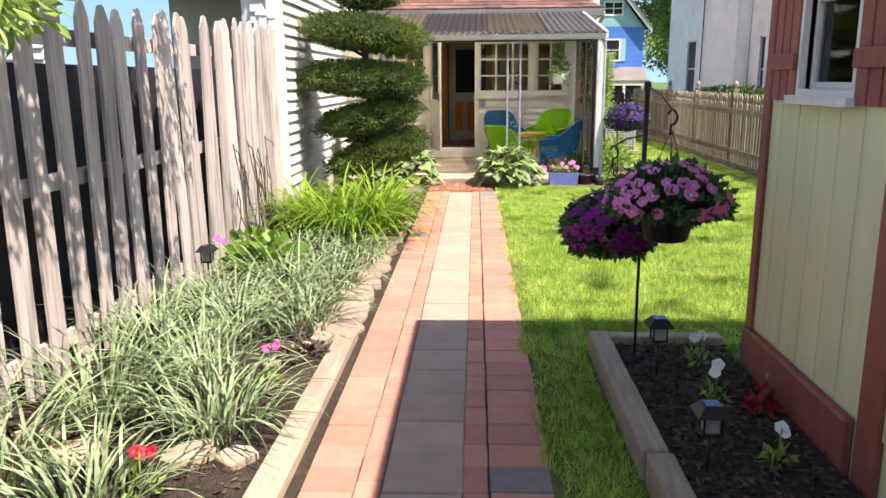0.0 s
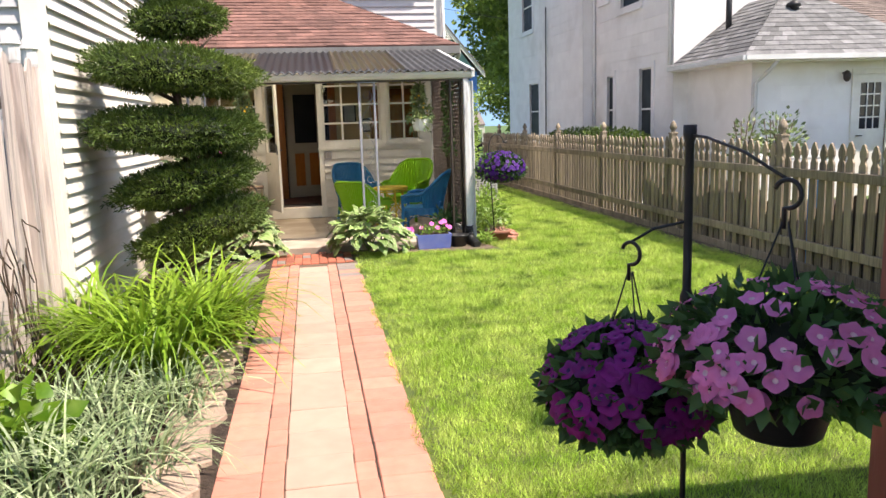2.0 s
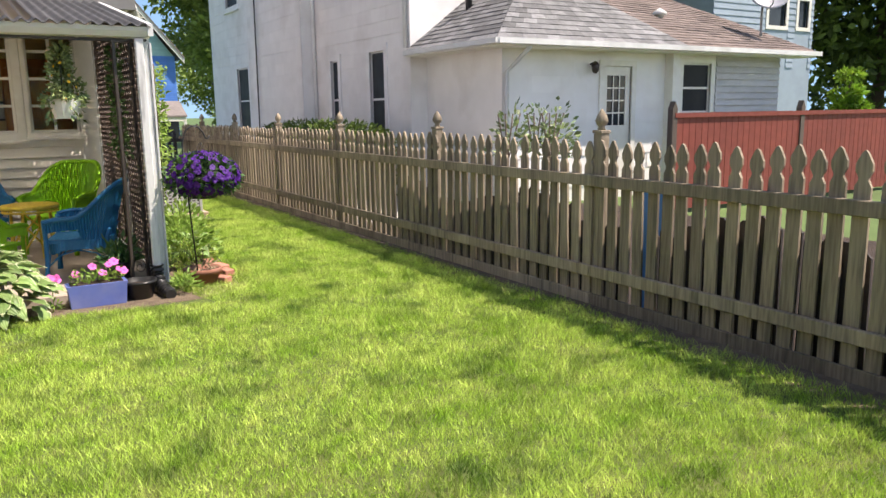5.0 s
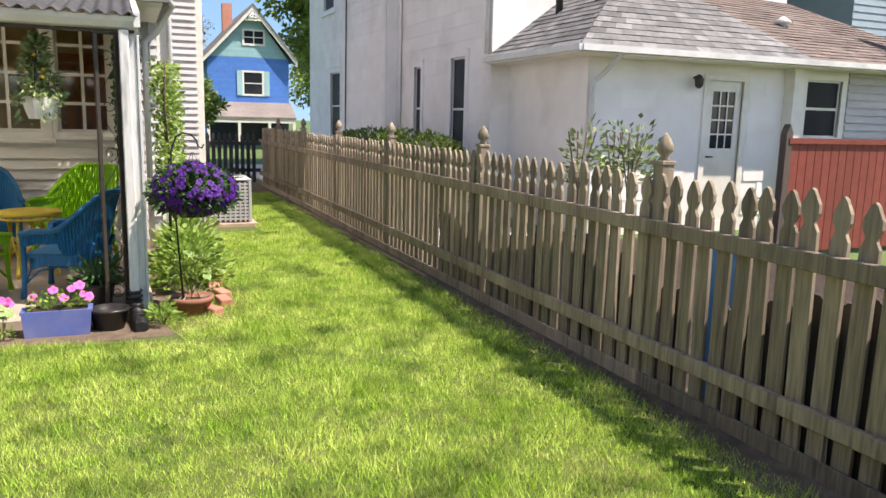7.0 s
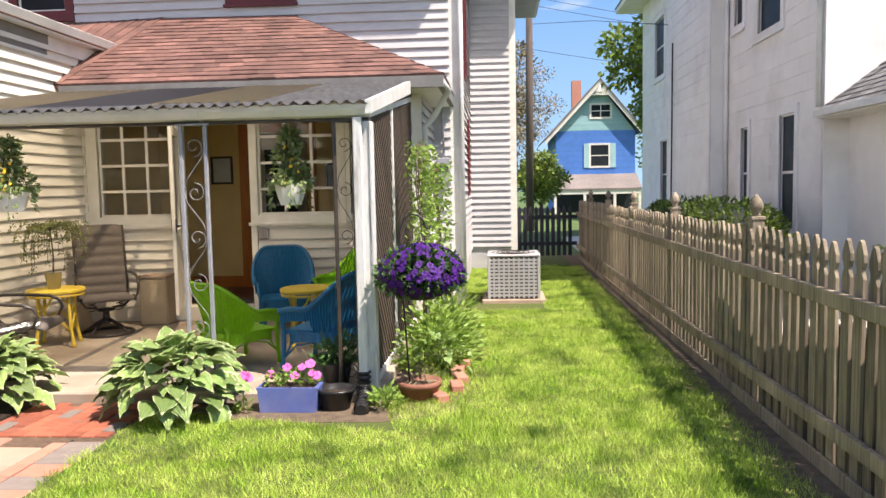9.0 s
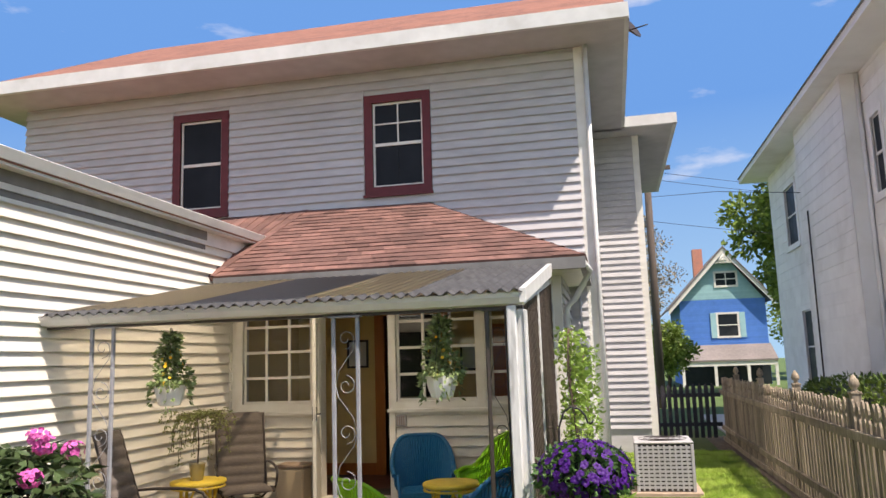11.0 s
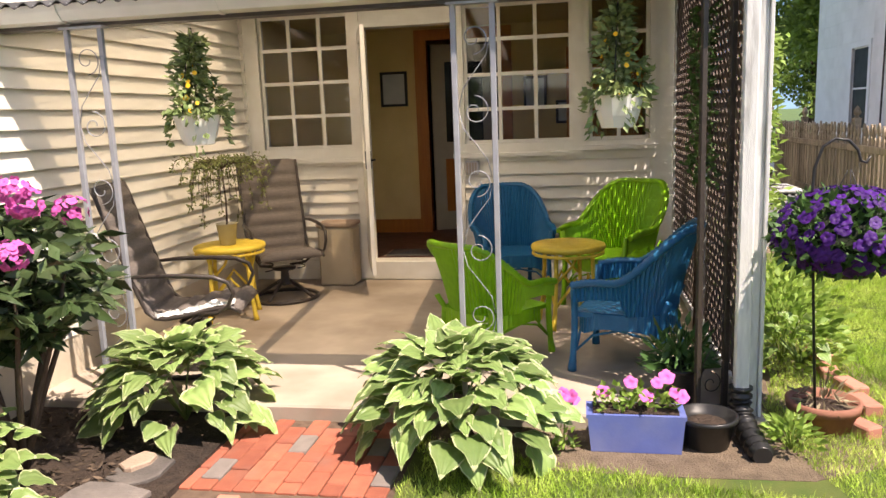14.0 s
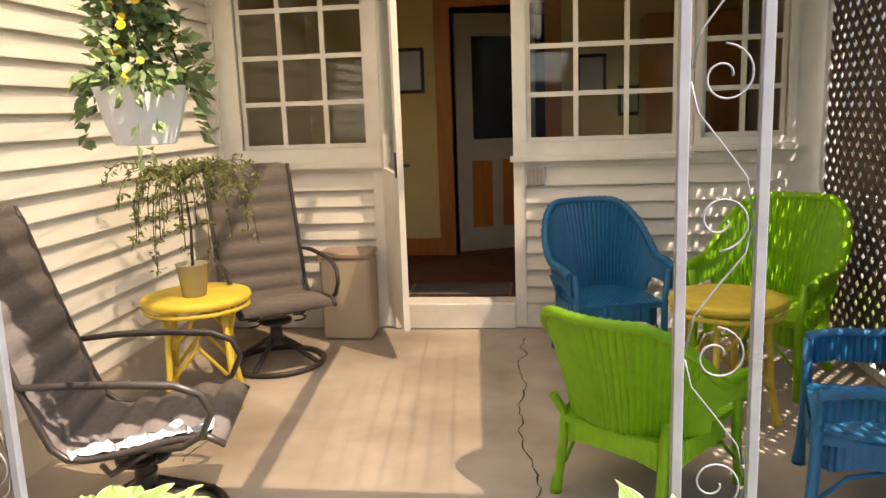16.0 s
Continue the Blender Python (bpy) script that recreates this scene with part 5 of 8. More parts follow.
def flower_mesh(name, r, petal, throat, lobes=5, depth=0.35):
    """A trumpet flower facing +z with ruffled lobes."""
    me = bpy.data.meshes.new(name)
    k = lobes * 4
    V, F, mi = [(0, 0, -r * depth)], [], []
    for ring, (rr, zz) in enumerate(((0.22, -0.05), (0.62, 0.06), (1.0, 0.0))):
        for j in range(k):
            a = 2 * math.pi * j / k
            lobe = 1 - (0.14 * (0.5 - 0.5 * math.cos(lobes * a)) if ring == 2 else 0)
            V.append((r * rr * lobe * math.cos(a), r * rr * lobe * math.sin(a), r * (zz + (0.10 * math.cos(lobes * a) if ring == 2 else 0))))
    for j in range(k):
        F.append((0, 1 + (j + 1) % k, 1 + j))
        mi.append(1)
    for ring in range(2):
        for j in range(k):
            a, b = 1 + ring * k, 1 + (ring + 1) * k
            F.append((a + j, a + (j + 1) % k, b + (j + 1) % k, b + j))
            mi.append(0)
    me.from_pydata(V, [], F)
    me.materials.append(petal)
    me.materials.append(throat)
    me.polygons.foreach_set("material_index", mi)
    me.polygons.foreach_set("use_smooth", [True] * len(F))
    me.update()
    return me


FL = {"pink": flower_mesh("pink_flower", 0.032, M["pink"], M["throat"]), "magenta": flower_mesh("magenta_flower", 0.034, M["magenta"], M["darkthroat"]),
      "violet": flower_mesh("violet_flower", 0.030, M["violet"], M["darkthroat"]), "rosepink": flower_mesh("bright_pink_flower", 0.032, M["rosepink"], M["rosepink"]),
      "yellow": flower_mesh("yellow_flower", 0.014, M["yellowpetal"], M["yellowpetal"], 7, 0.1), "red": flower_mesh("red_flower", 0.034, M["redpetal"], M["redpetal"]),
      "white": flower_mesh("white_flower", 0.03, M["whitepetal"], M["whitepetal"])}


def add_flowers(parent, me, pts, dirs, rs, name="flower", scale=1.0):
    for p, d in zip(pts, dirs):
        q = Vector(d).normalized().to_track_quat("Z", "Y").to_matrix().to_4x4()
        s = scale * rs.uniform(0.75, 1.15)
        ob = piece(name, me, parent, Matrix.Translation(Vector(p)) @ q @ pose(0, 0, 0, 0, 0, rs.uniform(0, 360)) @ Matrix.Diagonal((s, s, s, 1)))


def petunia_basket(name, label, x, y, z, rx, rz, pot_r, pot_h, flower, count, seed, hook_z, strings=True, under=0.75):
    """A round mound of petunias in a hanging pot; z is the pot's rim."""
    t = thing(name, label, "hanging basket", pose(x, y, z))
    bm = bmesh.new()
    lathe(bm, [(pot_r * 0.72, -pot_h), (pot_r * 0.78, -pot_h + 0.008), (pot_r, -0.025), (pot_r * 1.05, -0.02), (pot_r * 1.05, 0.0), (pot_r * 0.96, 0.0), (pot_r * 0.9, -0.03)], sides=28)
    part("pot", bm, M["plastic_black"], t, "black plastic pot")
    rs = np.random.RandomState(seed)
    p, v = ball_points(1700, rs, rx, rx, rz, 0.55)
    p[:, 2] = np.where(p[:, 2] < 0, p[:, 2] * under, p[:, 2]) + 0.02
    keep = (p[:, 2] > -0.02) | (np.hypot(p[:, 0], p[:, 1]) > pot_r * 1.02)
    v = v + rs.normal(0, 0.45, v.shape)
    mesh_part("foliage", leaf_cloud("foliage", p[keep], v[keep], 0.055, 0.032, M["petleaf"], seed=seed), t, kind="stuff")
    # solid dark ball inside the mound, its colour standing in for inner shade
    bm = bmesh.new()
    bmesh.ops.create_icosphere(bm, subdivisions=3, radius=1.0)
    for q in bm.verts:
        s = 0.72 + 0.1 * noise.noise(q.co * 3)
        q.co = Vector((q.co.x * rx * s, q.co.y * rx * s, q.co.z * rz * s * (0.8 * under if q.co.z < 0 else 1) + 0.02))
    part("mound_shade_core", bm, M["shadecore"], t)
    p, v = ball_points(count, rs, rx * 1.02, rx * 1.02, rz * 1.04, 0.96)
    p[:, 2] = np.where(p[:, 2] < 0, p[:, 2] * under, p[:, 2]) + 0.03
    add_flowers(t, FL[flower], p, v + [0, 0, 0.25], rs)
    if strings:
        for k in range(3):
            a = k * 2.1 + 0.4
            bm = bmesh.new()
            tube(bm, [(pot_r * math.cos(a), pot_r * math.sin(a), 0), (0.008 * math.cos(a), 0.008 * math.sin(a), hook_z - z)], 0.0025, 5)
            part("hanger_wire", bm, M["black"], t)
    return t


# pole with two arms by the shed
PX, PY = 0.90, 4.10
hp = thing("plant_pole", "black iron plant pole with two curled hook arms", "plant stand", pose(PX, PY, 0.06))
bm = bmesh.new()
tube(bm, [(0, 0, -0.1), (0, 0, 1.12)], 0.0085, 10)
part("lower_shaft", bm, M["black"], hp)
bm = bmesh.new()
tube(bm, [(0, 0, 0.98), (0, 0, 1.0), (0, 0, 1.03), (0, 0, 1.05), (0, 0, 1.48), (0, 0, 1.50), (0, 0, 1.53)], [0.012, 0.02, 0.02, 0.013, 0.013, 0.019, 0.019], 10)
part("upper_shaft", bm, M["black"], hp)


def hook_arm(t, tip, z0):
    bm = bmesh.new()
    d = Vector((tip[0], tip[1], 0))
    u = d.normalized()
    tube(bm, [Vector((0, 0, z0)) + u * 0.012, d * 0.2 + Vector((0, 0, z0 - 0.005)), d * 0.6 + Vector((0, 0, (z0 + tip[2]) / 2 + 0.01)), d + Vector((0, 0, tip[2]))], 0.0045, 8)
    part("arm", bm, M["black"], t)
    bm = bmesh.new()
    pts = [d + Vector((0, 0, tip[2])) + Vector((0.45, -0.89, 0)) * (0.034 * math.sin(a) * (1 if a < 3.6 else 0.6)) + Vector((0, 0, -0.034 + 0.034 * math.cos(a))) for a in [0.35 * k - 1.2 for k in range(14)]]
    pts += [pts[-1] + Vector((0, 0, -0.05))]
    tube(bm, pts, 0.006, 8)
    part("hook", bm, M["black"], t)


hook_arm(hp, (0.03, -0.42, 1.40), 1.50)
hook_arm(hp, (-0.15, 0.06, 1.19), 1.25)
petunia_basket("pink_petunia_basket", "hanging black basket overflowing with pink petunias", 0.93, 3.68, 0.985, 0.30, 0.20, 0.135, 0.15, "pink", 165, 11, 1.36, True, 0.15)
petunia_basket("magenta_petunia_basket", "hanging basket dense with deep magenta petunias", 0.75, 4.16, 0.77, 0.265, 0.20, 0.12, 0.12, "magenta", 290, 12, 1.16)

# shepherd hook with violet petunias by the porch post
sh = thing("shepherd_hook", "thin black shepherd hook standing in a terracotta pot", "plant stand", pose(2.24, 12.02, 0.09))
bm = bmesh.new()
pts = [(0, 0, 0), (0, 0, 1.10)] + [(-0.02 + 0.105 * (1 - math.cos(a)) - 0.0, 0, 1.20 + 0.14 * math.sin(a)) for a in [0.35 * k for k in range(9)]]
pts = [(0, 0, 0), (-0.03, 0, 0.55), (-0.06, 0, 1.10), (-0.055, 0, 1.22), (-0.02, 0, 1.32), (0.03, 0, 1.355), (0.09, 0, 1.345), (0.13, 0, 1.30), (0.145, 0, 1.25), (0.17, 0, 1.24), (0.185, 0, 1.27)]
tube(bm, pts, 0.007, 8)
part("rod", bm, M["black"], sh)
petunia_basket("violet_petunia_basket", "hanging basket dense with violet petunias on the hook", 2.34, 12.02, 0.96, 0.335, 0.23, 0.15, 0.16, "violet", 330, 13, 1.30)
tp = thing("terracotta_pot", "broad terracotta pot with dry stems at the porch corner", "flower pot", pose(2.30, 12.1, 0.0) @ Matrix.Diagonal((1.18, 1.18, 1.0, 1)))
bm = bmesh.new()
lathe(bm, [(0.10, 0.0), (0.11, 0.005), (0.135, 0.10), (0.145, 0.10), (0.15, 0.145), (0.135, 0.15), (0.125, 0.11), (0.02, 0.10)], sides=28)
part("pot", bm, mat("terracotta", (0.30, 0.13, 0.085), (0.22, 0.095, 0.06), 12, 0.8, 0.3, 80, dirt=(0.12, 0.08, 0.06), dirt_amount=0.5), tp)
bm = bmesh.new()
lathe(bm, [(0.125, 0.105), (0.06, 0.118), (0.005, 0.112)], sides=20)
part("soil", bm, M["soil"], tp)
p, v = ball_points(70, np.random.RandomState(4), 0.1, 0.1, 0.12, 0.3)
p[:, 2] = np.abs(p[:, 2]) + 0.12
mesh_part("dry_growth", leaf_cloud("dry_growth", p, v, 0.08, 0.012, M["bareleaf"], seed=9), tp, kind="stuff")


# ---- hostas ----
def hosta_leaf_mesh():
    """An ovate leaf with a raised midrib and a pale margin, pointing +y."""
    V, F, mi = [], [], []
    n_l, n_w = 12, 20
    for i in range(n_l + 1):
        f = i / n_l
        wd = 0.42 * (math.sin(math.pi * min(1, f ** 0.70)) ** 0.9) * (1 - 0.3 * f) + 0.008
        for j in range(n_w + 1):
            u = j / n_w * 2 - 1
            V.append((u * wd, f, 0.20 * f - 0.55 * f * f + 0.16 * abs(u) * wd - 0.20 * u * u * wd * f + 0.012 * math.cos(u * 12) + 0.03 * abs(u) * math.sin(f * 17 + u)))
    for i in range(n_l):
        for j in range(n_w):
            a = i * (n_w + 1) + j
            F.append((a, a + 1, a + n_w + 2, a + n_w + 1))
            mi.append(1 if j in (0, n_w - 1) or (j in (1, n_w - 2) and i % 4 == 0) or i == n_l - 1 else 0)
    me = bpy.data.meshes.new("hosta_leaf")
    me.from_pydata(V, [], F)
    me.materials.append(M["hosta"])
    me.materials.append(M["hosta_edge"])
    me.polygons.foreach_set("material_index", mi)
    me.polygons.foreach_set("use_smooth", [True] * len(F))
    me.update()
    return me


HOSTA = hosta_leaf_mesh()


def hosta(x, y, r, h, count, seed, label):
    t = thing("hosta", label, "plant", pose(x, y, 0.02), group="hostas by the patio")
    rs = random.Random(seed)
    for k in range(count):
        f = (k + 0.5) / count
        a = k * 137.5 + rs.uniform(-45, 45)
        s = r * (0.34 + 0.08 * rs.uniform(-1, 1)) * (0.8 + 0.2 * f)
        rad = r * 0.76 * f ** 0.62
        z = h * (0.95 - 0.70 * f ** 2.0) + rs.uniform(-0.05, 0.04)
        tilt = 46 - 62 * f + rs.uniform(-24, 24)
        m = pose(rad * math.cos(radians(a)), rad * math.sin(radians(a)), z) @ pose(0, 0, 0, 0, 0, a - 90) @ pose(0, 0, 0, tilt, rs.uniform(-28, 28), 0) @ Matrix.Diagonal((s * rs.uniform(0.95, 1.3), s, s * rs.uniform(0.7, 1.5), 1))
        piece("leaf", HOSTA, t, m)
    for k in range(10):
        a = k * 0.63
        bm = bmesh.new()
        tube(bm, [(0, 0, 0), (r * 0.2 * math.cos(a), r * 0.2 * math.sin(a), h * 0.4), (r * 0.42 * math.cos(a), r * 0.42 * math.sin(a), h * 0.6)], 0.006, 5)
        part("stalk", bm, M["hosta"], t)
    return t


hosta(-1.04, 11.86, 0.52, 0.44, 175, 1, "large cream-edged hosta at the patio's edge")
hosta(0.50, 11.74, 0.56, 0.48, 190, 2, "large cream-edged hosta beside the brick path")
hosta(-1.62, 10.95, 0.40, 0.30, 42, 3, "small cream-edged hosta in the bed")
hosta(-1.25, 10.55, 0.36, 0.28, 36, 4, "small cream-edged hosta beside the topiary")
hosta(2.42, 12.95, 0.30, 0.28, 30, 5, "small green hosta by the porch corner")

# ---- spiral topiary ----
top = thing("spiral_topiary", "tall clipped yew topiary in spiral tiers", "shrub", pose(-1.30, 9.25, 0.02))
bm = bmesh.new()
tube(bm, [(0.02, 0, 0), (-0.05, 0.02, 0.5), (0.05, -0.02, 1.2), (-0.02, 0.0, 2.0), (0, 0, 3.0)], [0.07, 0.055, 0.045, 0.035, 0.015], 10)
part("trunk", bm, M["bark"], top)
for k in range(7):
    bm = bmesh.new()
    a, z = k * 2.0, 0.35 + 0.3 * k
    tube(bm, [(0, 0, z), (0.2 * math.cos(a), 0.2 * math.sin(a), z + 0.10), (0.42 * math.cos(a), 0.42 * math.sin(a), z + 0.24)], [0.022, 0.016, 0.008], 6)
    part("limb", bm, M["bark"], top)
TIERS = [(0.72, 0.62, 0.175, 0.16, 18, 0.10), (1.14, 0.64, 0.18, 0.13, 11, 0.02), (1.60, 0.74, 0.205, 0.12, -3, -0.02), (2.13, 0.74, 0.20, 0.11, -6, -0.02), (2.56, 0.40, 0.15, 0.1, 4, 0.06), (2.86, 0.34, 0.14, 0.1, 0, 0.04), (3.12, 0.22, 0.16, 0.1, 0, 0.0)]
for i, (z, r, th, rough_, tilt, ox) in enumerate(TIERS):
    rs = np.random.RandomState(300 + i)
    m = np.array(pose(ox, 0, z, 0, -tilt, 0))
    n_l = int(15000 * (r / 0.75) ** 2) + 2500
    v = rs.normal(size=(n_l, 3))
    v /= np.linalg.norm(v, axis=1)[:, None]
    v = np.sign(v) * np.abs(v) ** 0.92
    lump = np.array([noise.noise(Vector(q) * 3.2 + Vector((i * 7.0, 0, 0))) for q in v])
    rad = (1 + 0.24 * lump)[:, None] * rs.uniform(0.80, 1.02, n_l)[:, None]
    p = v * rad * np.array([r, r * 0.9, th])
    d = v * np.array([1, 1, 1.3]) + rs.normal(0, 0.55, v.shape) + [0, 0, 0.25]
    p, d = p @ m[:3, :3].T + m[:3, 3], d @ m[:3, :3].T
    tier = mesh_part("tier", leaf_cloud("tier", p, d, 0.042, 0.011, M["yew"], seed=i), top)
    # dark lump within the tier paints the shade between the needles
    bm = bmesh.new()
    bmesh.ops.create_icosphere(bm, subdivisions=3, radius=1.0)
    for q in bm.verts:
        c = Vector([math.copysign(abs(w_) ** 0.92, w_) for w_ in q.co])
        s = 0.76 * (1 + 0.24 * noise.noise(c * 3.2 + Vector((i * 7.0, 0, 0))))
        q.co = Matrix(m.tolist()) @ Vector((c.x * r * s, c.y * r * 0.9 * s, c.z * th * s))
    part("inner_shade_core", bm, M["shadecore"], tier)

# ---- rhododendron ----
rho = thing("rhododendron", "glossy dark rhododendron with pink flower trusses", "shrub", pose(-1.52, 11.2, 0.02))
rs = np.random.RandomState(77)
P, D = [], []
for k in range(300):
    c, v = ball_points(1, rs, 0.48, 0.54, 0.40, 0.4)
    c = c[0] + [0, 0, 0.95]
    if c[0] < -0.42:
        continue
    for j in range(9):
        a = j * 0.7 + rs.uniform(0, 0.4)
        P.append(c + [0.015 * math.cos(a), 0.015 * math.sin(a), 0])
        D.append([math.cos(a), math.sin(a), rs.uniform(-0.9, 0.2)])
mesh_part("foliage", leaf_cloud("foliage", P, D, 0.125, 0.045, M["rholeaf"], fold=0.15, seed=5), rho, kind="stuff")
for k in range(9):
    bm = bmesh.new()
    a = k * 0.7
    tube(bm, [(0, 0, 0), (0.12 * math.cos(a), 0.12 * math.sin(a), 0.35), (0.3 * math.cos(a), 0.3 * math.sin(a), 0.8), (0.36 * math.cos(a), 0.38 * math.sin(a), 1.0)], [0.018, 0.014, 0.01, 0.006], 6)
    part("branch", bm, M["bark"], rho)
for k, (x, y, z) in enumerate([(0.33, 0.12, 1.22), (0.28, -0.1, 1.28), (0.12, 0.02, 1.33), (0.30, -0.25, 1.08)]):
    tr = new("flower_truss", None)
    tr.parent = rho
    tr.matrix_basis = pose(x, y, z)
    tr["label"] = "pink flower truss"
    p, v = ball_points(32, rs, 0.085, 0.085, 0.066, 0.9)
    v[:, 2] += 0.3
    add_flowers(tr, FL["rosepink"], p + [0, 0, 0.02], v, rs, "floret", 0.72)

# ---- climbing plants outside the lattice and at the porch corner ----
def climber(name, label, x, y, n, w, d, z0, z1, material, seed, ln=0.06):
    t = thing(name, label, "climbing plant", pose(x, y, 0.0))
    rs = np.random.RandomState(seed)
    q = rs.rand(n, 3)
    zz = z0 + (z1 - z0) * q[:, 2]
    wv = w * (0.75 + 0.25 * np.sin(zz * 7)) * (1.1 - 0.45 * (zz - z0) / (z1 - z0))
    p = np.stack([(q[:, 0] - 0.5) * d, (q[:, 1] - 0.5) * wv * 2, zz], 1)
    dr = rs.normal(0, 1, (n, 3)) + [0.9, -0.4, -0.1]
    mesh_part("foliage", leaf_cloud("foliage", p, dr, ln, ln * 0.5, material, seed=seed), t, kind="stuff")
    for k in range(5):
        bm = bmesh.new()
        yy = (k - 2) * w * 0.4
        tube(bm, [(0, yy * 0.3, 0), (0.02, yy * 0.6, z0 + 0.3 * (z1 - z0)), (-0.02, yy, z0 + 0.7 * (z1 - z0)), (0, yy * 0.8, z1)], 0.006, 5)
        part("stem", bm, M["bark"], t)
    return t


climber("clematis", "leafy light green vine climbing outside the lattice", 2.22, 13.45, 1050, 0.42, 0.24, 0.75, 2.05, M["vine"], 31)
climber("clematis", "leafy light green vine by the house corner", 2.3, 14.3, 480, 0.3, 0.25, 0.9, 1.9, M["vine"], 32)
broad_plant("leafy_shrub", "low light green shrub under the vine", 2.35, 13.1, 0.0, 900, 0.40, 0.62, 0.07, 0.035, M["vine"], 33)
broad_plant("leafy_shrub", "green leafy plant beside the porch", 2.45, 13.9, 0.0, 700, 0.34, 0.62, 0.075, 0.035, M["vine"], 34)
broad_plant("pot_weed", "small green plant by the drain pipe", 2.08, 11.82, 0.0, 160, 0.13, 0.16, 0.05, 0.025, M["vine"], 35)

# ---- raised bed plants and flowers ----
def small_flower(x, y, h, flower, n_leaf, seed, label, n_fl=2, leafmat=None, z=0.075, sc=1.0):
    t = thing("bedding_plant", label, "plant", pose(x, y, z))
    rs = np.random.RandomState(seed)
    p, v = ball_points(n_leaf, rs, 0.07, 0.07, h * 0.6, 0.3)
    p[:, 2] = np.abs(p[:, 2]) + 0.01
    mesh_part("foliage", leaf_cloud("foliage", p, v + [0, 0, 0.3], 0.06, 0.025, leafmat or M["vine"], seed=seed), t, kind="stuff")
    bm = bmesh.new()
    tube(bm, [(0, 0, 0), (0.01, 0, h)], 0.004, 5)
    part("stem", bm, M["vine"], t)
    if flower:
        p = [(0.01 + rs.uniform(-0.04, 0.04), rs.uniform(-0.04, 0.04), h + rs.uniform(-0.03, 0.01)) for k in range(n_fl)]
        add_flowers(t, FL[flower], p, [(rs.uniform(-0.5, 0.5), -0.8, 0.7) for k in p], rs, scale=sc)
    return t


small_flower(1.22, 3.95, 0.17, "white", 26, 1, "small bedding plant with white flowers in mulch")
small_flower(1.15, 3.45, 0.18, "white", 30, 2, "small bedding plant with white flowers in mulch")
small_flower(1.22, 2.86, 0.16, "white", 26, 3, "small bedding plant with white flowers in mulch")
small_flower(1.34, 3.35, 0.2, None, 60, 4, "dark red-leaved coleus in the raised bed", leafmat=M["redpetal"])
small_flower(-1.30, 2.62, 0.2, "red", 30, 5, "red rose bloom low in the bed", 4, z=0.02, sc=0.9)
small_flower(-1.10, 3.75, 0.22, "rosepink", 24, 6, "small pink bloom among the grasses", 2, z=0.02)
small_flower(-1.95, 5.55, 0.42, "rosepink", 40, 7, "faded pink blooms by the fence", 4, z=0.02, sc=0.8)
# mulch chips
rs = np.random.RandomState(61)
for nm, x0, x1, y0, y1, z, cnt in (("mulch", 0.80, 1.44, 2.0, 4.26, 0.078, 2600), ("bed_litter", -2.2, -0.95, 2.2, 11.9, 0.023, 5200)):
    p = np.stack([rs.uniform(x0, x1, cnt), rs.uniform(y0, y1, cnt), np.full(cnt, z) + rs.uniform(0, 0.012, cnt)], 1)
    d = rs.normal(0, 1, (cnt, 3)) * [1, 1, 0.25]
    me = leaf_cloud(nm, p, d, 0.045, 0.016, mat(nm + "_chips", (0.06, 0.042, 0.03), (0.12, 0.085, 0.055), 20, 0.9, 0.0, 60, island=0.6), seed=3)
    tagged(new(nm, me), "dark brown bark mulch and litter", "mulch", kind="stuff")


# ---- porch ironwork, posts, lattice ----
def scroll(bm, cx, cz, r, turns, start, sgn, y=0.0, k=26):
    pts = []
    for i in range(k + 1):
        f = i / k
        a = start + sgn * turns * 2 * math.pi * f
        rr = r * (1 - 0.78 * f)
        pts.append((cx + rr * math.cos(a), y, cz + rr * math.sin(a)))
    tube(bm, pts, 0.0030, 6)


def iron_column(x, y, width, label, turn=0.0, z0=PATIO, z1=2.165, metal=None):
    metal = metal or M["steel"]
    t = thing("iron_column", label, "porch column", pose(x, y, z0, 0, 0, turn), group="ironwork porch columns")
    H = z1 - z0
    for s in (-1, 1):
        bm = bmesh.new()
        box(bm, s * width / 2 - 0.014, s * width / 2 + 0.014, -0.014, 0.014, 0, H, 0.003)
        part("upright", bm, metal, t)
    for i in range(6):
        z, sg = 0.14 + 0.355 * i, (1 if i % 2 else -1)
        bm = bmesh.new()
        scroll(bm, 0, z, width * 0.40, 1.25, -1.57 * sg, sg)
        part("scroll", bm, metal, t)
        if i < 5:
            bm = bmesh.new()
            tube(bm, [(sg * width * 0.40, 0, z + 0.02), (sg * width * 0.30, 0, z + 0.11), (0, 0, z + 0.19), (-sg * width * 0.32, 0, z + 0.27), (-sg * width * 0.41, 0, z + 0.345)], 0.0026, 6)
            part("link", bm, metal, t)
    for z in (0.0, H - 0.012):
        bm = bmesh.new()
        box(bm, -width / 2 - 0.03, width / 2 + 0.03, -0.03, 0.03, z, z + 0.012)
        part("plate", bm, metal, t)
    return t


iron_column(-1.53, 12.06, 0.20, "grey wrought-iron porch column with scrolls")
iron_column(0.59, 12.06, 0.195, "grey wrought-iron porch column with scrolls")
iron_column(1.76, 12.10, 0.15, "dark wrought-iron corner column beside the lattice", turn=20, metal=M["brown_metal"])

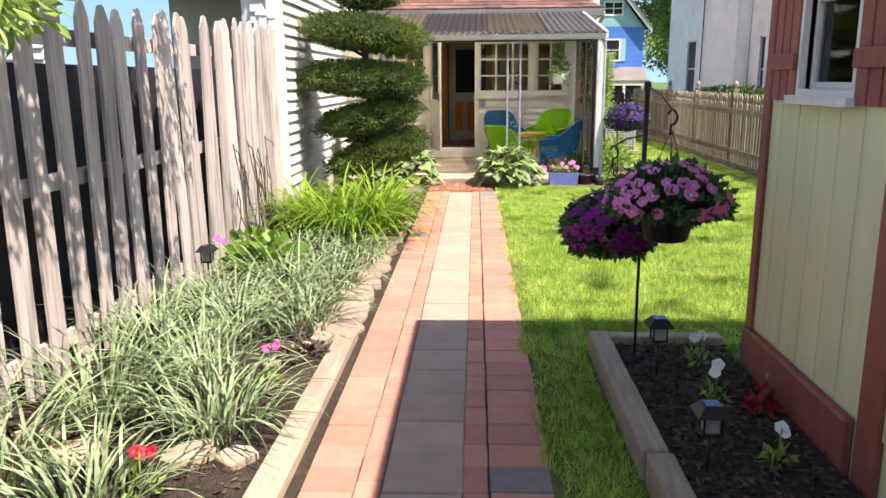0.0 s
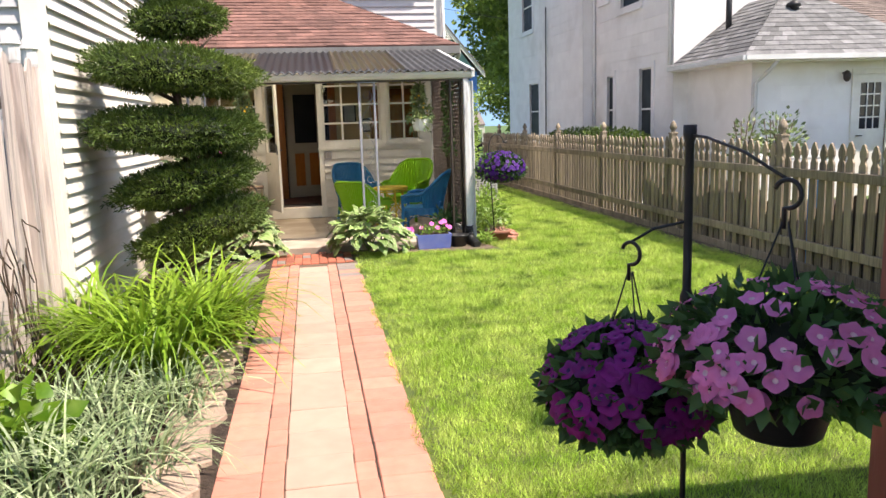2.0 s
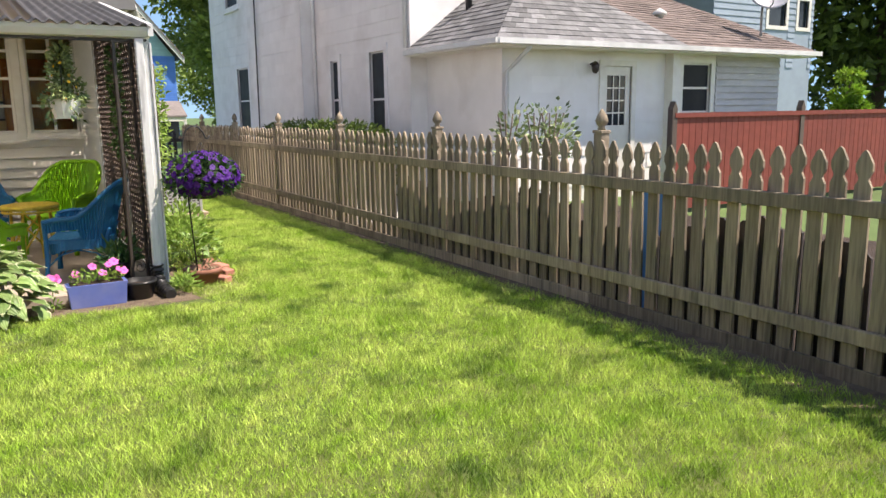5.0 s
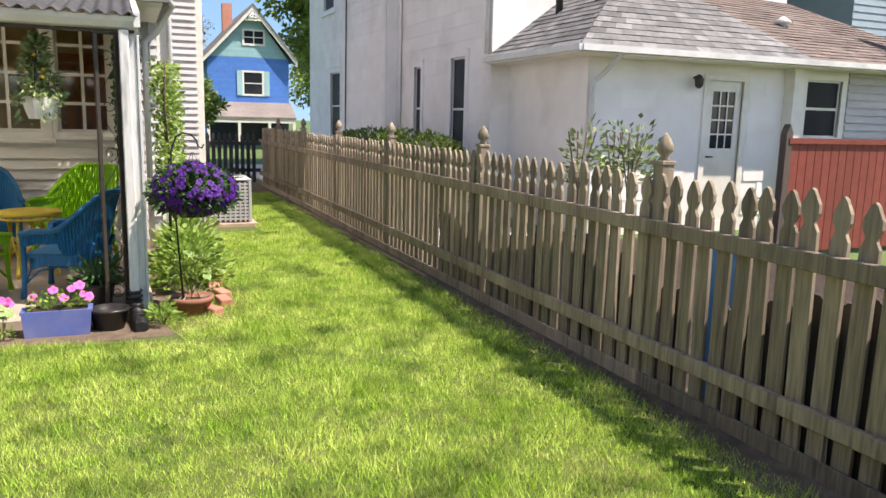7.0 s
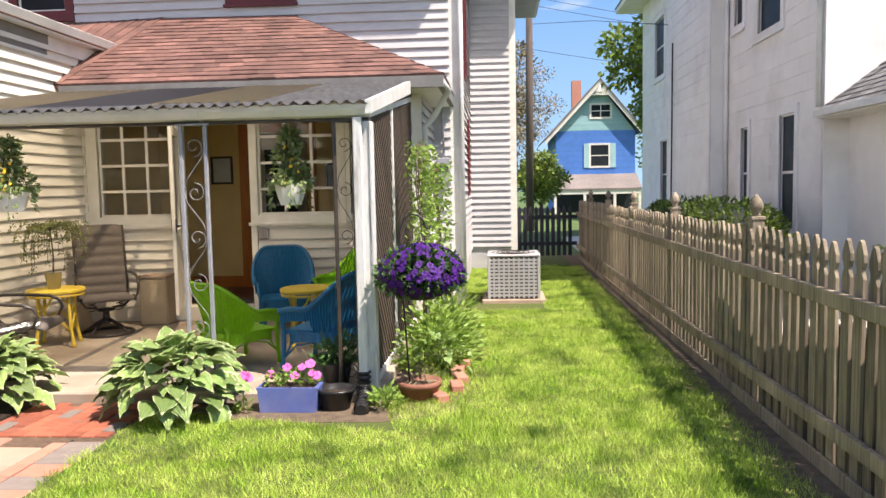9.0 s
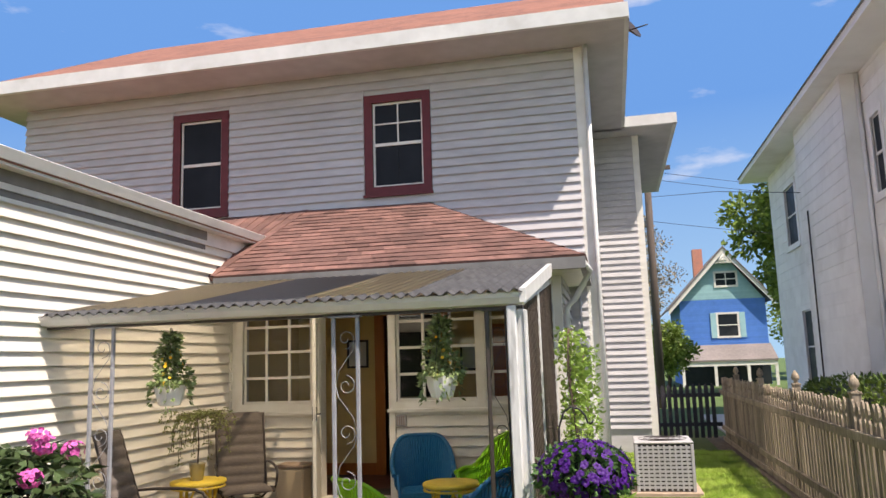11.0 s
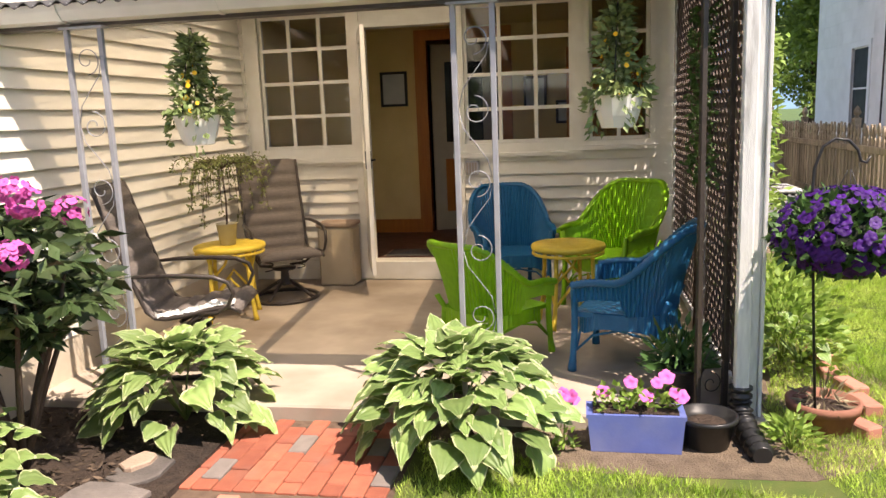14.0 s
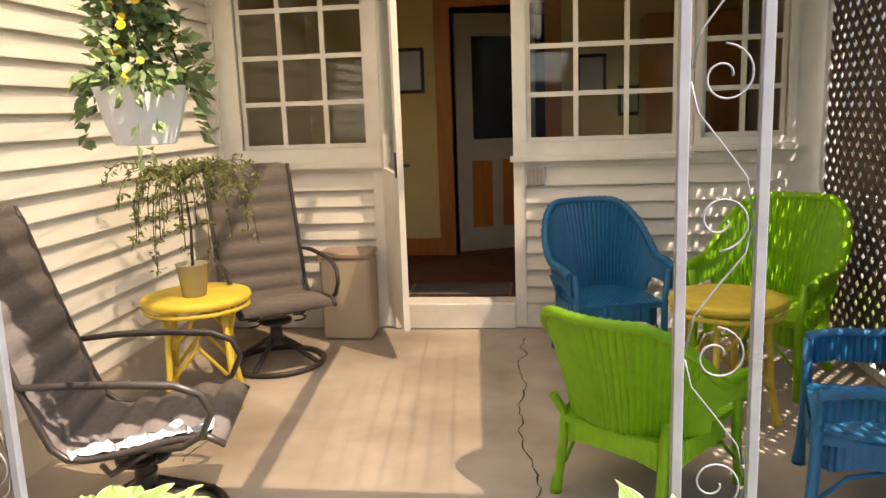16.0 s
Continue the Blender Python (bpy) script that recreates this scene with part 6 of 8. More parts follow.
wp = thing("porch_post", "peeling white wooden porch post with a downspout", "post", pose(1.91, 12.06, 0))
bm = bmesh.new()
box(bm, -0.005, 0.06, -0.03, 0.06, 0.05, 2.15, 0.006)
part("shaft", bm, M["post"], wp)
bm = bmesh.new()
box(bm, 0.06, 0.078, -0.045, 0.075, 0.05, 2.15, 0.003)
part("side_board", bm, M["post"], wp)
bm = bmesh.new()
box(bm, -0.06, 0.01, -0.085, -0.035, 0.13, 2.18, 0.008)
part("downspout", bm, M["post"], wp, "white metal downspout")
bm = bmesh.new()
pts = [(-0.025, -0.06, 0.24), (-0.025, -0.06, 0.16), (-0.02, -0.09, 0.09), (-0.01, -0.16, 0.05), (0.0, -0.30, 0.035), (0.01, -0.42, 0.03)]
fine = []
for a, b in zip(pts, pts[1:]):
    for k in range(8):
        fine.append(Vector(a).lerp(Vector(b), k / 8))
tube(bm, fine, [0.044 + (0.014 if i % 4 < 2 else 0) for i in range(len(fine))], 12)
part("drain_hose", bm, M["plastic_black"], wp, "black ribbed drain hose")

lat = thing("lattice_screen", "brown-white wooden lattice closing the porch's end", "lattice", pose(1.93, 0, 0))
M["lattice"] = mat("lattice_wood", (0.115, 0.085, 0.068), (0.07, 0.052, 0.042), 14, 0.8, 0.4, 80, rand=0.15, stretch=(4, 4, 1))
LY0, LY1, LZ0 = 12.17, 15.16, 0.14


def lattice_top(y):
    return slope_z(min(y, 14.6)) - 0.075


def clip_slat(c, s):
    """The part of the slanted line z = s*y + c that lies inside the screen."""
    ys = [LY0 + (LY1 - LY0) * k / 300 for k in range(301)]
    ys = [y for y in ys if LZ0 <= s * y + c <= lattice_top(y)]
    return [(ys[0], s * ys[0] + c), (ys[-1], s * ys[-1] + c)] if len(ys) > 1 else None


for s, x in ((1.0, 0.0), (-1.0, 0.008)):
    c = (LZ0 - LY1 if s > 0 else LZ0 + LY0) + 0.05
    end = (2.75 - LY0) if s > 0 else (2.75 + LY1)
    while c < end:
        seg = clip_slat(c, s)
        if seg and (seg[1][0] - seg[0][0]) > 0.04:
            (y0, z0), (y1, z1) = seg
            L = math.hypot(y1 - y0, z1 - z0)
            bm = bmesh.new()
            box(bm, 0, 0.007, 0, L, -0.020, 0.020)
            part("slat", bm, M["lattice"], lat, at=pose(x, y0, z0, math.degrees(math.atan2(z1 - z0, y1 - y0)), 0, 0))
        c += 0.112
for y in (LY0 - 0.02, 13.45, LY1):
    bm = bmesh.new()
    box(bm, -0.014, 0.03, y - 0.025, y + 0.025, PATIO, lattice_top(y), 0.003)
    part("stile", bm, M["post"], lat)
for z0, z1 in ((LZ0 - 0.03, LZ0 - 0.03), (lattice_top(LY0), lattice_top(LY1))):
    bm = bmesh.new()
    prism(bm, [(LY0, z0 - 0.025), (LY1, z1 - 0.025), (LY1, z1 + 0.025), (LY0, z0 + 0.025)], "x", -0.012, 0.028)
    part("frame_rail", bm, M["post"], lat)


# ---- wicker chairs ----
def wicker_mat(name, c):
    m = mat(name, c, tuple(v * 0.78 for v in c), 20, 0.45, 0.6, 140, rand=0.05, bdist=0.006)
    return m


M["wblue"] = wicker_mat("blue_painted_wicker", (0.012, 0.15, 0.32))
M["wgreen"] = wicker_mat("lime_green_painted_wicker", (0.22, 0.50, 0.008))
M["wyellow"] = wicker_mat("yellow_painted_wicker", (0.82, 0.60, 0.07))


def chair_plan(s):
    """The plan line of the back and arms, s from -1 (one arm's front) through 0 (back) to 1."""
    t = abs(s)
    sg = 1 if s >= 0 else -1
    if t < 0.66:
        a = t / 0.66 * math.pi / 2
        return sg * 0.30 * math.sin(a), -0.27 * math.cos(a)
    f = (t - 0.66) / 0.34
    return sg * (0.30 + 0.02 * f), 0.27 * f


def rim_z(s):
    t = abs(s)
    f = min(1, max(0, (t - 0.16) / 0.54))
    f = f * f * (3 - 2 * f)
    return 0.955 - 0.33 * f - (0.03 * max(0, t - 0.85) / 0.15)


def wicker_chair(label, x, y, facing, material):
    yaw = math.degrees(math.atan2(-facing[0], facing[1]))
    t = thing("wicker_chair", label, "chair", pose(x, y, PATIO, 0, 0, yaw), group="wicker chairs round the table")
    # woven back and arms: fine upright strands over a thin shell
    K, R = 124, 9
    bm = bmesh.new()
    outer, inner = [], []
    for i in range(K + 1):
        s = -1 + 2 * i / K
        px, py = chair_plan(s)
        nx, ny = px / 0.30, (py if py < 0 else 0) / 0.27
        ln = math.hypot(nx, ny) or 1
        nx, ny = nx / ln, ny / ln
        zr = rim_z(s)
        lo = 0.40 if abs(s) < 0.60 else min(zr - 0.12, 0.40 + (abs(s) - 0.60) / 0.08 * 0.2)
        co, ci = [], []
        for j in range(R + 1):
            z = lo + (zr - lo) * j / R
            hgt = (z - 0.38) / 0.57
            out = 0.13 * max(0, hgt) ** 1.3 * (1 if abs(s) < 0.66 else max(0.35, 1 - (abs(s) - 0.66) * 2))
            rib = 0.009 if i % 2 else -0.004
            co.append(bm.verts.new((px + nx * (out + rib + 0.006), py + ny * (out + rib + 0.006), z)))
            ci.append(bm.verts.new((px + nx * (out - rib - 0.006), py + ny * (out - rib - 0.006), z)))
        outer.append(co)
        inner.append(ci)
    for i in range(K):
        for j in range(R):
            bm.faces.new((outer[i][j], outer[i + 1][j], outer[i + 1][j + 1], outer[i][j + 1]))
            bm.faces.new((inner[i][j], inner[i][j + 1], inner[i + 1][j + 1], inner[i + 1][j]))
    part("backrest", bm, material, t)
    bm = bmesh.new()
    pts = []
    for i in range(61):
        s = -1 + 2 * i / 60
        px, py = chair_plan(s)
        nx, ny = px / 0.30, (py if py < 0 else 0) / 0.27
        ln = math.hypot(nx, ny) or 1
        zr = rim_z(s)
        out = 0.13 * max(0, (zr - 0.38) / 0.57) ** 1.3 * (1 if abs(s) < 0.66 else max(0.35, 1 - (abs(s) - 0.66) * 2))
        pts.append((px + nx / ln * (out + 0.008), py + ny / ln * (out + 0.008), zr))
    fine = []
    for a, b in zip(pts, pts[1:]):
        fine += [Vector(a), Vector(a).lerp(Vector(b), 0.5)]
    fine.append(Vector(pts[-1]))
    tube(bm, fine, [0.029 if i % 2 else 0.022 for i in range(len(fine))], 8)
    part("rolled_rim", bm, material, t)
    # seat with a rounded front
    bm = bmesh.new()
    n_s = 26
    topv = [[None] * (n_s + 1) for _ in range(n_s + 1)]
    for i in range(n_s + 1):
        for j in range(n_s + 1):
            u, v = -1 + 2 * i / n_s, -1 + 2 * j / n_s
            sq = math.sqrt(max(0, 1 - 0.42 * v * v)) if v < 0 else 1
            z = 0.405 + 0.018 * (1 - u * u) * (1 - v * v) + 0.0025 * (1 if (i + j) % 2 else -1)
            topv[i][j] = bm.verts.new((u * 0.275 * sq, v * 0.27, z))
    for i in range(n_s):
        for j in range(n_s):
            bm.faces.new((topv[i][j], topv[i + 1][j], topv[i + 1][j + 1], topv[i][j + 1]))
    ring = [topv[i][0] for i in range(n_s)] + [topv[n_s][j] for j in range(n_s)] + [topv[i][n_s] for i in range(n_s, 0, -1)] + [topv[0][j] for j in range(n_s, 0, -1)]
    low = [bm.verts.new((v.co.x, v.co.y, 0.37)) for v in ring]
    for a in range(len(ring)):
        b = (a + 1) % len(ring)
        bm.faces.new((ring[a], low[a], low[b], ring[b]))
    bm.faces.new(low)
    part("seat", bm, material, t)
    # woven skirt
    bm = bmesh.new()
    K2 = 96
    rows2 = []
    for i in range(K2):
        a = 2 * math.pi * i / K2
        c, s_ = math.cos(a), math.sin(a)
        px = 0.29 * math.copysign(abs(c) ** 0.6, c)
        py = 0.28 * math.copysign(abs(s_) ** 0.6, s_)
        rib = 0.003 if i % 2 else -0.002
        arch = 0.27 + 0.05 * (abs(math.sin(2 * a)) ** 3 * -1 + 0.6)
        rows2.append((bm.verts.new((px * (1 + rib * 3), py * (1 + rib * 3), arch)), bm.verts.new((px * (1 + rib * 3), py * (1 + rib * 3), 0.40))))
    for i in range(K2):
        a, b = rows2[i], rows2[(i + 1) % K2]
        bm.faces.new((a[0], b[0], b[1], a[1]))
    part("skirt", bm, material, t)
    for lx, ly, top_z in ((-0.28, 0.265, 0.60), (0.28, 0.265, 0.60), (-0.23, -0.24, 0.50), (0.23, -0.24, 0.50)):
        bm = bmesh.new()
        sp = -1 if ly < 0 else 0.3
        pts = [(lx * 1.04, ly + 0.05 * sp, 0.0), (lx * 1.04, ly + 0.05 * sp, 0.03), (lx * 1.02, ly + 0.035 * sp, 0.10), (lx, ly + 0.01 * sp, 0.25), (lx, ly, 0.40), (lx * (1.08 if ly > 0 else 1.15), ly * (1.0 if ly > 0 else 1.15), top_z)]
        tube(bm, pts, [0.026, 0.026, 0.02, 0.021, 0.021, 0.02], 9)
        part("leg", bm, material, t)
    for a, b in (((-0.28, 0.26), (-0.23, -0.24)), ((0.28, 0.26), (0.23, -0.24)), ((-0.28, 0.26), (0.28, 0.26))):
        bm = bmesh.new()
        m_ = ((a[0] + b[0]) / 2, (a[1] + b[1]) / 2)
        tube(bm, [(a[0], a[1], 0.14), (a[0] * 0.6 + m_[0] * 0.4, a[1] * 0.6 + m_[1] * 0.4, 0.25), (m_[0], m_[1], 0.29), (b[0] * 0.6 + m_[0] * 0.4, b[1] * 0.6 + m_[1] * 0.4, 0.25), (b[0], b[1], 0.14)], 0.009, 6)
        part("brace", bm, material, t)
    return t


wicker_chair("blue painted wicker armchair by the window wall", 0.53, 14.60, (0.30, -0.95), M["wblue"]).scale = (0.93, 0.93, 0.96)
wicker_chair("blue painted wicker armchair beside the lattice", 1.40, 12.87, (-0.96, 0.26), M["wblue"]).scale = (1, 1, 0.9)
wicker_chair("lime green wicker armchair seen from behind", 0.54, 13.0, (0.62, 0.78), M["wgreen"]).scale = (0.94, 0.94, 0.80)
wicker_chair("lime green wicker armchair in the lattice's shade", 1.37, 14.32, (-0.62, -0.78), M["wgreen"])


def wicker_table(label, x, y):
    t = thing("side_table", label, "table", pose(x, y, PATIO, 0, 0, 20), group="yellow side tables")
    bm = bmesh.new()
    lathe(bm, [(0.02, 0.555), (0.30, 0.555), (0.315, 0.562), (0.322, 0.578), (0.315, 0.595), (0.30, 0.60), (0.15, 0.603), (0.01, 0.604)], sides=48)
    part("tabletop", bm, M["wyellow"], t)
    bm = bmesh.new()
    ring = [(0.30 * math.cos(a), 0.30 * math.sin(a), 0.535) for a in [2 * math.pi * k / 60 for k in range(60)]]
    tube(bm, ring, [0.014 if k % 2 else 0.011 for k in range(60)], 6, closed=True)
    part("rolled_apron", bm, M["wyellow"], t)
    for k in range(4):
        a = math.pi / 4 + k * math.pi / 2
        c, s = math.cos(a), math.sin(a)
        bm = bmesh.new()
        tube(bm, [(0.29 * c, 0.29 * s, 0), (0.28 * c, 0.28 * s, 0.04), (0.245 * c, 0.245 * s, 0.2), (0.225 * c, 0.225 * s, 0.54)], [0.026, 0.022, 0.018, 0.019], 8)
        part("leg", bm, M["wyellow"], t)
        b = a + math.pi / 2
        bm = bmesh.new()
        tube(bm, [(0.25 * c, 0.25 * s, 0.16), (0.16 * math.cos((a + b) / 2) + 0.04 * c, 0.16 * math.sin((a + b) / 2) + 0.04 * s, 0.32), (0.18 * math.cos((a + b) / 2), 0.18 * math.sin((a + b) / 2), 0.36), (0.16 * math.cos((a + b) / 2) + 0.04 * math.cos(b), 0.16 * math.sin((a + b) / 2) + 0.04 * math.sin(b), 0.32), (0.25 * math.cos(b), 0.25 * math.sin(b), 0.16)], 0.012, 6)
        part("curved_brace", bm, M["wyellow"], t)
        bm = bmesh.new()
        tube(bm, [(0.23 * c, 0.23 * s, 0.34), (0.17 * math.cos((a + b) / 2) + 0.05 * c, 0.17 * math.sin((a + b) / 2) + 0.05 * s, 0.46), (0.22 * math.cos((a + b) / 2), 0.22 * math.sin((a + b) / 2), 0.53)], 0.011, 6)
        part("curved_brace", bm, M["wyellow"], t)
    return t


wicker_table("yellow wicker side table with a potted plant", -1.66, 13.82).scale = (0.88, 0.88, 1)
wicker_table("yellow wicker side table between the wicker chairs", 1.02, 13.72).scale = (0.84, 0.84, 1)

# ---- swivel loungers ----
M["sling"] = mat("taupe_quilted_sling", (0.145, 0.122, 0.108), (0.10, 0.084, 0.074), 30, 0.85, 0.4, 160, stretch=(1, 1, 6), dirt=(0.2, 0.17, 0.14), dirt_amount=0.3)


def swivel_chair(label, x, y, facing, torn=False):
    yaw = math.degrees(math.atan2(-facing[0], facing[1]))
    t = thing("swivel_chair", label, "chair", pose(x, y, PATIO, 0, 0, yaw), group="swivel patio chairs")
    path = [(0.36, 0.41), (0.32, 0.445), (0.2, 0.44), (0.0, 0.40), (-0.14, 0.385), (-0.20, 0.42), (-0.25, 0.55), (-0.33, 0.80), (-0.40, 1.02), (-0.44, 1.16), (-0.46, 1.20)]
    fine = []
    for a, b in zip(path, path[1:]):
        k = max(2, int(math.hypot(b[0] - a[0], b[1] - a[1]) / 0.018))
        fine += [(a[0] + (b[0] - a[0]) * i / k, a[1] + (b[1] - a[1]) * i / k) for i in range(k)]
    fine.append(path[-1])
    run = [0.0]
    for a, b in zip(fine, fine[1:]):
        run.append(run[-1] + math.hypot(b[0] - a[0], b[1] - a[1]))
    nw = 10
    bm = bmesh.new()
    up, dn = [], []
    for i, (py, pz) in enumerate(fine):
        q, r_ = fine[max(0, i - 1)], fine[min(len(fine) - 1, i + 1)]
        d = Vector((r_[0] - q[0], r_[1] - q[1])).normalized()
        nv = Vector((d.y, -d.x)) * -1
        bulge = 0.002 + 0.036 * abs(math.sin(math.pi * run[i] / 0.115)) ** 0.5
        u_row, d_row = [], []
        for j in range(nw + 1):
            w = -1 + 2 * j / nw
            e = math.sqrt(max(0, 1 - abs(w) ** 6))
            u_row.append(bm.verts.new((w * 0.255, py - nv.x * bulge * e, pz - nv.y * bulge * e)))
            d_row.append(bm.verts.new((w * 0.255, py + nv.x * 0.012 * e, pz + nv.y * 0.012 * e)))
        up.append(u_row)
        dn.append(d_row)
    for rows_, flip in ((up, 0), (dn, 1)):
        for a, b in zip(rows_, rows_[1:]):
            for j in range(nw):
                f = bm.faces.new((a[j], a[j + 1], b[j + 1], b[j]))
                f.smooth = True
    for a, b in ((up[0], dn[0]), (up[-1], dn[-1])):
        for j in range(nw):
            bm.faces.new((a[j], b[j], b[j + 1], a[j + 1]))
    part("sling_cushion", bm, M["sling"], t, "taupe quilted sling with horizontal tufts")
    for s in (-1, 1):
        bm = bmesh.new()
        tube(bm, [(s * 0.268, py, pz) for py, pz in fine[::3]] + [(s * 0.268, *fine[-1])], 0.013, 8)
        part("side_rail", bm, M["brown_metal"], t)
        bm = bmesh.new()
        tube(bm, [(s * 0.275, -0.28, 0.66), (s * 0.30, -0.15, 0.665), (s * 0.31, 0.05, 0.66), (s * 0.31, 0.22, 0.645), (s * 0.31, 0.30, 0.61), (s * 0.305, 0.33, 0.54), (s * 0.30, 0.29, 0.46), (s * 0.29, 0.22, 0.42), (s * 0.27, 0.1, 0.41)], [0.011, 0.014, 0.015, 0.015, 0.014, 0.013, 0.012, 0.012, 0.011], 8)
        part("armrest", bm, M["brown_metal"], t)
    bm = bmesh.new()
    tube(bm, [(0.28 * math.cos(a), 0.28 * math.sin(a), 0.018) for a in [2 * math.pi * k / 48 for k in range(48)]], 0.017, 8, closed=True)
    part("base_ring", bm, M["brown_metal"], t)
    for k in range(4):
        a = math.pi / 4 + k * math.pi / 2
        bm = bmesh.new()
        tube(bm, [(0.28 * math.cos(a), 0.28 * math.sin(a), 0.025), (0.17 * math.cos(a), 0.17 * math.sin(a), 0.09), (0.05 * math.cos(a), 0.05 * math.sin(a), 0.16)], 0.016, 6)
        part("base_spoke", bm, M["brown_metal"], t)
    bm = bmesh.new()
    lathe(bm, [(0.07, 0.13), (0.075, 0.15), (0.04, 0.17), (0.035, 0.25), (0.10, 0.265), (0.10, 0.285), (0.02, 0.29)], sides=20)
    part("swivel_hub", bm, M["brown_metal"], t)
    for s in (-1, 1):
        bm = bmesh.new()
        tube(bm, [(s * 0.14 + 0.035 * math.cos(a), 0.05 + 0.035 * math.sin(a), 0.27 + 0.012 * a / 2) for a in [0.5 * k for k in range(48)]], 0.006, 5)
        part("spring", bm, M["brown_metal"], t)
        bm = bmesh.new()
        tube(bm, [(s * 0.08, -0.12, 0.28), (s * 0.2, -0.05, 0.30), (s * 0.265, 0.12, 0.41)], 0.012, 6)
        part("seat_bracket", bm, M["brown_metal"], t)
    for i in range(1, len(fine) - 1):
        if int(run[i] / 0.115) != int(run[i - 1] / 0.115):
            bm = bmesh.new()
            tube(bm, [(-0.25, *fine[i]), (0.25, *fine[i])], 0.006, 5)
            part("seam", bm, M["brown_metal"], t)
    if torn:
        # ragged strip of wadding along the side where the cover has split
        rr = random.Random(8)
        bm = bmesh.new()
        rows_ = []
        for i in range(2, 28):
            py, pz = fine[i]
            w0 = 0.05 + 0.05 * math.sin(i * 0.9) + rr.uniform(-0.03, 0.03)
            rows_.append([bm.verts.new((0.262 - w0 * q / 4, py, pz + 0.042 - 0.012 * abs(q - 2) + rr.uniform(-0.006, 0.006))) for q in range(5)])
        for p, q in zip(rows_, rows_[1:]):
            for j in range(4):
                bm.faces.new((p[j], p[j + 1], q[j + 1], q[j]))
        part("torn_padding", bm, M["whitepetal"], t, "white padding showing through a tear")
    return t


swivel_chair("taupe quilted swivel patio chair beside the window", -1.47, 14.45, (0.56, -0.83))
swivel_chair("torn taupe swivel patio chair beside the wall", -1.34, 12.6, (0.97, 0.22), torn=True)

# ---- potted weeping plant on the table ----
pt = thing("potted_plant", "small weeping plant in a clear plastic pot", "potted plant", pose(-1.64, 13.76, PATIO + 0.604))
bm = bmesh.new()
lathe(bm, [(0.055, 0.0), (0.06, 0.004), (0.082, 0.17), (0.086, 0.172), (0.08, 0.165), (0.058, 0.02), (0.02, 0.015)], sides=20)
part("pot", bm, mat("hazy_plastic", (0.42, 0.38, 0.26), (0.34, 0.3, 0.2), 10, 0.2, 0.1, 60), pt)
bm = bmesh.new()
tube(bm, [(0, 0, 0.1), (0.01, 0.005, 0.35), (-0.005, 0, 0.62)], [0.009, 0.007, 0.006], 6)
part("stem", bm, M["bark"], pt)
rs = np.random.RandomState(91)
P, D = [], []
for k in range(38):
    a = rs.uniform(0, 2 * math.pi)
    reach, drop = rs.uniform(0.12, 0.40), rs.uniform(0.0, 0.42)
    pts = []
    for j in range(8):
        f = j / 7
        pts.append((reach * math.sin(f * 1.57) * math.cos(a), reach * math.sin(f * 1.57) * math.sin(a), 0.60 + 0.10 * math.sin(f * 3.0) - drop * f * f))
        if j > 1:
            for _ in range(6):
                P.append(np.array(pts[-1]) + rs.normal(0, 0.01, 3))
                D.append(rs.normal(0, 1, 3) + [0, 0, -0.6])
    bm = bmesh.new()
    tube(bm, pts, 0.0025, 4)
    part("twig", bm, M["bark"], pt)
mesh_part("foliage", leaf_cloud("foliage", P, D, 0.04, 0.015, M["dryleaf"], seed=8), pt, kind="stuff")


# ---- hanging baskets under the gutter ----
M["whitepot"] = mat("white_plastic_pot", (0.80, 0.80, 0.78), (0.72, 0.72, 0.7), 10, 0.4, 0.1, 60)


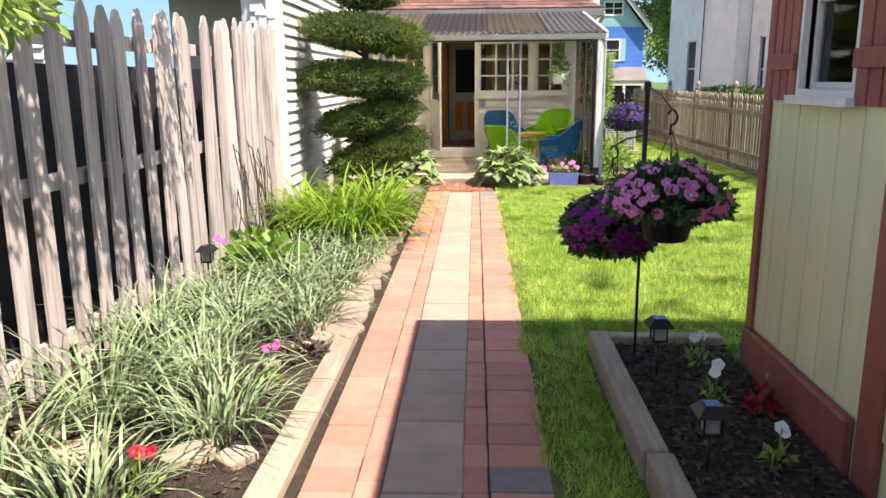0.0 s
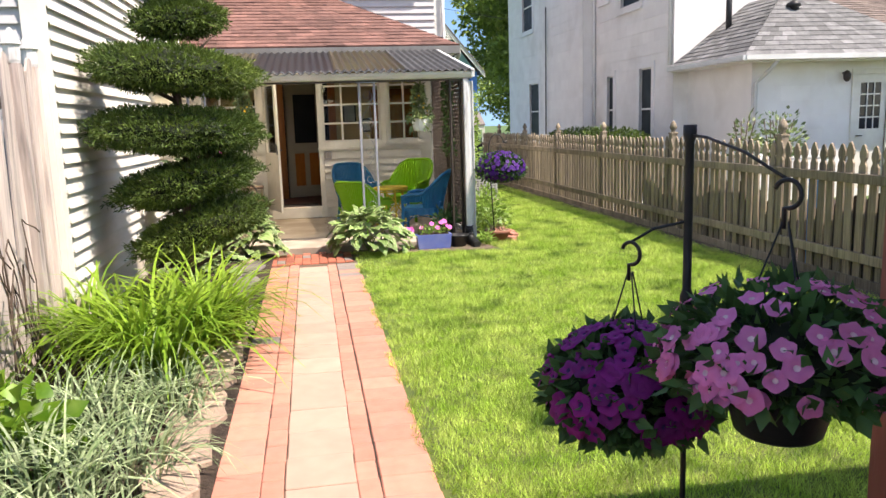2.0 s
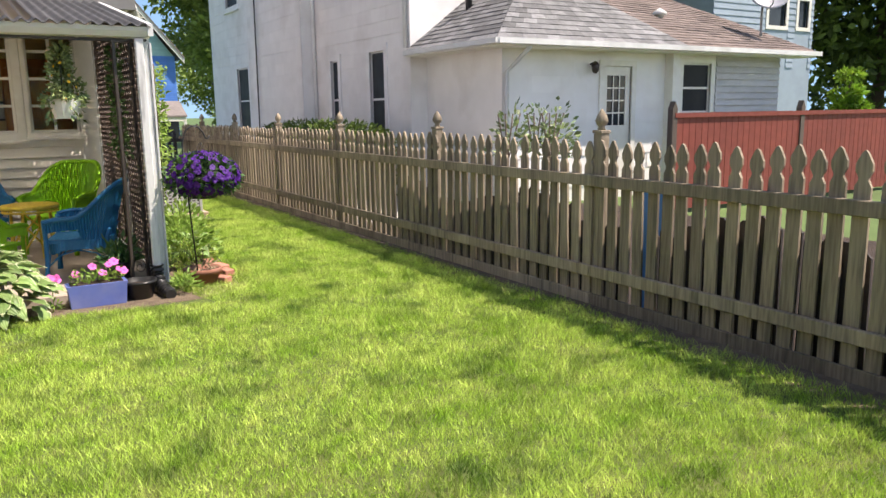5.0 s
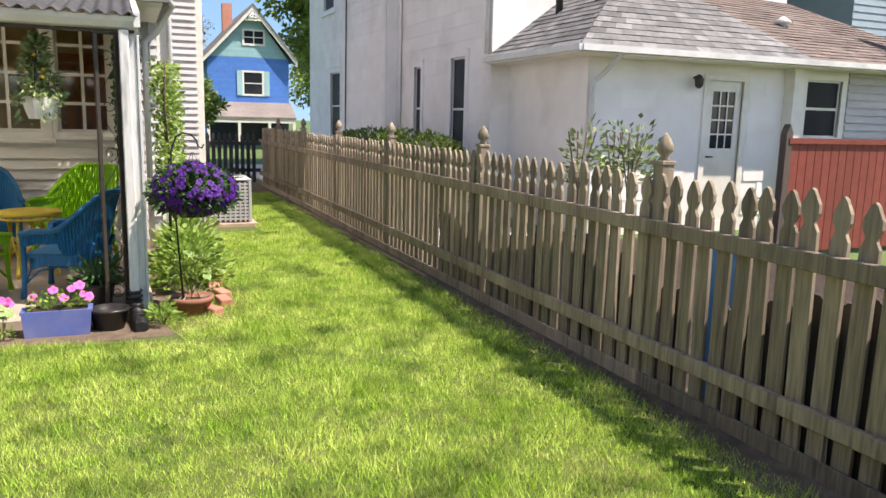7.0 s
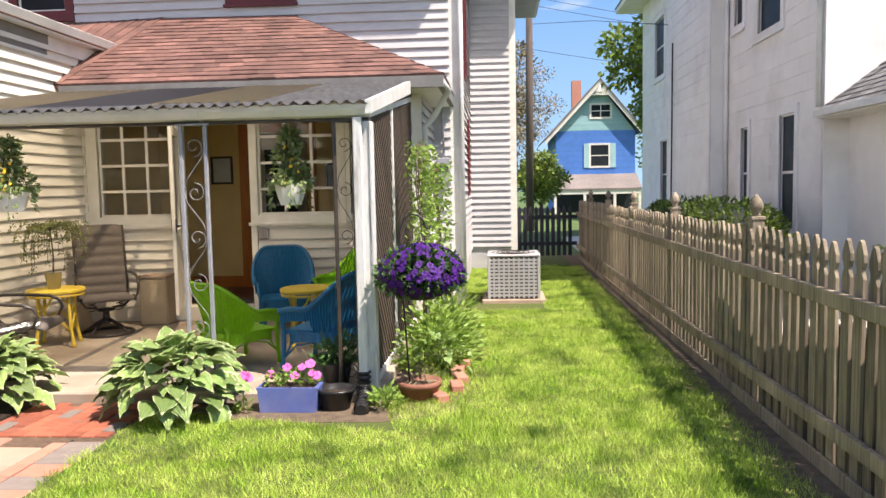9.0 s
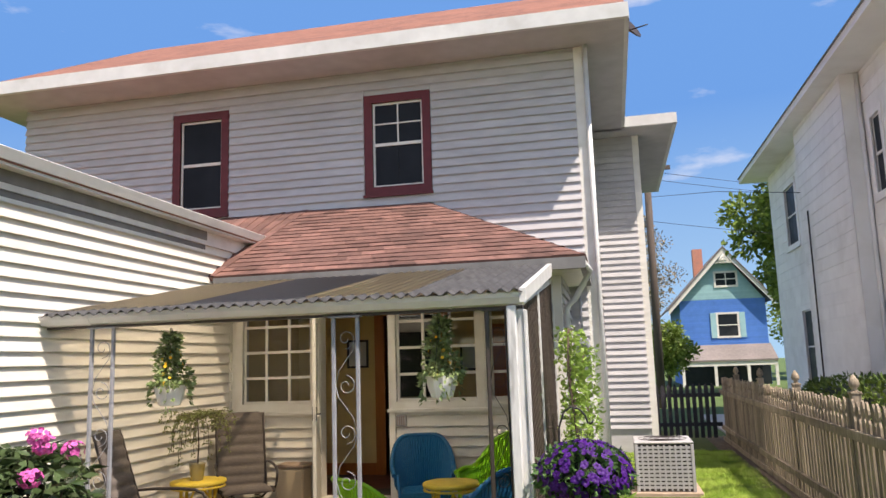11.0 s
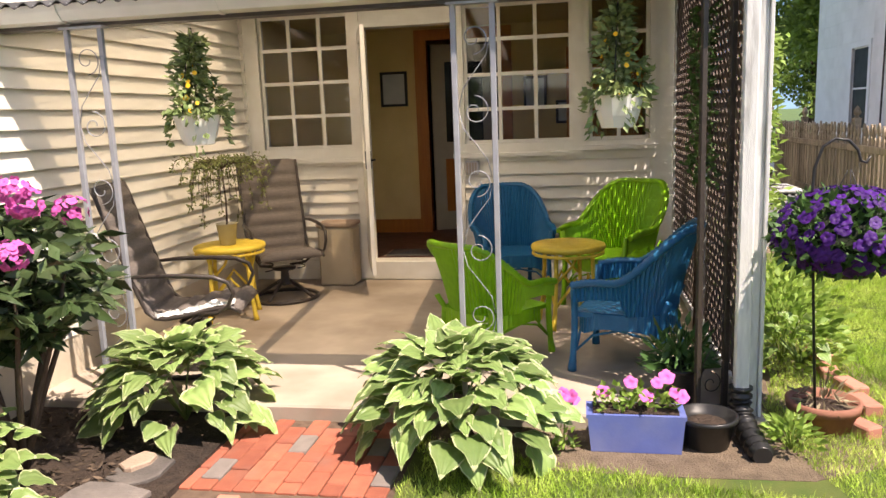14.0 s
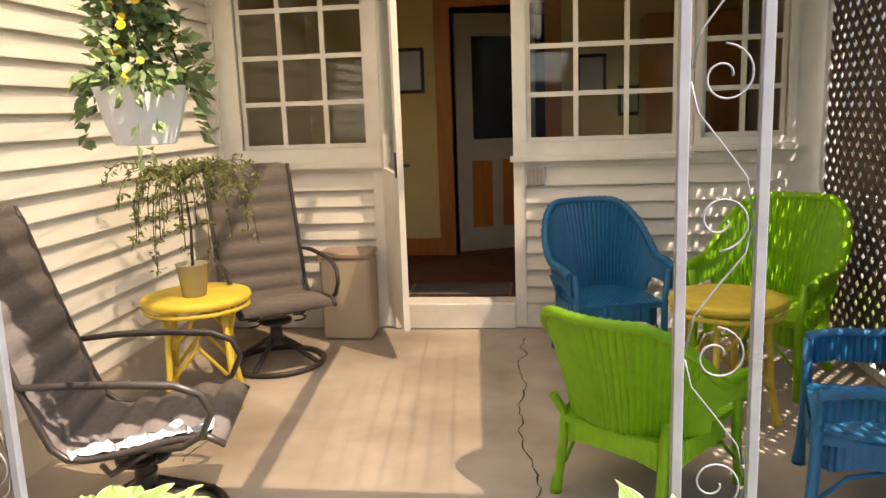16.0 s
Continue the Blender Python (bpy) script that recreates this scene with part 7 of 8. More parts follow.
def hanging_basket(label, x, y, z, r, hook, seed, tall):
    t = thing("hanging_basket", label, "hanging basket", pose(x, y, z), group="white hanging baskets")
    bm = bmesh.new()
    lathe(bm, [(r * 0.6, -0.15), (r * 0.64, -0.147), (r * 0.80, -0.09), (r * 0.97, 0.0), (r * 1.0, 0.012), (r * 0.93, 0.012), (r * 0.85, -0.02)], sides=10, smooth=False)
    part("pot", bm, M["whitepot"], t, "faceted white plastic pot")
    for k in range(3):
        a = k * 2.09 + 0.3
        bm = bmesh.new()
        tube(bm, [(r * 0.95 * math.cos(a), r * 0.95 * math.sin(a), 0), (0.005 * math.cos(a), 0.005 * math.sin(a), hook - z)], 0.003, 5)
        part("chain", bm, M["black"], t)
    rs = np.random.RandomState(seed)
    n = 950
    f = rs.rand(n) ** 1.4
    zz = f * tall
    rad = (r * 1.3) * (1 - 0.78 * (zz / tall)) * np.sqrt(rs.rand(n))
    a = rs.uniform(0, 2 * np.pi, n)
    rad = rad * (0.75 + 0.5 * np.sin(a * 3 + zz * 16 + seed))
    p = np.stack([rad * np.cos(a), rad * np.sin(a), zz], 1)
    d = np.stack([np.cos(a), np.sin(a), rs.uniform(-0.6, 0.6, n)], 1) + rs.normal(0, 0.4, (n, 3))
    m2 = 190
    a2 = rs.uniform(0, 2 * np.pi, m2)
    drop = rs.rand(m2) ** 2 * 0.24
    p2 = np.stack([r * (1.06 + 0.12 * rs.rand(m2)) * np.cos(a2), r * (1.06 + 0.12 * rs.rand(m2)) * np.sin(a2), 0.05 - drop * (0.5 + 0.5 * np.sin(a2 * 4))], 1)
    d2 = np.stack([np.cos(a2), np.sin(a2), -0.8 + 0 * a2], 1) + rs.normal(0, 0.4, (m2, 3))
    mesh_part("foliage", leaf_cloud("foliage", np.concatenate([p, p2]), np.concatenate([d, d2]), 0.05, 0.027, M["ivy"], seed=seed), t, kind="stuff")
    k = 20
    a = rs.uniform(0, 2 * np.pi, k)
    zf = rs.uniform(0.02, tall * 0.7, k)
    rf = r * 1.12 * (1 - 0.75 * zf / tall)
    fp = np.stack([rf * np.cos(a), rf * np.sin(a), zf], 1)
    add_flowers(t, FL["yellow"], fp, np.stack([np.cos(a), np.sin(a), 0.3 + 0 * a], 1), rs)
    return t


hanging_basket("white hanging basket with trailing vines and yellow flowers", -0.97, 12.17, 1.66, 0.13, 2.14, 5, 0.44)
hanging_basket("white hanging basket with trailing vines and yellow flowers", 1.30, 12.22, 1.675, 0.13, 2.14, 6, 0.46)
climber("lattice_vine", "dark vine hanging on the lattice's inner side", 1.84, 13.2, 520, 0.35, 0.12, 1.15, 2.2, M["petleaf"], 41, 0.06)

# ---- planter box, black pot, drainpipe clutter ----
pb = thing("planter_box", "weathered blue window-box planter with pink impatiens", "planter", pose(1.36, 11.80, 0.0))
bm = bmesh.new()
M["bluebox"] = mat("faded_blue_plastic", (0.12, 0.16, 0.42), (0.09, 0.12, 0.34), 8, 0.5, 0.2, 60, dirt=(0.3, 0.3, 0.35), dirt_amount=0.3)
prism(bm, [(-0.21, 0.0), (0.21, 0.0), (0.225, 0.165), (0.232, 0.165), (0.232, 0.185), (-0.232, 0.185), (-0.232, 0.165), (-0.225, 0.165)], "y", -0.09, 0.09)
part("box", bm, M["bluebox"], pb)
bm = bmesh.new()
box(bm, -0.20, 0.20, -0.07, 0.07, 0.18, 0.191)
part("soil", bm, M["soil"], pb)
rs = np.random.RandomState(15)
p = np.stack([rs.uniform(-0.19, 0.2, 150), rs.uniform(-0.07, 0.07, 150), 0.19 + rs.rand(150) * 0.09], 1)
mesh_part("foliage", leaf_cloud("foliage", p, rs.normal(0, 1, (150, 3)) + [0, 0, 0.6], 0.05, 0.026, M["vine"], seed=15), pb, kind="stuff")
p = np.array([(0.1, -0.03, 0.33), (0.18, -0.05, 0.29), (0.21, -0.04, 0.27), (-0.02, 0.0, 0.32), (0.05, -0.05, 0.27), (-0.15, 0.0, 0.27), (0.15, 0.03, 0.34)])
add_flowers(pb, FL["rosepink"], p, [(0.1, -0.7, 0.7)] * len(p), rs, scale=1.15)
bp = thing("potted_foliage", "leafy plant in a black pot on the patio's edge", "potted plant", pose(1.62, 12.25, PATIO))
bm = bmesh.new()
lathe(bm, [(0.09, 0.0), (0.095, 0.004), (0.125, 0.17), (0.135, 0.175), (0.135, 0.19), (0.12, 0.19), (0.11, 0.16), (0.02, 0.15)], sides=22)
part("pot", bm, M["plastic_black"], bp)
p, v = ball_points(240, rs, 0.17, 0.17, 0.24, 0.3)
p[:, 2] = np.abs(p[:, 2]) + 0.17
mesh_part("foliage", leaf_cloud("foliage", p, v + [0, 0, 0.3], 0.09, 0.03, M["petleaf"], seed=16), bp, kind="stuff")
small_flower(1.02, 11.72, 0.28, "rosepink", 40, 31, "leggy pink impatiens beside the hosta", 5, z=0.0)
lp = thing("flower_pot", "empty low black plastic pot beside the planter", "flower pot", pose(1.70, 11.84, 0.0))
bm = bmesh.new()
lathe(bm, [(0.10, 0.0), (0.105, 0.004), (0.135, 0.13), (0.145, 0.135), (0.145, 0.155), (0.13, 0.155), (0.12, 0.12), (0.02, 0.11)], sides=24)
part("pot", bm, M["plastic_black"], lp)
bm = bmesh.new()
lathe(bm, [(0.118, 0.112), (0.06, 0.122), (0.005, 0.118)], sides=20)
part("soil", bm, M["soil"], lp)
for k, (x, y, r) in enumerate(((2.58, 12.35, 8), (2.60, 12.62, 14), (2.56, 12.9, -4), (2.6, 13.2, 6), (2.45, 12.05, 30))):
    bm = bmesh.new()
    box(bm, -0.05, 0.05, -0.1, 0.1, -0.02, 0.06, 0.008)
    solid("edging_brick", bm, M["brick"], "salmon edging brick by the porch corner", "brick", group="edging bricks", at=pose(x, y, 0, 0, 0, r))

# ---- door, interior things ----
dl = thing("door_1", "open white storm door seen edge-on", "door", pose(-0.89, 15.19, 0.27, 0, 0, math.degrees(math.atan2(-0.68, 0.225))), kind="structure")
bm = bmesh.new()
for q in cells(0, 0.74, 0.0, 2.12, [(0.10, 0.64, 0.95, 2.02)]):
    box(bm, q[0], q[1], -0.018, 0.018, q[2], q[3])
part("door_leaf", bm, M["trim"], dl)
bm = bmesh.new()
box(bm, 0.10, 0.64, -0.003, 0.003, 0.95, 2.02)
part("pane", bm, M["glass"], dl).visible_shadow = False
bm = bmesh.new()
tube(bm, [(0.70, 0.02, 1.0), (0.70, 0.055, 1.0), (0.62, 0.06, 1.0)], 0.009, 8)
part("door_handle", bm, M["black"], dl)
bm = bmesh.new()
box(bm, 0.675, 0.725, 0.018, 0.026, 0.93, 1.08)
box(bm, 0.675, 0.725, -0.026, -0.018, 0.93, 1.08)
part("latch_plate", bm, M["black"], dl)
idr = thing("door_2", "half-open panelled inner door with a dark pane", "door", pose(-0.60, IN_Y + 0.12, 0.265, 0, 0, 22), kind="structure")
bm = bmesh.new()
for q in cells(0, 0.78, 0, 2.18, [(0.16, 0.62, 1.05, 1.98), (0.14, 0.34, 0.22, 0.85), (0.44, 0.64, 0.22, 0.85)]):
    box(bm, q[0], q[1], -0.02, 0.02, q[2], q[3])
part("door_leaf", bm, mat("grey_painted_door", (0.42, 0.38, 0.30), (0.36, 0.32, 0.25), 6, 0.5, 0.1, 50), idr)
bm = bmesh.new()
box(bm, 0.16, 0.62, -0.004, 0.004, 1.05, 1.98)
part("pane", bm, M["pane_dark"], idr)
for a in (0.14, 0.44):
    bm = bmesh.new()
    box(bm, a, a + 0.20, -0.008, 0.008, 0.22, 0.85)
    part("panel", bm, M["orangewood"], idr, "orange wood panel")
rug = thing("door_mat", "grey patterned mat inside the open door", "mat", pose(-0.44, 15.62, 0.262))
bm = bmesh.new()
box(bm, -0.36, 0.36, -0.18, 0.18, 0, 0.012, 0.004)
part("mat_body", bm, mat("grey_rug", (0.16, 0.14, 0.13), (0.07, 0.06, 0.06), 40, 0.95, 0.8, 120), rug)
bm = bmesh.new()
box(bm, -0.38, -0.36, -0.18, 0.18, 0, 0.008)
box(bm, 0.36, 0.38, -0.18, 0.18, 0, 0.008)
part("fringe", bm, M["stone"], rug)
for x, z, w, h in ((-1.02, 1.95, 0.32, 0.4), (0.62, 1.85, 0.26, 0.36), (0.95, 1.62, 0.2, 0.26)):
    pf = thing("picture_frame", "dark framed picture on the ochre inner wall", "picture", pose(x, IN_Y - 0.004, z))
    bm = bmesh.new()
    for q in cells(-w / 2, w / 2, -h / 2, h / 2, [(-w / 2 + 0.03, w / 2 - 0.03, -h / 2 + 0.03, h / 2 - 0.03)]):
        box(bm, q[0], q[1], -0.025, 0, q[2], q[3])
    part("frame", bm, M["black"], pf)
    bm = bmesh.new()
    box(bm, -w / 2 + 0.03, w / 2 - 0.03, -0.012, -0.002, -h / 2 + 0.03, h / 2 - 0.03)
    part("print", bm, M["curtain"], pf)
cab = thing("wooden_cabinet", "orange wooden cabinet inside the window", "cabinet", pose(1.36, IN_Y - 0.62, 0.262))
bm = bmesh.new()
box(bm, -0.38, 0.38, -0.2, 0.22, 0.0, 2.0, 0.01)
part("body", bm, M["orangewood"], cab)
for s in (-1, 1):
    bm = bmesh.new()
    box(bm, 0.19 * s - 0.17, 0.19 * s + 0.17, -0.222, -0.2, 0.1, 1.9, 0.006)
    d = part("cabinet_door", bm, M["orangewood"], cab)
    bm = bmesh.new()
    bmesh.ops.create_uvsphere(bm, u_segments=10, v_segments=6, radius=0.014)
    part("knob", bm, M["black"], d, at=pose(0.04 * s, -0.235, 1.0))
# outlet box by the chair, box by the window
ob = thing("storage_box", "tan plastic storage box against the wall", "box", pose(-1.15, 15.06, PATIO))
bm = bmesh.new()
box(bm, -0.17, 0.17, -0.13, 0.13, 0, 0.56, 0.02)
part("bin", bm, mat("tan_plastic", (0.46, 0.38, 0.27), (0.40, 0.33, 0.23), 6, 0.5, 0.1, 50), ob)
bm = bmesh.new()
box(bm, -0.18, 0.18, -0.14, 0.14, 0.56, 0.60, 0.01)
part("lid", bm, M["stone"], ob)
sw = thing("outlet_cover", "small grey weatherproof outlet cover under the window", "outlet", pose(0.13, 15.235, 1.135))
bm = bmesh.new()
box(bm, -0.06, 0.06, -0.05, 0.0, -0.065, 0.065, 0.008)
part("cover", bm, M["steel"], sw)
for k in range(4):
    bm = bmesh.new()
    box(bm, -0.05 + k * 0.026, -0.036 + k * 0.026, -0.054, -0.05, -0.05, 0.05)
    part("ridge", bm, M["greybrick"], sw)
# cracks in the patio
rnd = random.Random(14)
for x0, y0, y1 in ((0.10, 12.7, 15.0), (-1.45, 13.1, 13.5), (-1.7, 14.1, 14.5)):
    bm = bmesh.new()
    y, x = y0, x0
    last = None
    while y < y1:
        w = rnd.uniform(0.003, 0.009)
        cur = (bm.verts.new((x - w / 2, y, PATIO + 0.0015)), bm.verts.new((x + w / 2, y, PATIO + 0.0015)))
        if last:
            bm.faces.new((last[0], last[1], cur[1], cur[0]))
        last = cur
        y += rnd.uniform(0.02, 0.05)
        x += rnd.uniform(-0.018, 0.019)
    tagged(new("patio_crack", finish(bm, "patio_crack", M["soil"])), "dark crack in the concrete patio", "crack", kind="structure")


# ---- solar path lights ----
def solar_light(x, y, z, h):
    t = thing("solar_light", "small black solar lantern on a stake", "garden light", pose(x, y, z), group="solar lanterns")
    bm = bmesh.new()
    tube(bm, [(0, 0, -0.05), (0, 0, h)], 0.007, 8)
    part("stake", bm, M["plastic_black"], t)
    bm = bmesh.new()
    box(bm, -0.04, 0.04, -0.04, 0.04, h, h + 0.012, 0.002)
    for sx in (-1, 1):
        for sy in (-1, 1):
            box(bm, sx * 0.034 - 0.004, sx * 0.034 + 0.004, sy * 0.034 - 0.004, sy * 0.034 + 0.004, h + 0.012, h + 0.085)
    part("cage", bm, M["plastic_black"], t)
    bm = bmesh.new()
    box(bm, -0.028, 0.028, -0.028, 0.028, h + 0.012, h + 0.084)
    part("diffuser", bm, mat("ribbed_diffuser", (0.45, 0.45, 0.42), (0.3, 0.3, 0.28), 30, 0.3, 0.2, 80), t, "ribbed pale diffuser")
    bm = bmesh.new()
    a, b = 0.066, 0.036
    lo = [bm.verts.new((sx * a, sy * a, h + 0.085)) for sx, sy in ((-1, -1), (1, -1), (1, 1), (-1, 1))]
    hi = [bm.verts.new((sx * b, sy * b, h + 0.125)) for sx, sy in ((-1, -1), (1, -1), (1, 1), (-1, 1))]
    bm.faces.new(lo)
    bm.faces.new(hi)
    for i in range(4):
        bm.faces.new((lo[i], lo[(i + 1) % 4], hi[(i + 1) % 4], hi[i]))
    part("roof", bm, M["plastic_black"], t)
    bm = bmesh.new()
    box(bm, -0.03, 0.03, -0.03, 0.03, h + 0.125, h + 0.128)
    part("solar_panel", bm, mat("solar_cell", (0.03, 0.035, 0.06), (0.02, 0.022, 0.04), 20, 0.12, 0.0, 60, spec=0.8), t, "glossy solar cell")


solar_light(0.955, 3.80, 0.07, 0.20)
solar_light(0.925, 2.80, 0.07, 0.17)
solar_light(-1.95, 5.3, 0.02, 0.3)
# lanterns on the fence's posts
for y in (7.9, 8.25):
    t = thing("post_cap_light", "small pointed cap light on the fence post", "garden light", pose(-2.17, y, 2.0))
    bm = bmesh.new()
    lathe(bm, [(0.05, 0.12), (0.055, 0.14), (0.055, 0.24), (0.07, 0.25), (0.05, 0.30), (0.01, 0.36)], sides=8, smooth=False)
    part("cap", bm, M["post"], t)
    bm = bmesh.new()
    box(bm, -0.045, 0.045, -0.045, 0.045, -2.0, 0.12)
    part("fence_post", bm, M["fence_l"], t)

# ---- air conditioner ----
ac = thing("air_conditioner", "boxy pale grey outdoor air-conditioning unit", "air conditioner", pose(3.15, 17.35, 0.0))
M["acgrey"] = mat("pale_grey_enamel", (0.47, 0.455, 0.45), (0.40, 0.39, 0.385), 6, 0.5, 0.1, 60, dirt=(0.35, 0.32, 0.28), dirt_amount=0.3)
bm = bmesh.new()
box(bm, -0.45, 0.45, -0.42, 0.45, -0.02, 0.05, 0.01)
part("pad", bm, M["stone"], ac)
bm = bmesh.new()
box(bm, -0.34, 0.34, -0.34, 0.34, 0.06, 0.62)
part("coil", bm, M["brown_metal"], ac)
for sx in (-1, 1):
    for sy in (-1, 1):
        bm = bmesh.new()
        box(bm, sx * 0.35 - 0.02, sx * 0.35 + 0.02, sy * 0.35 - 0.02, sy * 0.35 + 0.02, 0.05, 0.65, 0.004)
        part("corner_post", bm, M["acgrey"], ac)
for k in range(11):
    bm = bmesh.new()
    z = 0.09 + k * 0.05
    box(bm, -0.345, 0.345, -0.362, -0.352, z, z + 0.03)
    part("louvre", bm, M["acgrey"], ac)
    bm = bmesh.new()
    box(bm, 0.352, 0.362, -0.345, 0.345, z, z + 0.03)
    part("louvre", bm, M["acgrey"], ac)
for k in range(9):
    bm = bmesh.new()
    x = -0.28 + k * 0.07
    box(bm, x - 0.012, x + 0.012, -0.368, -0.362, 0.06, 0.64)
    part("grille_bar", bm, M["acgrey"], ac)
bm = bmesh.new()
box(bm, -0.375, 0.375, -0.375, 0.375, 0.65, 0.685, 0.012)
part("top", bm, M["acgrey"], ac)
bm = bmesh.new()
for r in (0.1, 0.17, 0.24, 0.31):
    tube(bm, [(r * math.cos(a), r * math.sin(a), 0.69) for a in [2 * math.pi * k / 32 for k in range(32)]], 0.004, 5, closed=True)
part("fan_guard", bm, M["brown_metal"], ac)

# ---- house details ----
def downspout(pts, label, w=0.035, material=None, name="downspout"):
    t = thing(name, label, "downspout", kind="structure")
    bm = bmesh.new()
    tube(bm, pts, w, 8)
    part("pipe", bm, material or M["gutter"], t)
    return t


downspout([(2.34, 14.70, 2.80), (2.40, 14.95, 2.74), (2.22, 15.05, 2.45), (2.11, 15.1, 2.35), (2.11, 15.1, 0.05)], "white downspout at the back room's corner")
downspout([(2.46, 16.74, 6.1), (2.46, 16.74, 0.1)], "white downspout along the house corner")
for z0, y0 in ((3.35, 18.6), (1.5, 19.6)):
    t = thing("shutter", "dark red shutter on the house side wall", "shutter", pose(HX + 0.03, y0, z0))
    bm = bmesh.new()
    box(bm, 0, 0.03, -0.2, 0.2, 0, 1.3, 0.004)
    part("panel", bm, M["redtrim"], t)
    for k in range(12):
        bm = bmesh.new()
        box(bm, 0.03, 0.042, -0.15, 0.15, 0.08 + k * 0.1, 0.14 + k * 0.1)
        part("louvre", bm, M["redtrim"], t)
mt = thing("electric_meter", "round grey electric meter on the house wall", "meter", pose(2.2, HY - 0.03, 1.9))
bm = bmesh.new()
box(bm, -0.09, 0.09, -0.09, 0.0, -0.2, 0.15, 0.01)
part("box", bm, M["steel"], mt)
bm = bmesh.new()
tube(bm, [(0, -0.09, 0), (0, -0.15, 0)], 0.075, 16)
part("dial", bm, M["glass"], mt)
bm = bmesh.new()
tube(bm, [(0, -0.04, 0.15), (0, -0.04, 1.2)], 0.02, 8)
part("conduit", bm, M["steel"], mt)
dish = thing("satellite_dish", "small dark satellite dish on the eave", "satellite dish", pose(3.03, 17.6, 6.3))
bm = bmesh.new()
lathe(bm, [(0.01, 0.0), (0.12, 0.012), (0.22, 0.045), (0.25, 0.06), (0.245, 0.068), (0.12, 0.02), (0.01, 0.008)], sides=24)
part("reflector", bm, M["brown_metal"], dish, at=pose(0.05, 0, 0.35, 60, 0, 60))
bm = bmesh.new()
tube(bm, [(0, 0, 0), (0, 0, 0.25), (0.05, 0, 0.35)], 0.02, 8)
tube(bm, [(0.05, 0, 0.3), (0.35, -0.15, 0.3)], 0.01, 6)
part("mast", bm, M["black"], dish)

# ---- neighbour's details ----
downspout([(8.15, 14.72, 2.52), (8.12, 15.05, 2.3), (8.0, 15.14, 2.15), (8.0, 15.14, 0.0)], "white downspout on the addition's corner")
downspout([(NX - 0.06, 22.1, 7.1), (NX - 0.06, 22.1, 0.0)], "white downspout on the neighbour's wall", 0.04, M["neighbour"])
downspout([(NX - 0.42, 25.2, 5.0), (NX - 0.42, 25.3, 0.3)], "thin dark conduit on the neighbour's bay", 0.02, M["brown_metal"])
downspout([(NX - 0.05, 17.7, 7.1), (NX - 0.05, 17.7, 2.7)], "white downspout at the neighbour's rear corner", 0.04, M["gutter"])
for x, y, z, kind in ((9.25, 15.95, 3.62, 0), (8.5, 17.0, 3.6, 1), (12.2, 15.9, 3.3, 0)):
    t = thing("roof_vent" if kind == 0 else "vent_pipe", "small metal vent on the addition's roof", "roof vent", pose(x, y, z - 0.1))
    bm = bmesh.new()
    if kind == 0:
        lathe(bm, [(0.07, -0.15), (0.07, 0.1), (0.14, 0.12), (0.13, 0.17), (0.02, 0.24)], sides=14)
    else:
        tube(bm, [(0, 0, -0.3), (0, 0, 0.75)], 0.06, 12)
    part("cap", bm, M["black"] if x < 12 else M["gutter"], t)
lt = thing("wall_lamp", "small dark wall lamp beside the neighbour's door", "wall lamp", pose(9.82, AY - 0.03, 2.28))
bm = bmesh.new()
lathe(bm, [(0.03, 0.06), (0.07, 0.0), (0.06, -0.1), (0.02, -0.14)], sides=12)
part("shade", bm, M["brown_metal"], lt, at=pose(0, -0.1, 0))
bm = bmesh.new()
tube(bm, [(0, 0.03, 0.02), (0, -0.1, 0.06)], 0.015, 6)
part("bracket", bm, M["black"], lt)


def hedge(x0, x1, y0, y1, z1, seed, label, material):
    t = thing("hedge", label, "hedge", pose((x0 + x1) / 2, (y0 + y1) / 2, 0))
    rs = np.random.RandomState(seed)
    n = 5200
    v = rs.normal(size=(n, 3))
    v /= np.linalg.norm(v, axis=1)[:, None]
    v = np.sign(v) * np.abs(v) ** 0.6
    p = v * rs.uniform(0.85, 1.05, n)[:, None] * np.array([(x1 - x0) / 2, (y1 - y0) / 2, z1 / 2]) + [0, 0, z1 / 2]
    mesh_part("foliage", leaf_cloud("foliage", p, v + rs.normal(0, 0.6, v.shape), 0.09, 0.045, material, seed=seed), t, kind="stuff")
    # dark filling painted as the hedge's inner shade
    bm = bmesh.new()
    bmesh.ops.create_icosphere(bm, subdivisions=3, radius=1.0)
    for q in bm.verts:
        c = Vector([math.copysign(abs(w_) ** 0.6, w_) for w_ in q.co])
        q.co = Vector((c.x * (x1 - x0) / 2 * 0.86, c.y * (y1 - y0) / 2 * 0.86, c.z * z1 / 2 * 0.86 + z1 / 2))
    part("inner_shade_core", bm, M["shadecore"], t)


hedge(5.6, 7.0, 16.5, 21.4, 1.36, 1, "clipped dark green hedge behind the picket fence", M["yew"])
for k, (x, y) in enumerate(((6.6, 13.1), (7.0, 12.7), (7.3, 13.4))):
    t = broad_plant("rose_bush", "leggy rose bush with pale leaves behind the fence", x, y, 0.9, 170, 0.30, 0.75, 0.09, 0.05, M["ivy"], 60 + k, stem=False)
    for j in range(4):
        bm = bmesh.new()
        tube(bm, [(0, 0, -0.9), (0.05 * j - 0.1, 0.05 * j, 0), (0.12 * j - 0.2, 0.04, 0.6)], 0.01, 5)
        part("cane", bm, M["bark"], t)


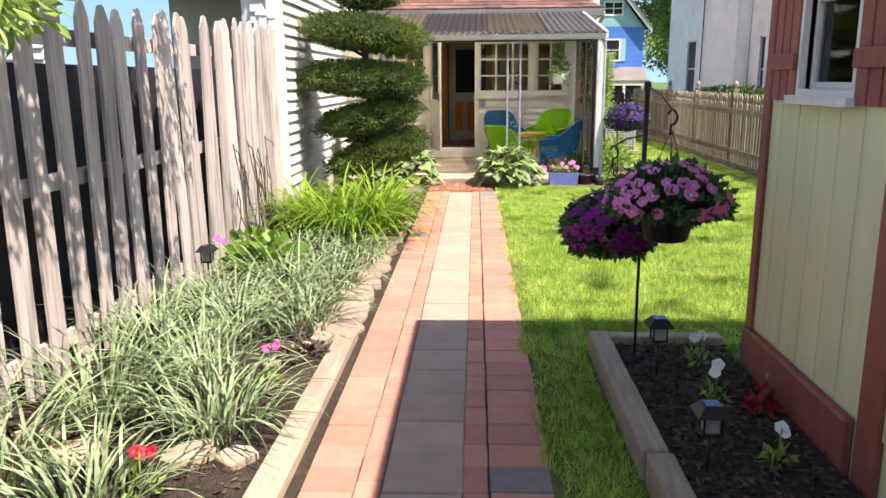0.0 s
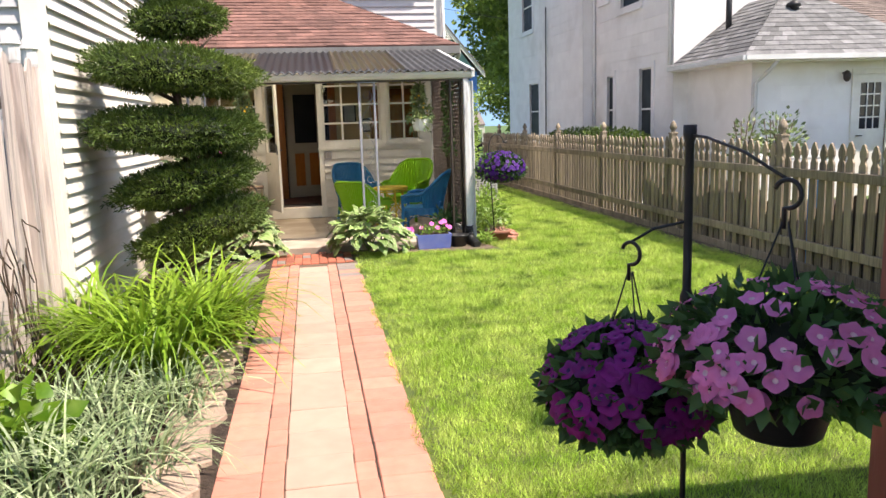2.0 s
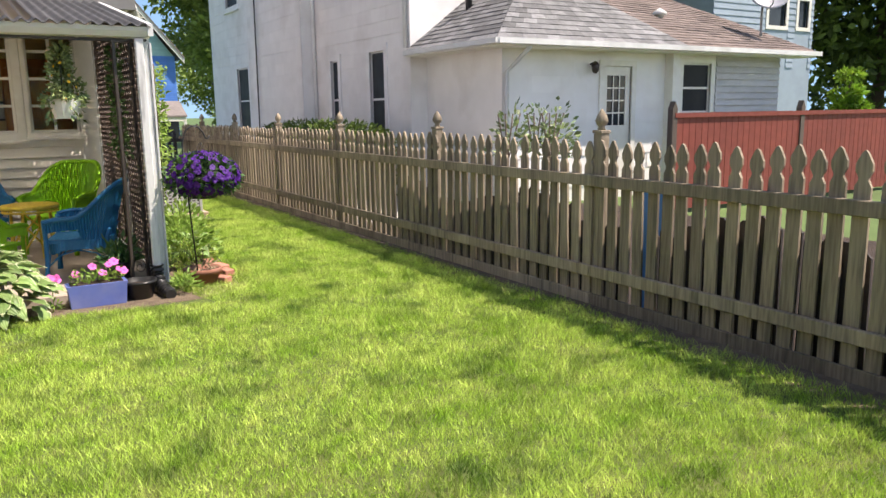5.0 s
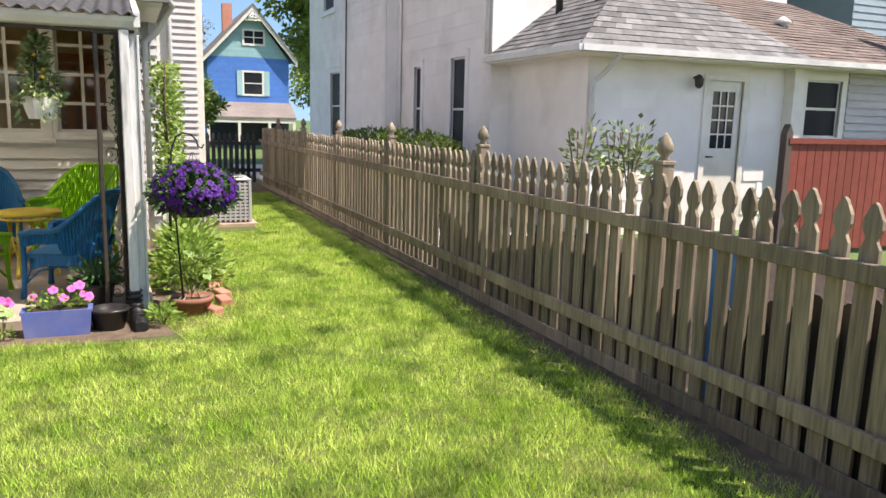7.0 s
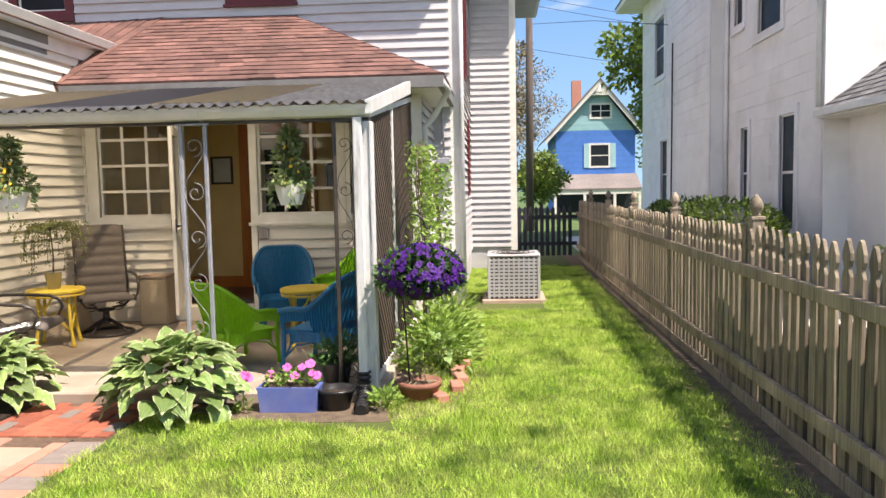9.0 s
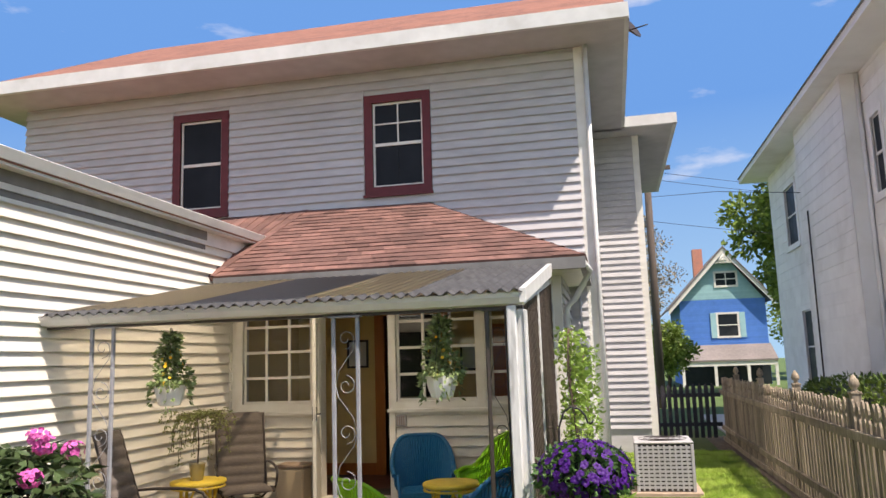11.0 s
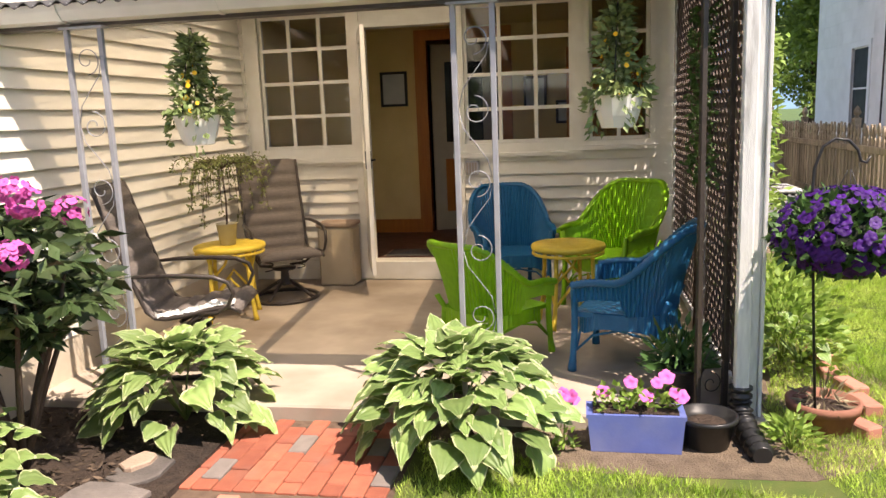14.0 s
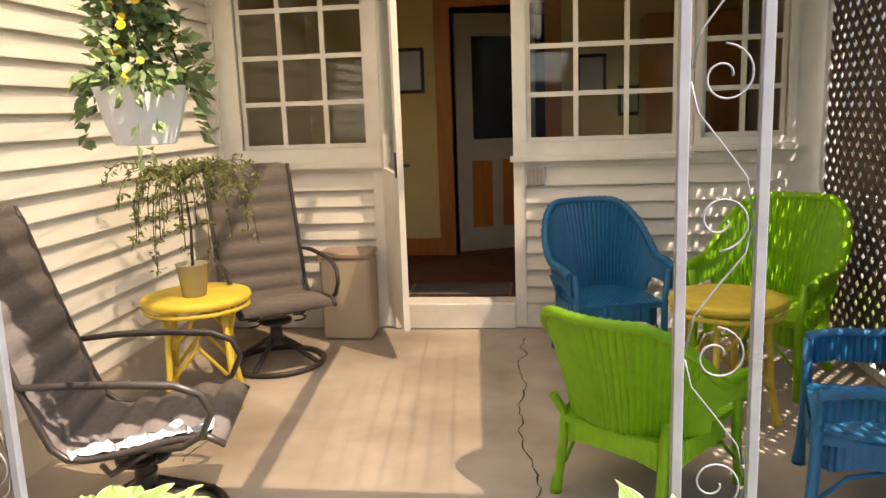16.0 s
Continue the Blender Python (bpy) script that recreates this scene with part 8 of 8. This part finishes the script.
# blue board glimpsed between the pickets
bb = thing("blue_board", "bright blue board standing behind the picket fence", "board", pose(5.0, 9.12, -0.003))
bm = bmesh.new()
box(bm, -0.02, 0.02, -0.16, 0.16, 0.0, 0.92, 0.006)
part("panel", bm, mat("bright_blue_plastic", (0.06, 0.24, 0.62), (0.05, 0.19, 0.52), 8, 0.5, 0.1, 60), bb)


# ---- trees ----
def tree(x, y, h, crown_r, n_leaf, seed, label, material, leaf=0.22, trunk_r=0.25, crown_z=0.62, z0=-0.05, name="tree", clumps=46):
    t = thing(name, label, "tree", pose(x, y, z0))
    rs = np.random.RandomState(seed)
    bm = bmesh.new()
    tube(bm, [(0, 0, 0), (0.1, 0, h * 0.25), (-0.1, 0.1, h * 0.5), (0.1, 0, h * 0.85)], [trunk_r, trunk_r * 0.8, trunk_r * 0.55, trunk_r * 0.15], 10)
    part("trunk", bm, M["bark"], t)
    P, D = [], []
    for k in range(clumps):
        c, v = ball_points(1, rs, crown_r, crown_r, h * 0.36, 0.35)
        c = c[0] + [0, 0, h * crown_z]
        if k < 14:
            bm = bmesh.new()
            z = h * rs.uniform(0.3, 0.6)
            tube(bm, [(0, 0, z), tuple(c * 0.5 + np.array([0, 0, z * 0.5])), tuple(c)], [trunk_r * 0.35, trunk_r * 0.2, trunk_r * 0.06], 6)
            part("limb", bm, M["bark"], t)
        m = n_leaf // clumps
        q, w = ball_points(m, rs, crown_r * 0.34, crown_r * 0.34, crown_r * 0.26, 0.3)
        P.append(q + c)
        D.append(w + rs.normal(0, 0.7, w.shape))
    mesh_part("crown", leaf_cloud("crown", np.concatenate(P), np.concatenate(D), leaf, leaf * 0.55, material, seed=seed), t)
    return t


tree(12.2, 44, 12.0, 3.6, 15000, 1, "tall green leafy tree behind the blue house", M["treeleaf"], 0.34)
tree(17.0, 62, 16.0, 5.0, 13000, 2, "broad green tree far behind the houses", M["treeleaf"], 0.45)
tree(3.9, 70, 13.0, 4.0, 9000, 3, "bare-twigged tree far down the street", M["bareleaf"], 0.2)
tree(3.6, 42, 9.5, 1.7, 3500, 4, "thin tree with sparse brown buds", M["bareleaf"], 0.16, 0.13)
tree(5.2, 47, 3.4, 1.4, 4000, 5, "small green tree beside the blue house", M["treeleaf"], 0.25, 0.12)
tree(-4, 75, 12, 5, 8000, 6, "green tree on the skyline", M["treeleaf"], 0.5)
tree(30, 80, 14, 7, 9000, 7, "green tree on the skyline", M["treeleaf"], 0.6)
tree(22, 26, 13, 4.0, 9000, 8, "dark green tree behind the neighbour's yard", M["yew"], 0.4)
tree(16.6, 14.6, 2.7, 0.5, 3500, 9, "narrow green arborvitae beside the far house", M["daylily"], 0.12, 0.06, 0.5, clumps=30)
tree(20.0, 76, 11, 5.0, 9000, 22, "leafy green tree behind the blue house", M["treeleaf"], 0.4, crown_z=0.45)
tree(29, 21, 11, 5.0, 9000, 18, "dark green tree behind the neighbour's yard", M["yew"], 0.45, crown_z=0.5)
tree(33, 15, 12, 5.5, 9000, 19, "dark green tree behind the neighbour's yard", M["yew"], 0.5, crown_z=0.5)
fh = thing("far_house", "clapboard house behind the neighbour's addition, bluish shade in its wall colour", "house", pose(17.0, 18.6, 0))
bm = bmesh.new()
for q in cells(0, 4.2, -0.05, 6.6, [(2.2, 2.95, 3.7, 5.2), (3.5, 3.95, 3.7, 5.2)]):
    box(bm, q[0], q[1], 0, 0.2, q[2], q[3])
box(bm, 0, 0.2, 0.2, 6.0, -0.05, 6.6)
box(bm, 4.0, 4.2, 0.2, 6.0, -0.05, 6.6)
# the wall's bluish shade is put into its colour
M["paleblue"] = mat("blue_shaded_siding", (0.30, 0.37, 0.44), (0.26, 0.32, 0.38), 4, 0.7, 0.2, 30)
part("wall", bm, M["paleblue"], fh)
for k in range(24):
    for a, b in ((0, 2.08), (3.07, 3.38), (4.07, 4.2)):
        bm = bmesh.new()
        prism(bm, [(-0.022, 2.6 + 0.16 * k), (0, 2.6 + 0.16 * k), (0, 2.76 + 0.16 * k), (-0.004, 2.76 + 0.16 * k)], "x", a, b)
        part("clapboard", bm, M["paleblue"], fh)
for a, b in ((2.2, 2.95), (3.5, 3.95)):
    bm = bmesh.new()
    for q in cells(a - 0.1, b + 0.1, 3.6, 5.3, [(a, b, 3.7, 4.42), (a, b, 4.48, 5.2)]):
        box(bm, q[0], q[1], -0.03, 0.05, q[2], q[3])
    w_ = part("window", bm, M["trim"], fh)
    bm = bmesh.new()
    box(bm, a, b, 0.06, 0.08, 3.7, 5.2)
    part("pane", bm, M["pane_dark"], w_)
bm = bmesh.new()
prism(bm, [(-0.4, 6.6), (4.6, 6.6), (2.1, 9.0)], "y", -0.4, 6.2)
part("roof", bm, M["greyshingle"], fh)
sd = thing("satellite_dish", "grey satellite dish on the addition's roof", "satellite dish", pose(14.55, 15.35, 2.75))
bm = bmesh.new()
tube(bm, [(0, 0, 0), (0, 0, 0.75), (0, -0.08, 0.98)], 0.025, 8)
part("mast", bm, M["steel"], sd)
bm = bmesh.new()
lathe(bm, [(0.02, 0.0), (0.2, 0.02), (0.36, 0.07), (0.42, 0.11), (0.42, 0.125), (0.34, 0.085), (0.2, 0.035), (0.02, 0.015)], sides=28)
part("reflector", bm, M["steel"], sd, at=pose(0, -0.1, 1.02, 62, 0, -35))
bm = bmesh.new()
tube(bm, [(0.0, -0.12, 0.72), (-0.25, -0.42, 0.78), (-0.33, -0.5, 0.95)], 0.012, 6)
part("feed_arm", bm, M["steel"], sd)
# tree over the path's start, its lower boughs hang beside the board fence
ov = thing("small_tree", "small leafy tree overhanging the board fence", "tree", pose(-1.98, 1.5, 0.0))
bm = bmesh.new()
tube(bm, [(0, 0, 0), (0.02, 0.1, 0.9), (0.08, 0.5, 1.7), (0.2, 1.0, 2.4), (0.3, 1.5, 3.0)], [0.06, 0.05, 0.042, 0.03, 0.015], 8)
part("trunk", bm, M["bark"], ov)
rs = np.random.RandomState(10)
P, D = [], []
for k in range(135):
    c, v = ball_points(1, rs, 0.72, 1.5, 0.42, 0.2)
    c = c[0] + [0.36, 2.35, 2.95]
    q, w = ball_points(70, rs, 0.2, 0.2, 0.14, 0.2)
    P.append(q + c)
    D.append(w + rs.normal(0, 0.7, w.shape) + [0, 0, -0.4])
    if k < 14:
        bm = bmesh.new()
        tube(bm, [(0.15, 0.8, 2.1), tuple(0.5 * c + np.array([0.1, 0.5, 1.2])), tuple(c)], [0.02, 0.012, 0.004], 5)
        part("limb", bm, M["bark"], ov)
for c in ((0.42, 1.0, 1.98), (0.36, 1.2, 1.88), (0.5, 0.85, 1.86), (0.3, 1.05, 2.15)):
    q, w = ball_points(110, rs, 0.15, 0.17, 0.13, 0.2)
    P.append(q + np.array(c))
    D.append(w + rs.normal(0, 0.7, w.shape) + [0, 0, -0.5])
    bm = bmesh.new()
    tube(bm, [(0.15, 0.8, 2.1), tuple(np.array(c) + [0, 0, 0.1]), c], [0.012, 0.008, 0.003], 5)
    part("limb", bm, M["bark"], ov)
mesh_part("crown", leaf_cloud("crown", np.concatenate(P), np.concatenate(D), 0.075, 0.032, M["vine"], seed=10), ov)
# wires
t = thing("power_line", "black overhead wires from the utility pole", "wire", pose(0, 0, 0))
for z, dz in ((8.6, 0.0), (8.0, 0.3), (6.6, 0.1)):
    bm = bmesh.new()
    tube(bm, [(4.2 + (22 - 4.2) * f, 35 + 8 * f, z - 1.2 * math.sin(math.pi * f) * 0.5 + dz) for f in [k / 12 for k in range(13)]], 0.009, 5)
    part("wire", bm, M["black"], t)
bm = bmesh.new()
tube(bm, [(4.2, 35, 7.6), (5.9, 30, 6.6), (NX - 0.1, 25.2, 5.4)], 0.009, 5)
part("wire", bm, M["black"], t)

# sky and distance beyond the houses
bd = bpy.data.materials.new("sky_backdrop")
bd.use_nodes = True
bn, bl = bd.node_tree.nodes, bd.node_tree.links
bn.remove(bn["Principled BSDF"])
b_em, b_geo, b_sep = bn.new("ShaderNodeEmission"), bn.new("ShaderNodeNewGeometry"), bn.new("ShaderNodeSeparateXYZ")
b_rng, b_mix, b_cl, b_clr, b_mix2, b_map = bn.new("ShaderNodeMapRange"), bn.new("ShaderNodeMix"), bn.new("ShaderNodeTexNoise"), bn.new("ShaderNodeMapRange"), bn.new("ShaderNodeMix"), bn.new("ShaderNodeMapping")
b_mix.data_type = b_mix2.data_type = "RGBA"
b_rng.inputs["From Max"].default_value = 90.0
b_mix.inputs["A"].default_value, b_mix.inputs["B"].default_value = (0.24, 0.40, 0.55, 1), (0.085, 0.22, 0.49, 1)
b_mix2.inputs["B"].default_value = (0.52, 0.55, 0.6, 1)
b_map.inputs["Scale"].default_value = (0.018, 0.018, 0.05)
b_cl.inputs["Scale"].default_value, b_cl.inputs["Detail"].default_value = 1.0, 7.0
b_clr.inputs["From Min"].default_value, b_clr.inputs["From Max"].default_value = 0.62, 0.76
bl.new(b_geo.outputs["Position"], b_sep.inputs["Vector"])
bl.new(b_sep.outputs["Z"], b_rng.inputs["Value"])
bl.new(b_rng.outputs["Result"], b_mix.inputs["Factor"])
bl.new(b_geo.outputs["Position"], b_map.inputs["Vector"])
bl.new(b_map.outputs["Vector"], b_cl.inputs["Vector"])
bl.new(b_cl.outputs["Fac"], b_clr.inputs["Value"])
bl.new(b_clr.outputs["Result"], b_mix2.inputs["Factor"])
bl.new(b_mix.outputs["Result"], b_mix2.inputs["A"])
bl.new(b_mix2.outputs["Result"], b_em.inputs["Color"])
bl.new(b_em.outputs["Emission"], bn["Material Output"].inputs["Surface"])
bm = bmesh.new()
arc = [(260 * math.sin(a), 20 + 260 * math.cos(a)) for a in [radians(-75 + 10 * k) for k in range(16)]]
for (xa, ya), (xb, yb) in zip(arc, arc[1:]):
    quadface(bm, (xa, ya, -2), (xb, yb, -2), (xb, yb, 220), (xa, ya, 220))
bmesh.ops.remove_doubles(bm, verts=bm.verts, dist=0.01)
tagged(new("backdrop", finish(bm, "backdrop", bd)), "blue sky with thin white clouds in the distance", "sky", kind="structure")

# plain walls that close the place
# near-black sheet added so the board fence's gaps read as shade
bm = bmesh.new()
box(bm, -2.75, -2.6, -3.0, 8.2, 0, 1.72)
solid("fence_shade_wall", bm, M["gate"], "added near-black wall standing in for the shade beyond the board fence", "wall", "structure")
bm = bmesh.new()
box(bm, -4.1, 1.5, -3.2, -3.0, 0, 2.4)
solid("wall_south", bm, M["white"], "plain wall behind the start of the path", "wall", "structure")

# ---- path edging, stones ----
ed = thing("timber_edging", "pale weathered timber edging the brick path", "edging", pose(0, 0, 0))
bm = bmesh.new()
prism(bm, [(-0.90, 1.0), (-0.76, 1.0), (-0.735, 4.5), (-0.855, 4.5)], "z", -0.02, 0.07)
part("timber", bm, M["timber"], ed)
st_edge = thing("plastic_edging", "thin pale strip along the path's edge", "edging", pose(0, 0, 0))
bm = bmesh.new()
prism(bm, [(-0.735, 0.5), (-0.722, 0.5), (-0.712, 8.5), (-0.725, 8.5)], "z", -0.02, 0.014)
part("strip", bm, M["timber"], st_edge)
rnd = random.Random(33)


def flagstone(x, y, sx, sy, h, rot, label="flat buff fieldstone edging the bed", material=None):
    bm = bmesh.new()
    k = 8
    o = []
    for i in range(k):
        a = 2 * math.pi * (i + rnd.uniform(-0.25, 0.25)) / k
        c, s = math.cos(a), math.sin(a)
        o.append((sx * math.copysign(abs(c) ** 0.7, c) * rnd.uniform(0.8, 1.15), sy * math.copysign(abs(s) ** 0.7, s) * rnd.uniform(0.8, 1.15)))
    prism(bm, o, "z", -0.03, h)
    es = [e for e in bm.edges if all(v.co.z > h - 0.001 for v in e.verts)]
    bmesh.ops.bevel(bm, geom=es, offset=0.006, segments=1, affect="EDGES")
    for v in bm.verts:
        v.co.z += 0.006 * noise.noise(v.co * 9)
    solid("fieldstone", bm, material or M["stone"], label, "stone", group="bed edging stones", at=pose(x, y, 0, rnd.uniform(-3, 3), rnd.uniform(-3, 3), rot))


M["greystone"] = mat("grey_mottled_flagstone", (0.19, 0.165, 0.145), (0.10, 0.088, 0.08), 9, 0.85, 0.7, 60, rand=0.2, bdist=0.01)
y = 4.62
while y < 8.3:
    flagstone(-0.89 + rnd.uniform(-0.03, 0.02), y, rnd.uniform(0.13, 0.18), rnd.uniform(0.14, 0.20), rnd.uniform(0.035, 0.075), rnd.uniform(-12, 12))
    y += rnd.uniform(0.25, 0.32)
while y < 11.6:
    flagstone(-0.95 + rnd.uniform(-0.05, 0.03), y, rnd.uniform(0.13, 0.2), rnd.uniform(0.13, 0.19), rnd.uniform(0.03, 0.05), rnd.uniform(-20, 20), "flat dark grey stone edging the bed", M["greystone"])
    y += rnd.uniform(0.3, 0.38)
for x, y, s in ((-1.22, 2.95, 0.12), (-1.02, 2.92, 0.09), (-1.75, 2.95, 0.12), (-1.05, 4.3, 0.07), (-0.95, 4.45, 0.08), (-1.15, 4.0, 0.06), (-2.0, 3.1, 0.1), (-0.98, 11.3, 0.09)):
    flagstone(x, y, s, s * 0.8, 0.06, rnd.uniform(0, 90), "rounded fieldstone lying in the garden bed")

# ---- path: bricks and pavers ----
bm = bmesh.new()
box(bm, 0.052, 0.066, 0.5, 11.1, -0.012, -0.006)
box(bm, -0.496, -0.478, 0.5, 11.1, -0.012, -0.007)
solid("joint_soil", bm, M["soil"], "dark soil in the path's long joints", "path", "structure")
path = thing("brick_path", "salmon brick path with a tan paver centre strip", "path", pose(0, 0, 0), kind="structure")


def paver_mesh(name, w, l, h, material, bev=0.006):
    bm = bmesh.new()
    box(bm, -w / 2, w / 2, -l / 2, l / 2, -h, 0, bev)
    return finish(bm, name, material)


P_SLAB = paver_mesh("slab", 0.326, 0.325, 0.05, M["slab"], 0.005)
P_WIDE = [paver_mesh("brick", 0.226, 0.2, 0.05, m) for m in (M["brick"], M["greybrick"])]
P_WIDE_R = [paver_mesh("brick", 0.256, 0.2, 0.05, m) for m in (M["brick"], M["greybrick"])]
P_NARROW = [paver_mesh("brick", 0.104, 0.2, 0.05, m) for m in (M["brick"], M["greybrick"])]
M["redbrick"] = mat("red_clay_brick", (0.40, 0.125, 0.07), (0.30, 0.09, 0.055), 12, 0.85, 0.5, 150, rand=0.22, dirt=(0.22, 0.13, 0.10), dirt_amount=0.5)
P_BRICK = [paver_mesh("brick", 0.096, 0.196, 0.05, m) for m in (M["redbrick"], M["greybrick"])]
P_HALF = paver_mesh("brick", 0.096, 0.094, 0.05, M["redbrick"])
rnd = random.Random(17)


def settle():
    return rnd.uniform(-0.003, 0.003), rnd.uniform(-0.5, 0.5)


y = 0.6
while y < 11.0:
    dz, r = settle()
    piece("slab", P_SLAB, path, pose(-0.213 + rnd.uniform(-0.002, 0.002), y, dz, rnd.uniform(-0.3, 0.3), rnd.uniform(-0.3, 0.3), r))
    y += 0.328
for cx, kinds in ((-0.602, P_WIDE), (-0.434, P_NARROW), (0.002, P_NARROW), (0.190, P_WIDE_R)):
    y = 0.6 + rnd.uniform(0, 0.1)
    while y < 11.05:
        dz, r = settle()
        m = kinds[1] if rnd.random() < (0.10 if cx > 0 else 0.04) else kinds[0]
        piece("brick", m, path, pose(cx + rnd.uniform(-0.002, 0.002), y, dz, rnd.uniform(-0.4, 0.4), rnd.uniform(-0.4, 0.4), r))
        y += 0.2025
for k in range(10):
    x = -0.70 + 0.102 * k
    if k % 2:
        piece("brick", P_HALF, path, pose(x, 11.21, 0.002, 0, 0, rnd.uniform(-0.5, 0.5)))
    y = 11.364 if k % 2 else 11.262
    while y < 11.92:
        dz, r = settle()
        piece("brick", P_BRICK[1] if rnd.random() < 0.10 else P_BRICK[0], path, pose(x, y, dz + 0.002, rnd.uniform(-0.5, 0.5), rnd.uniform(-0.5, 0.5), r))
        y += 0.203
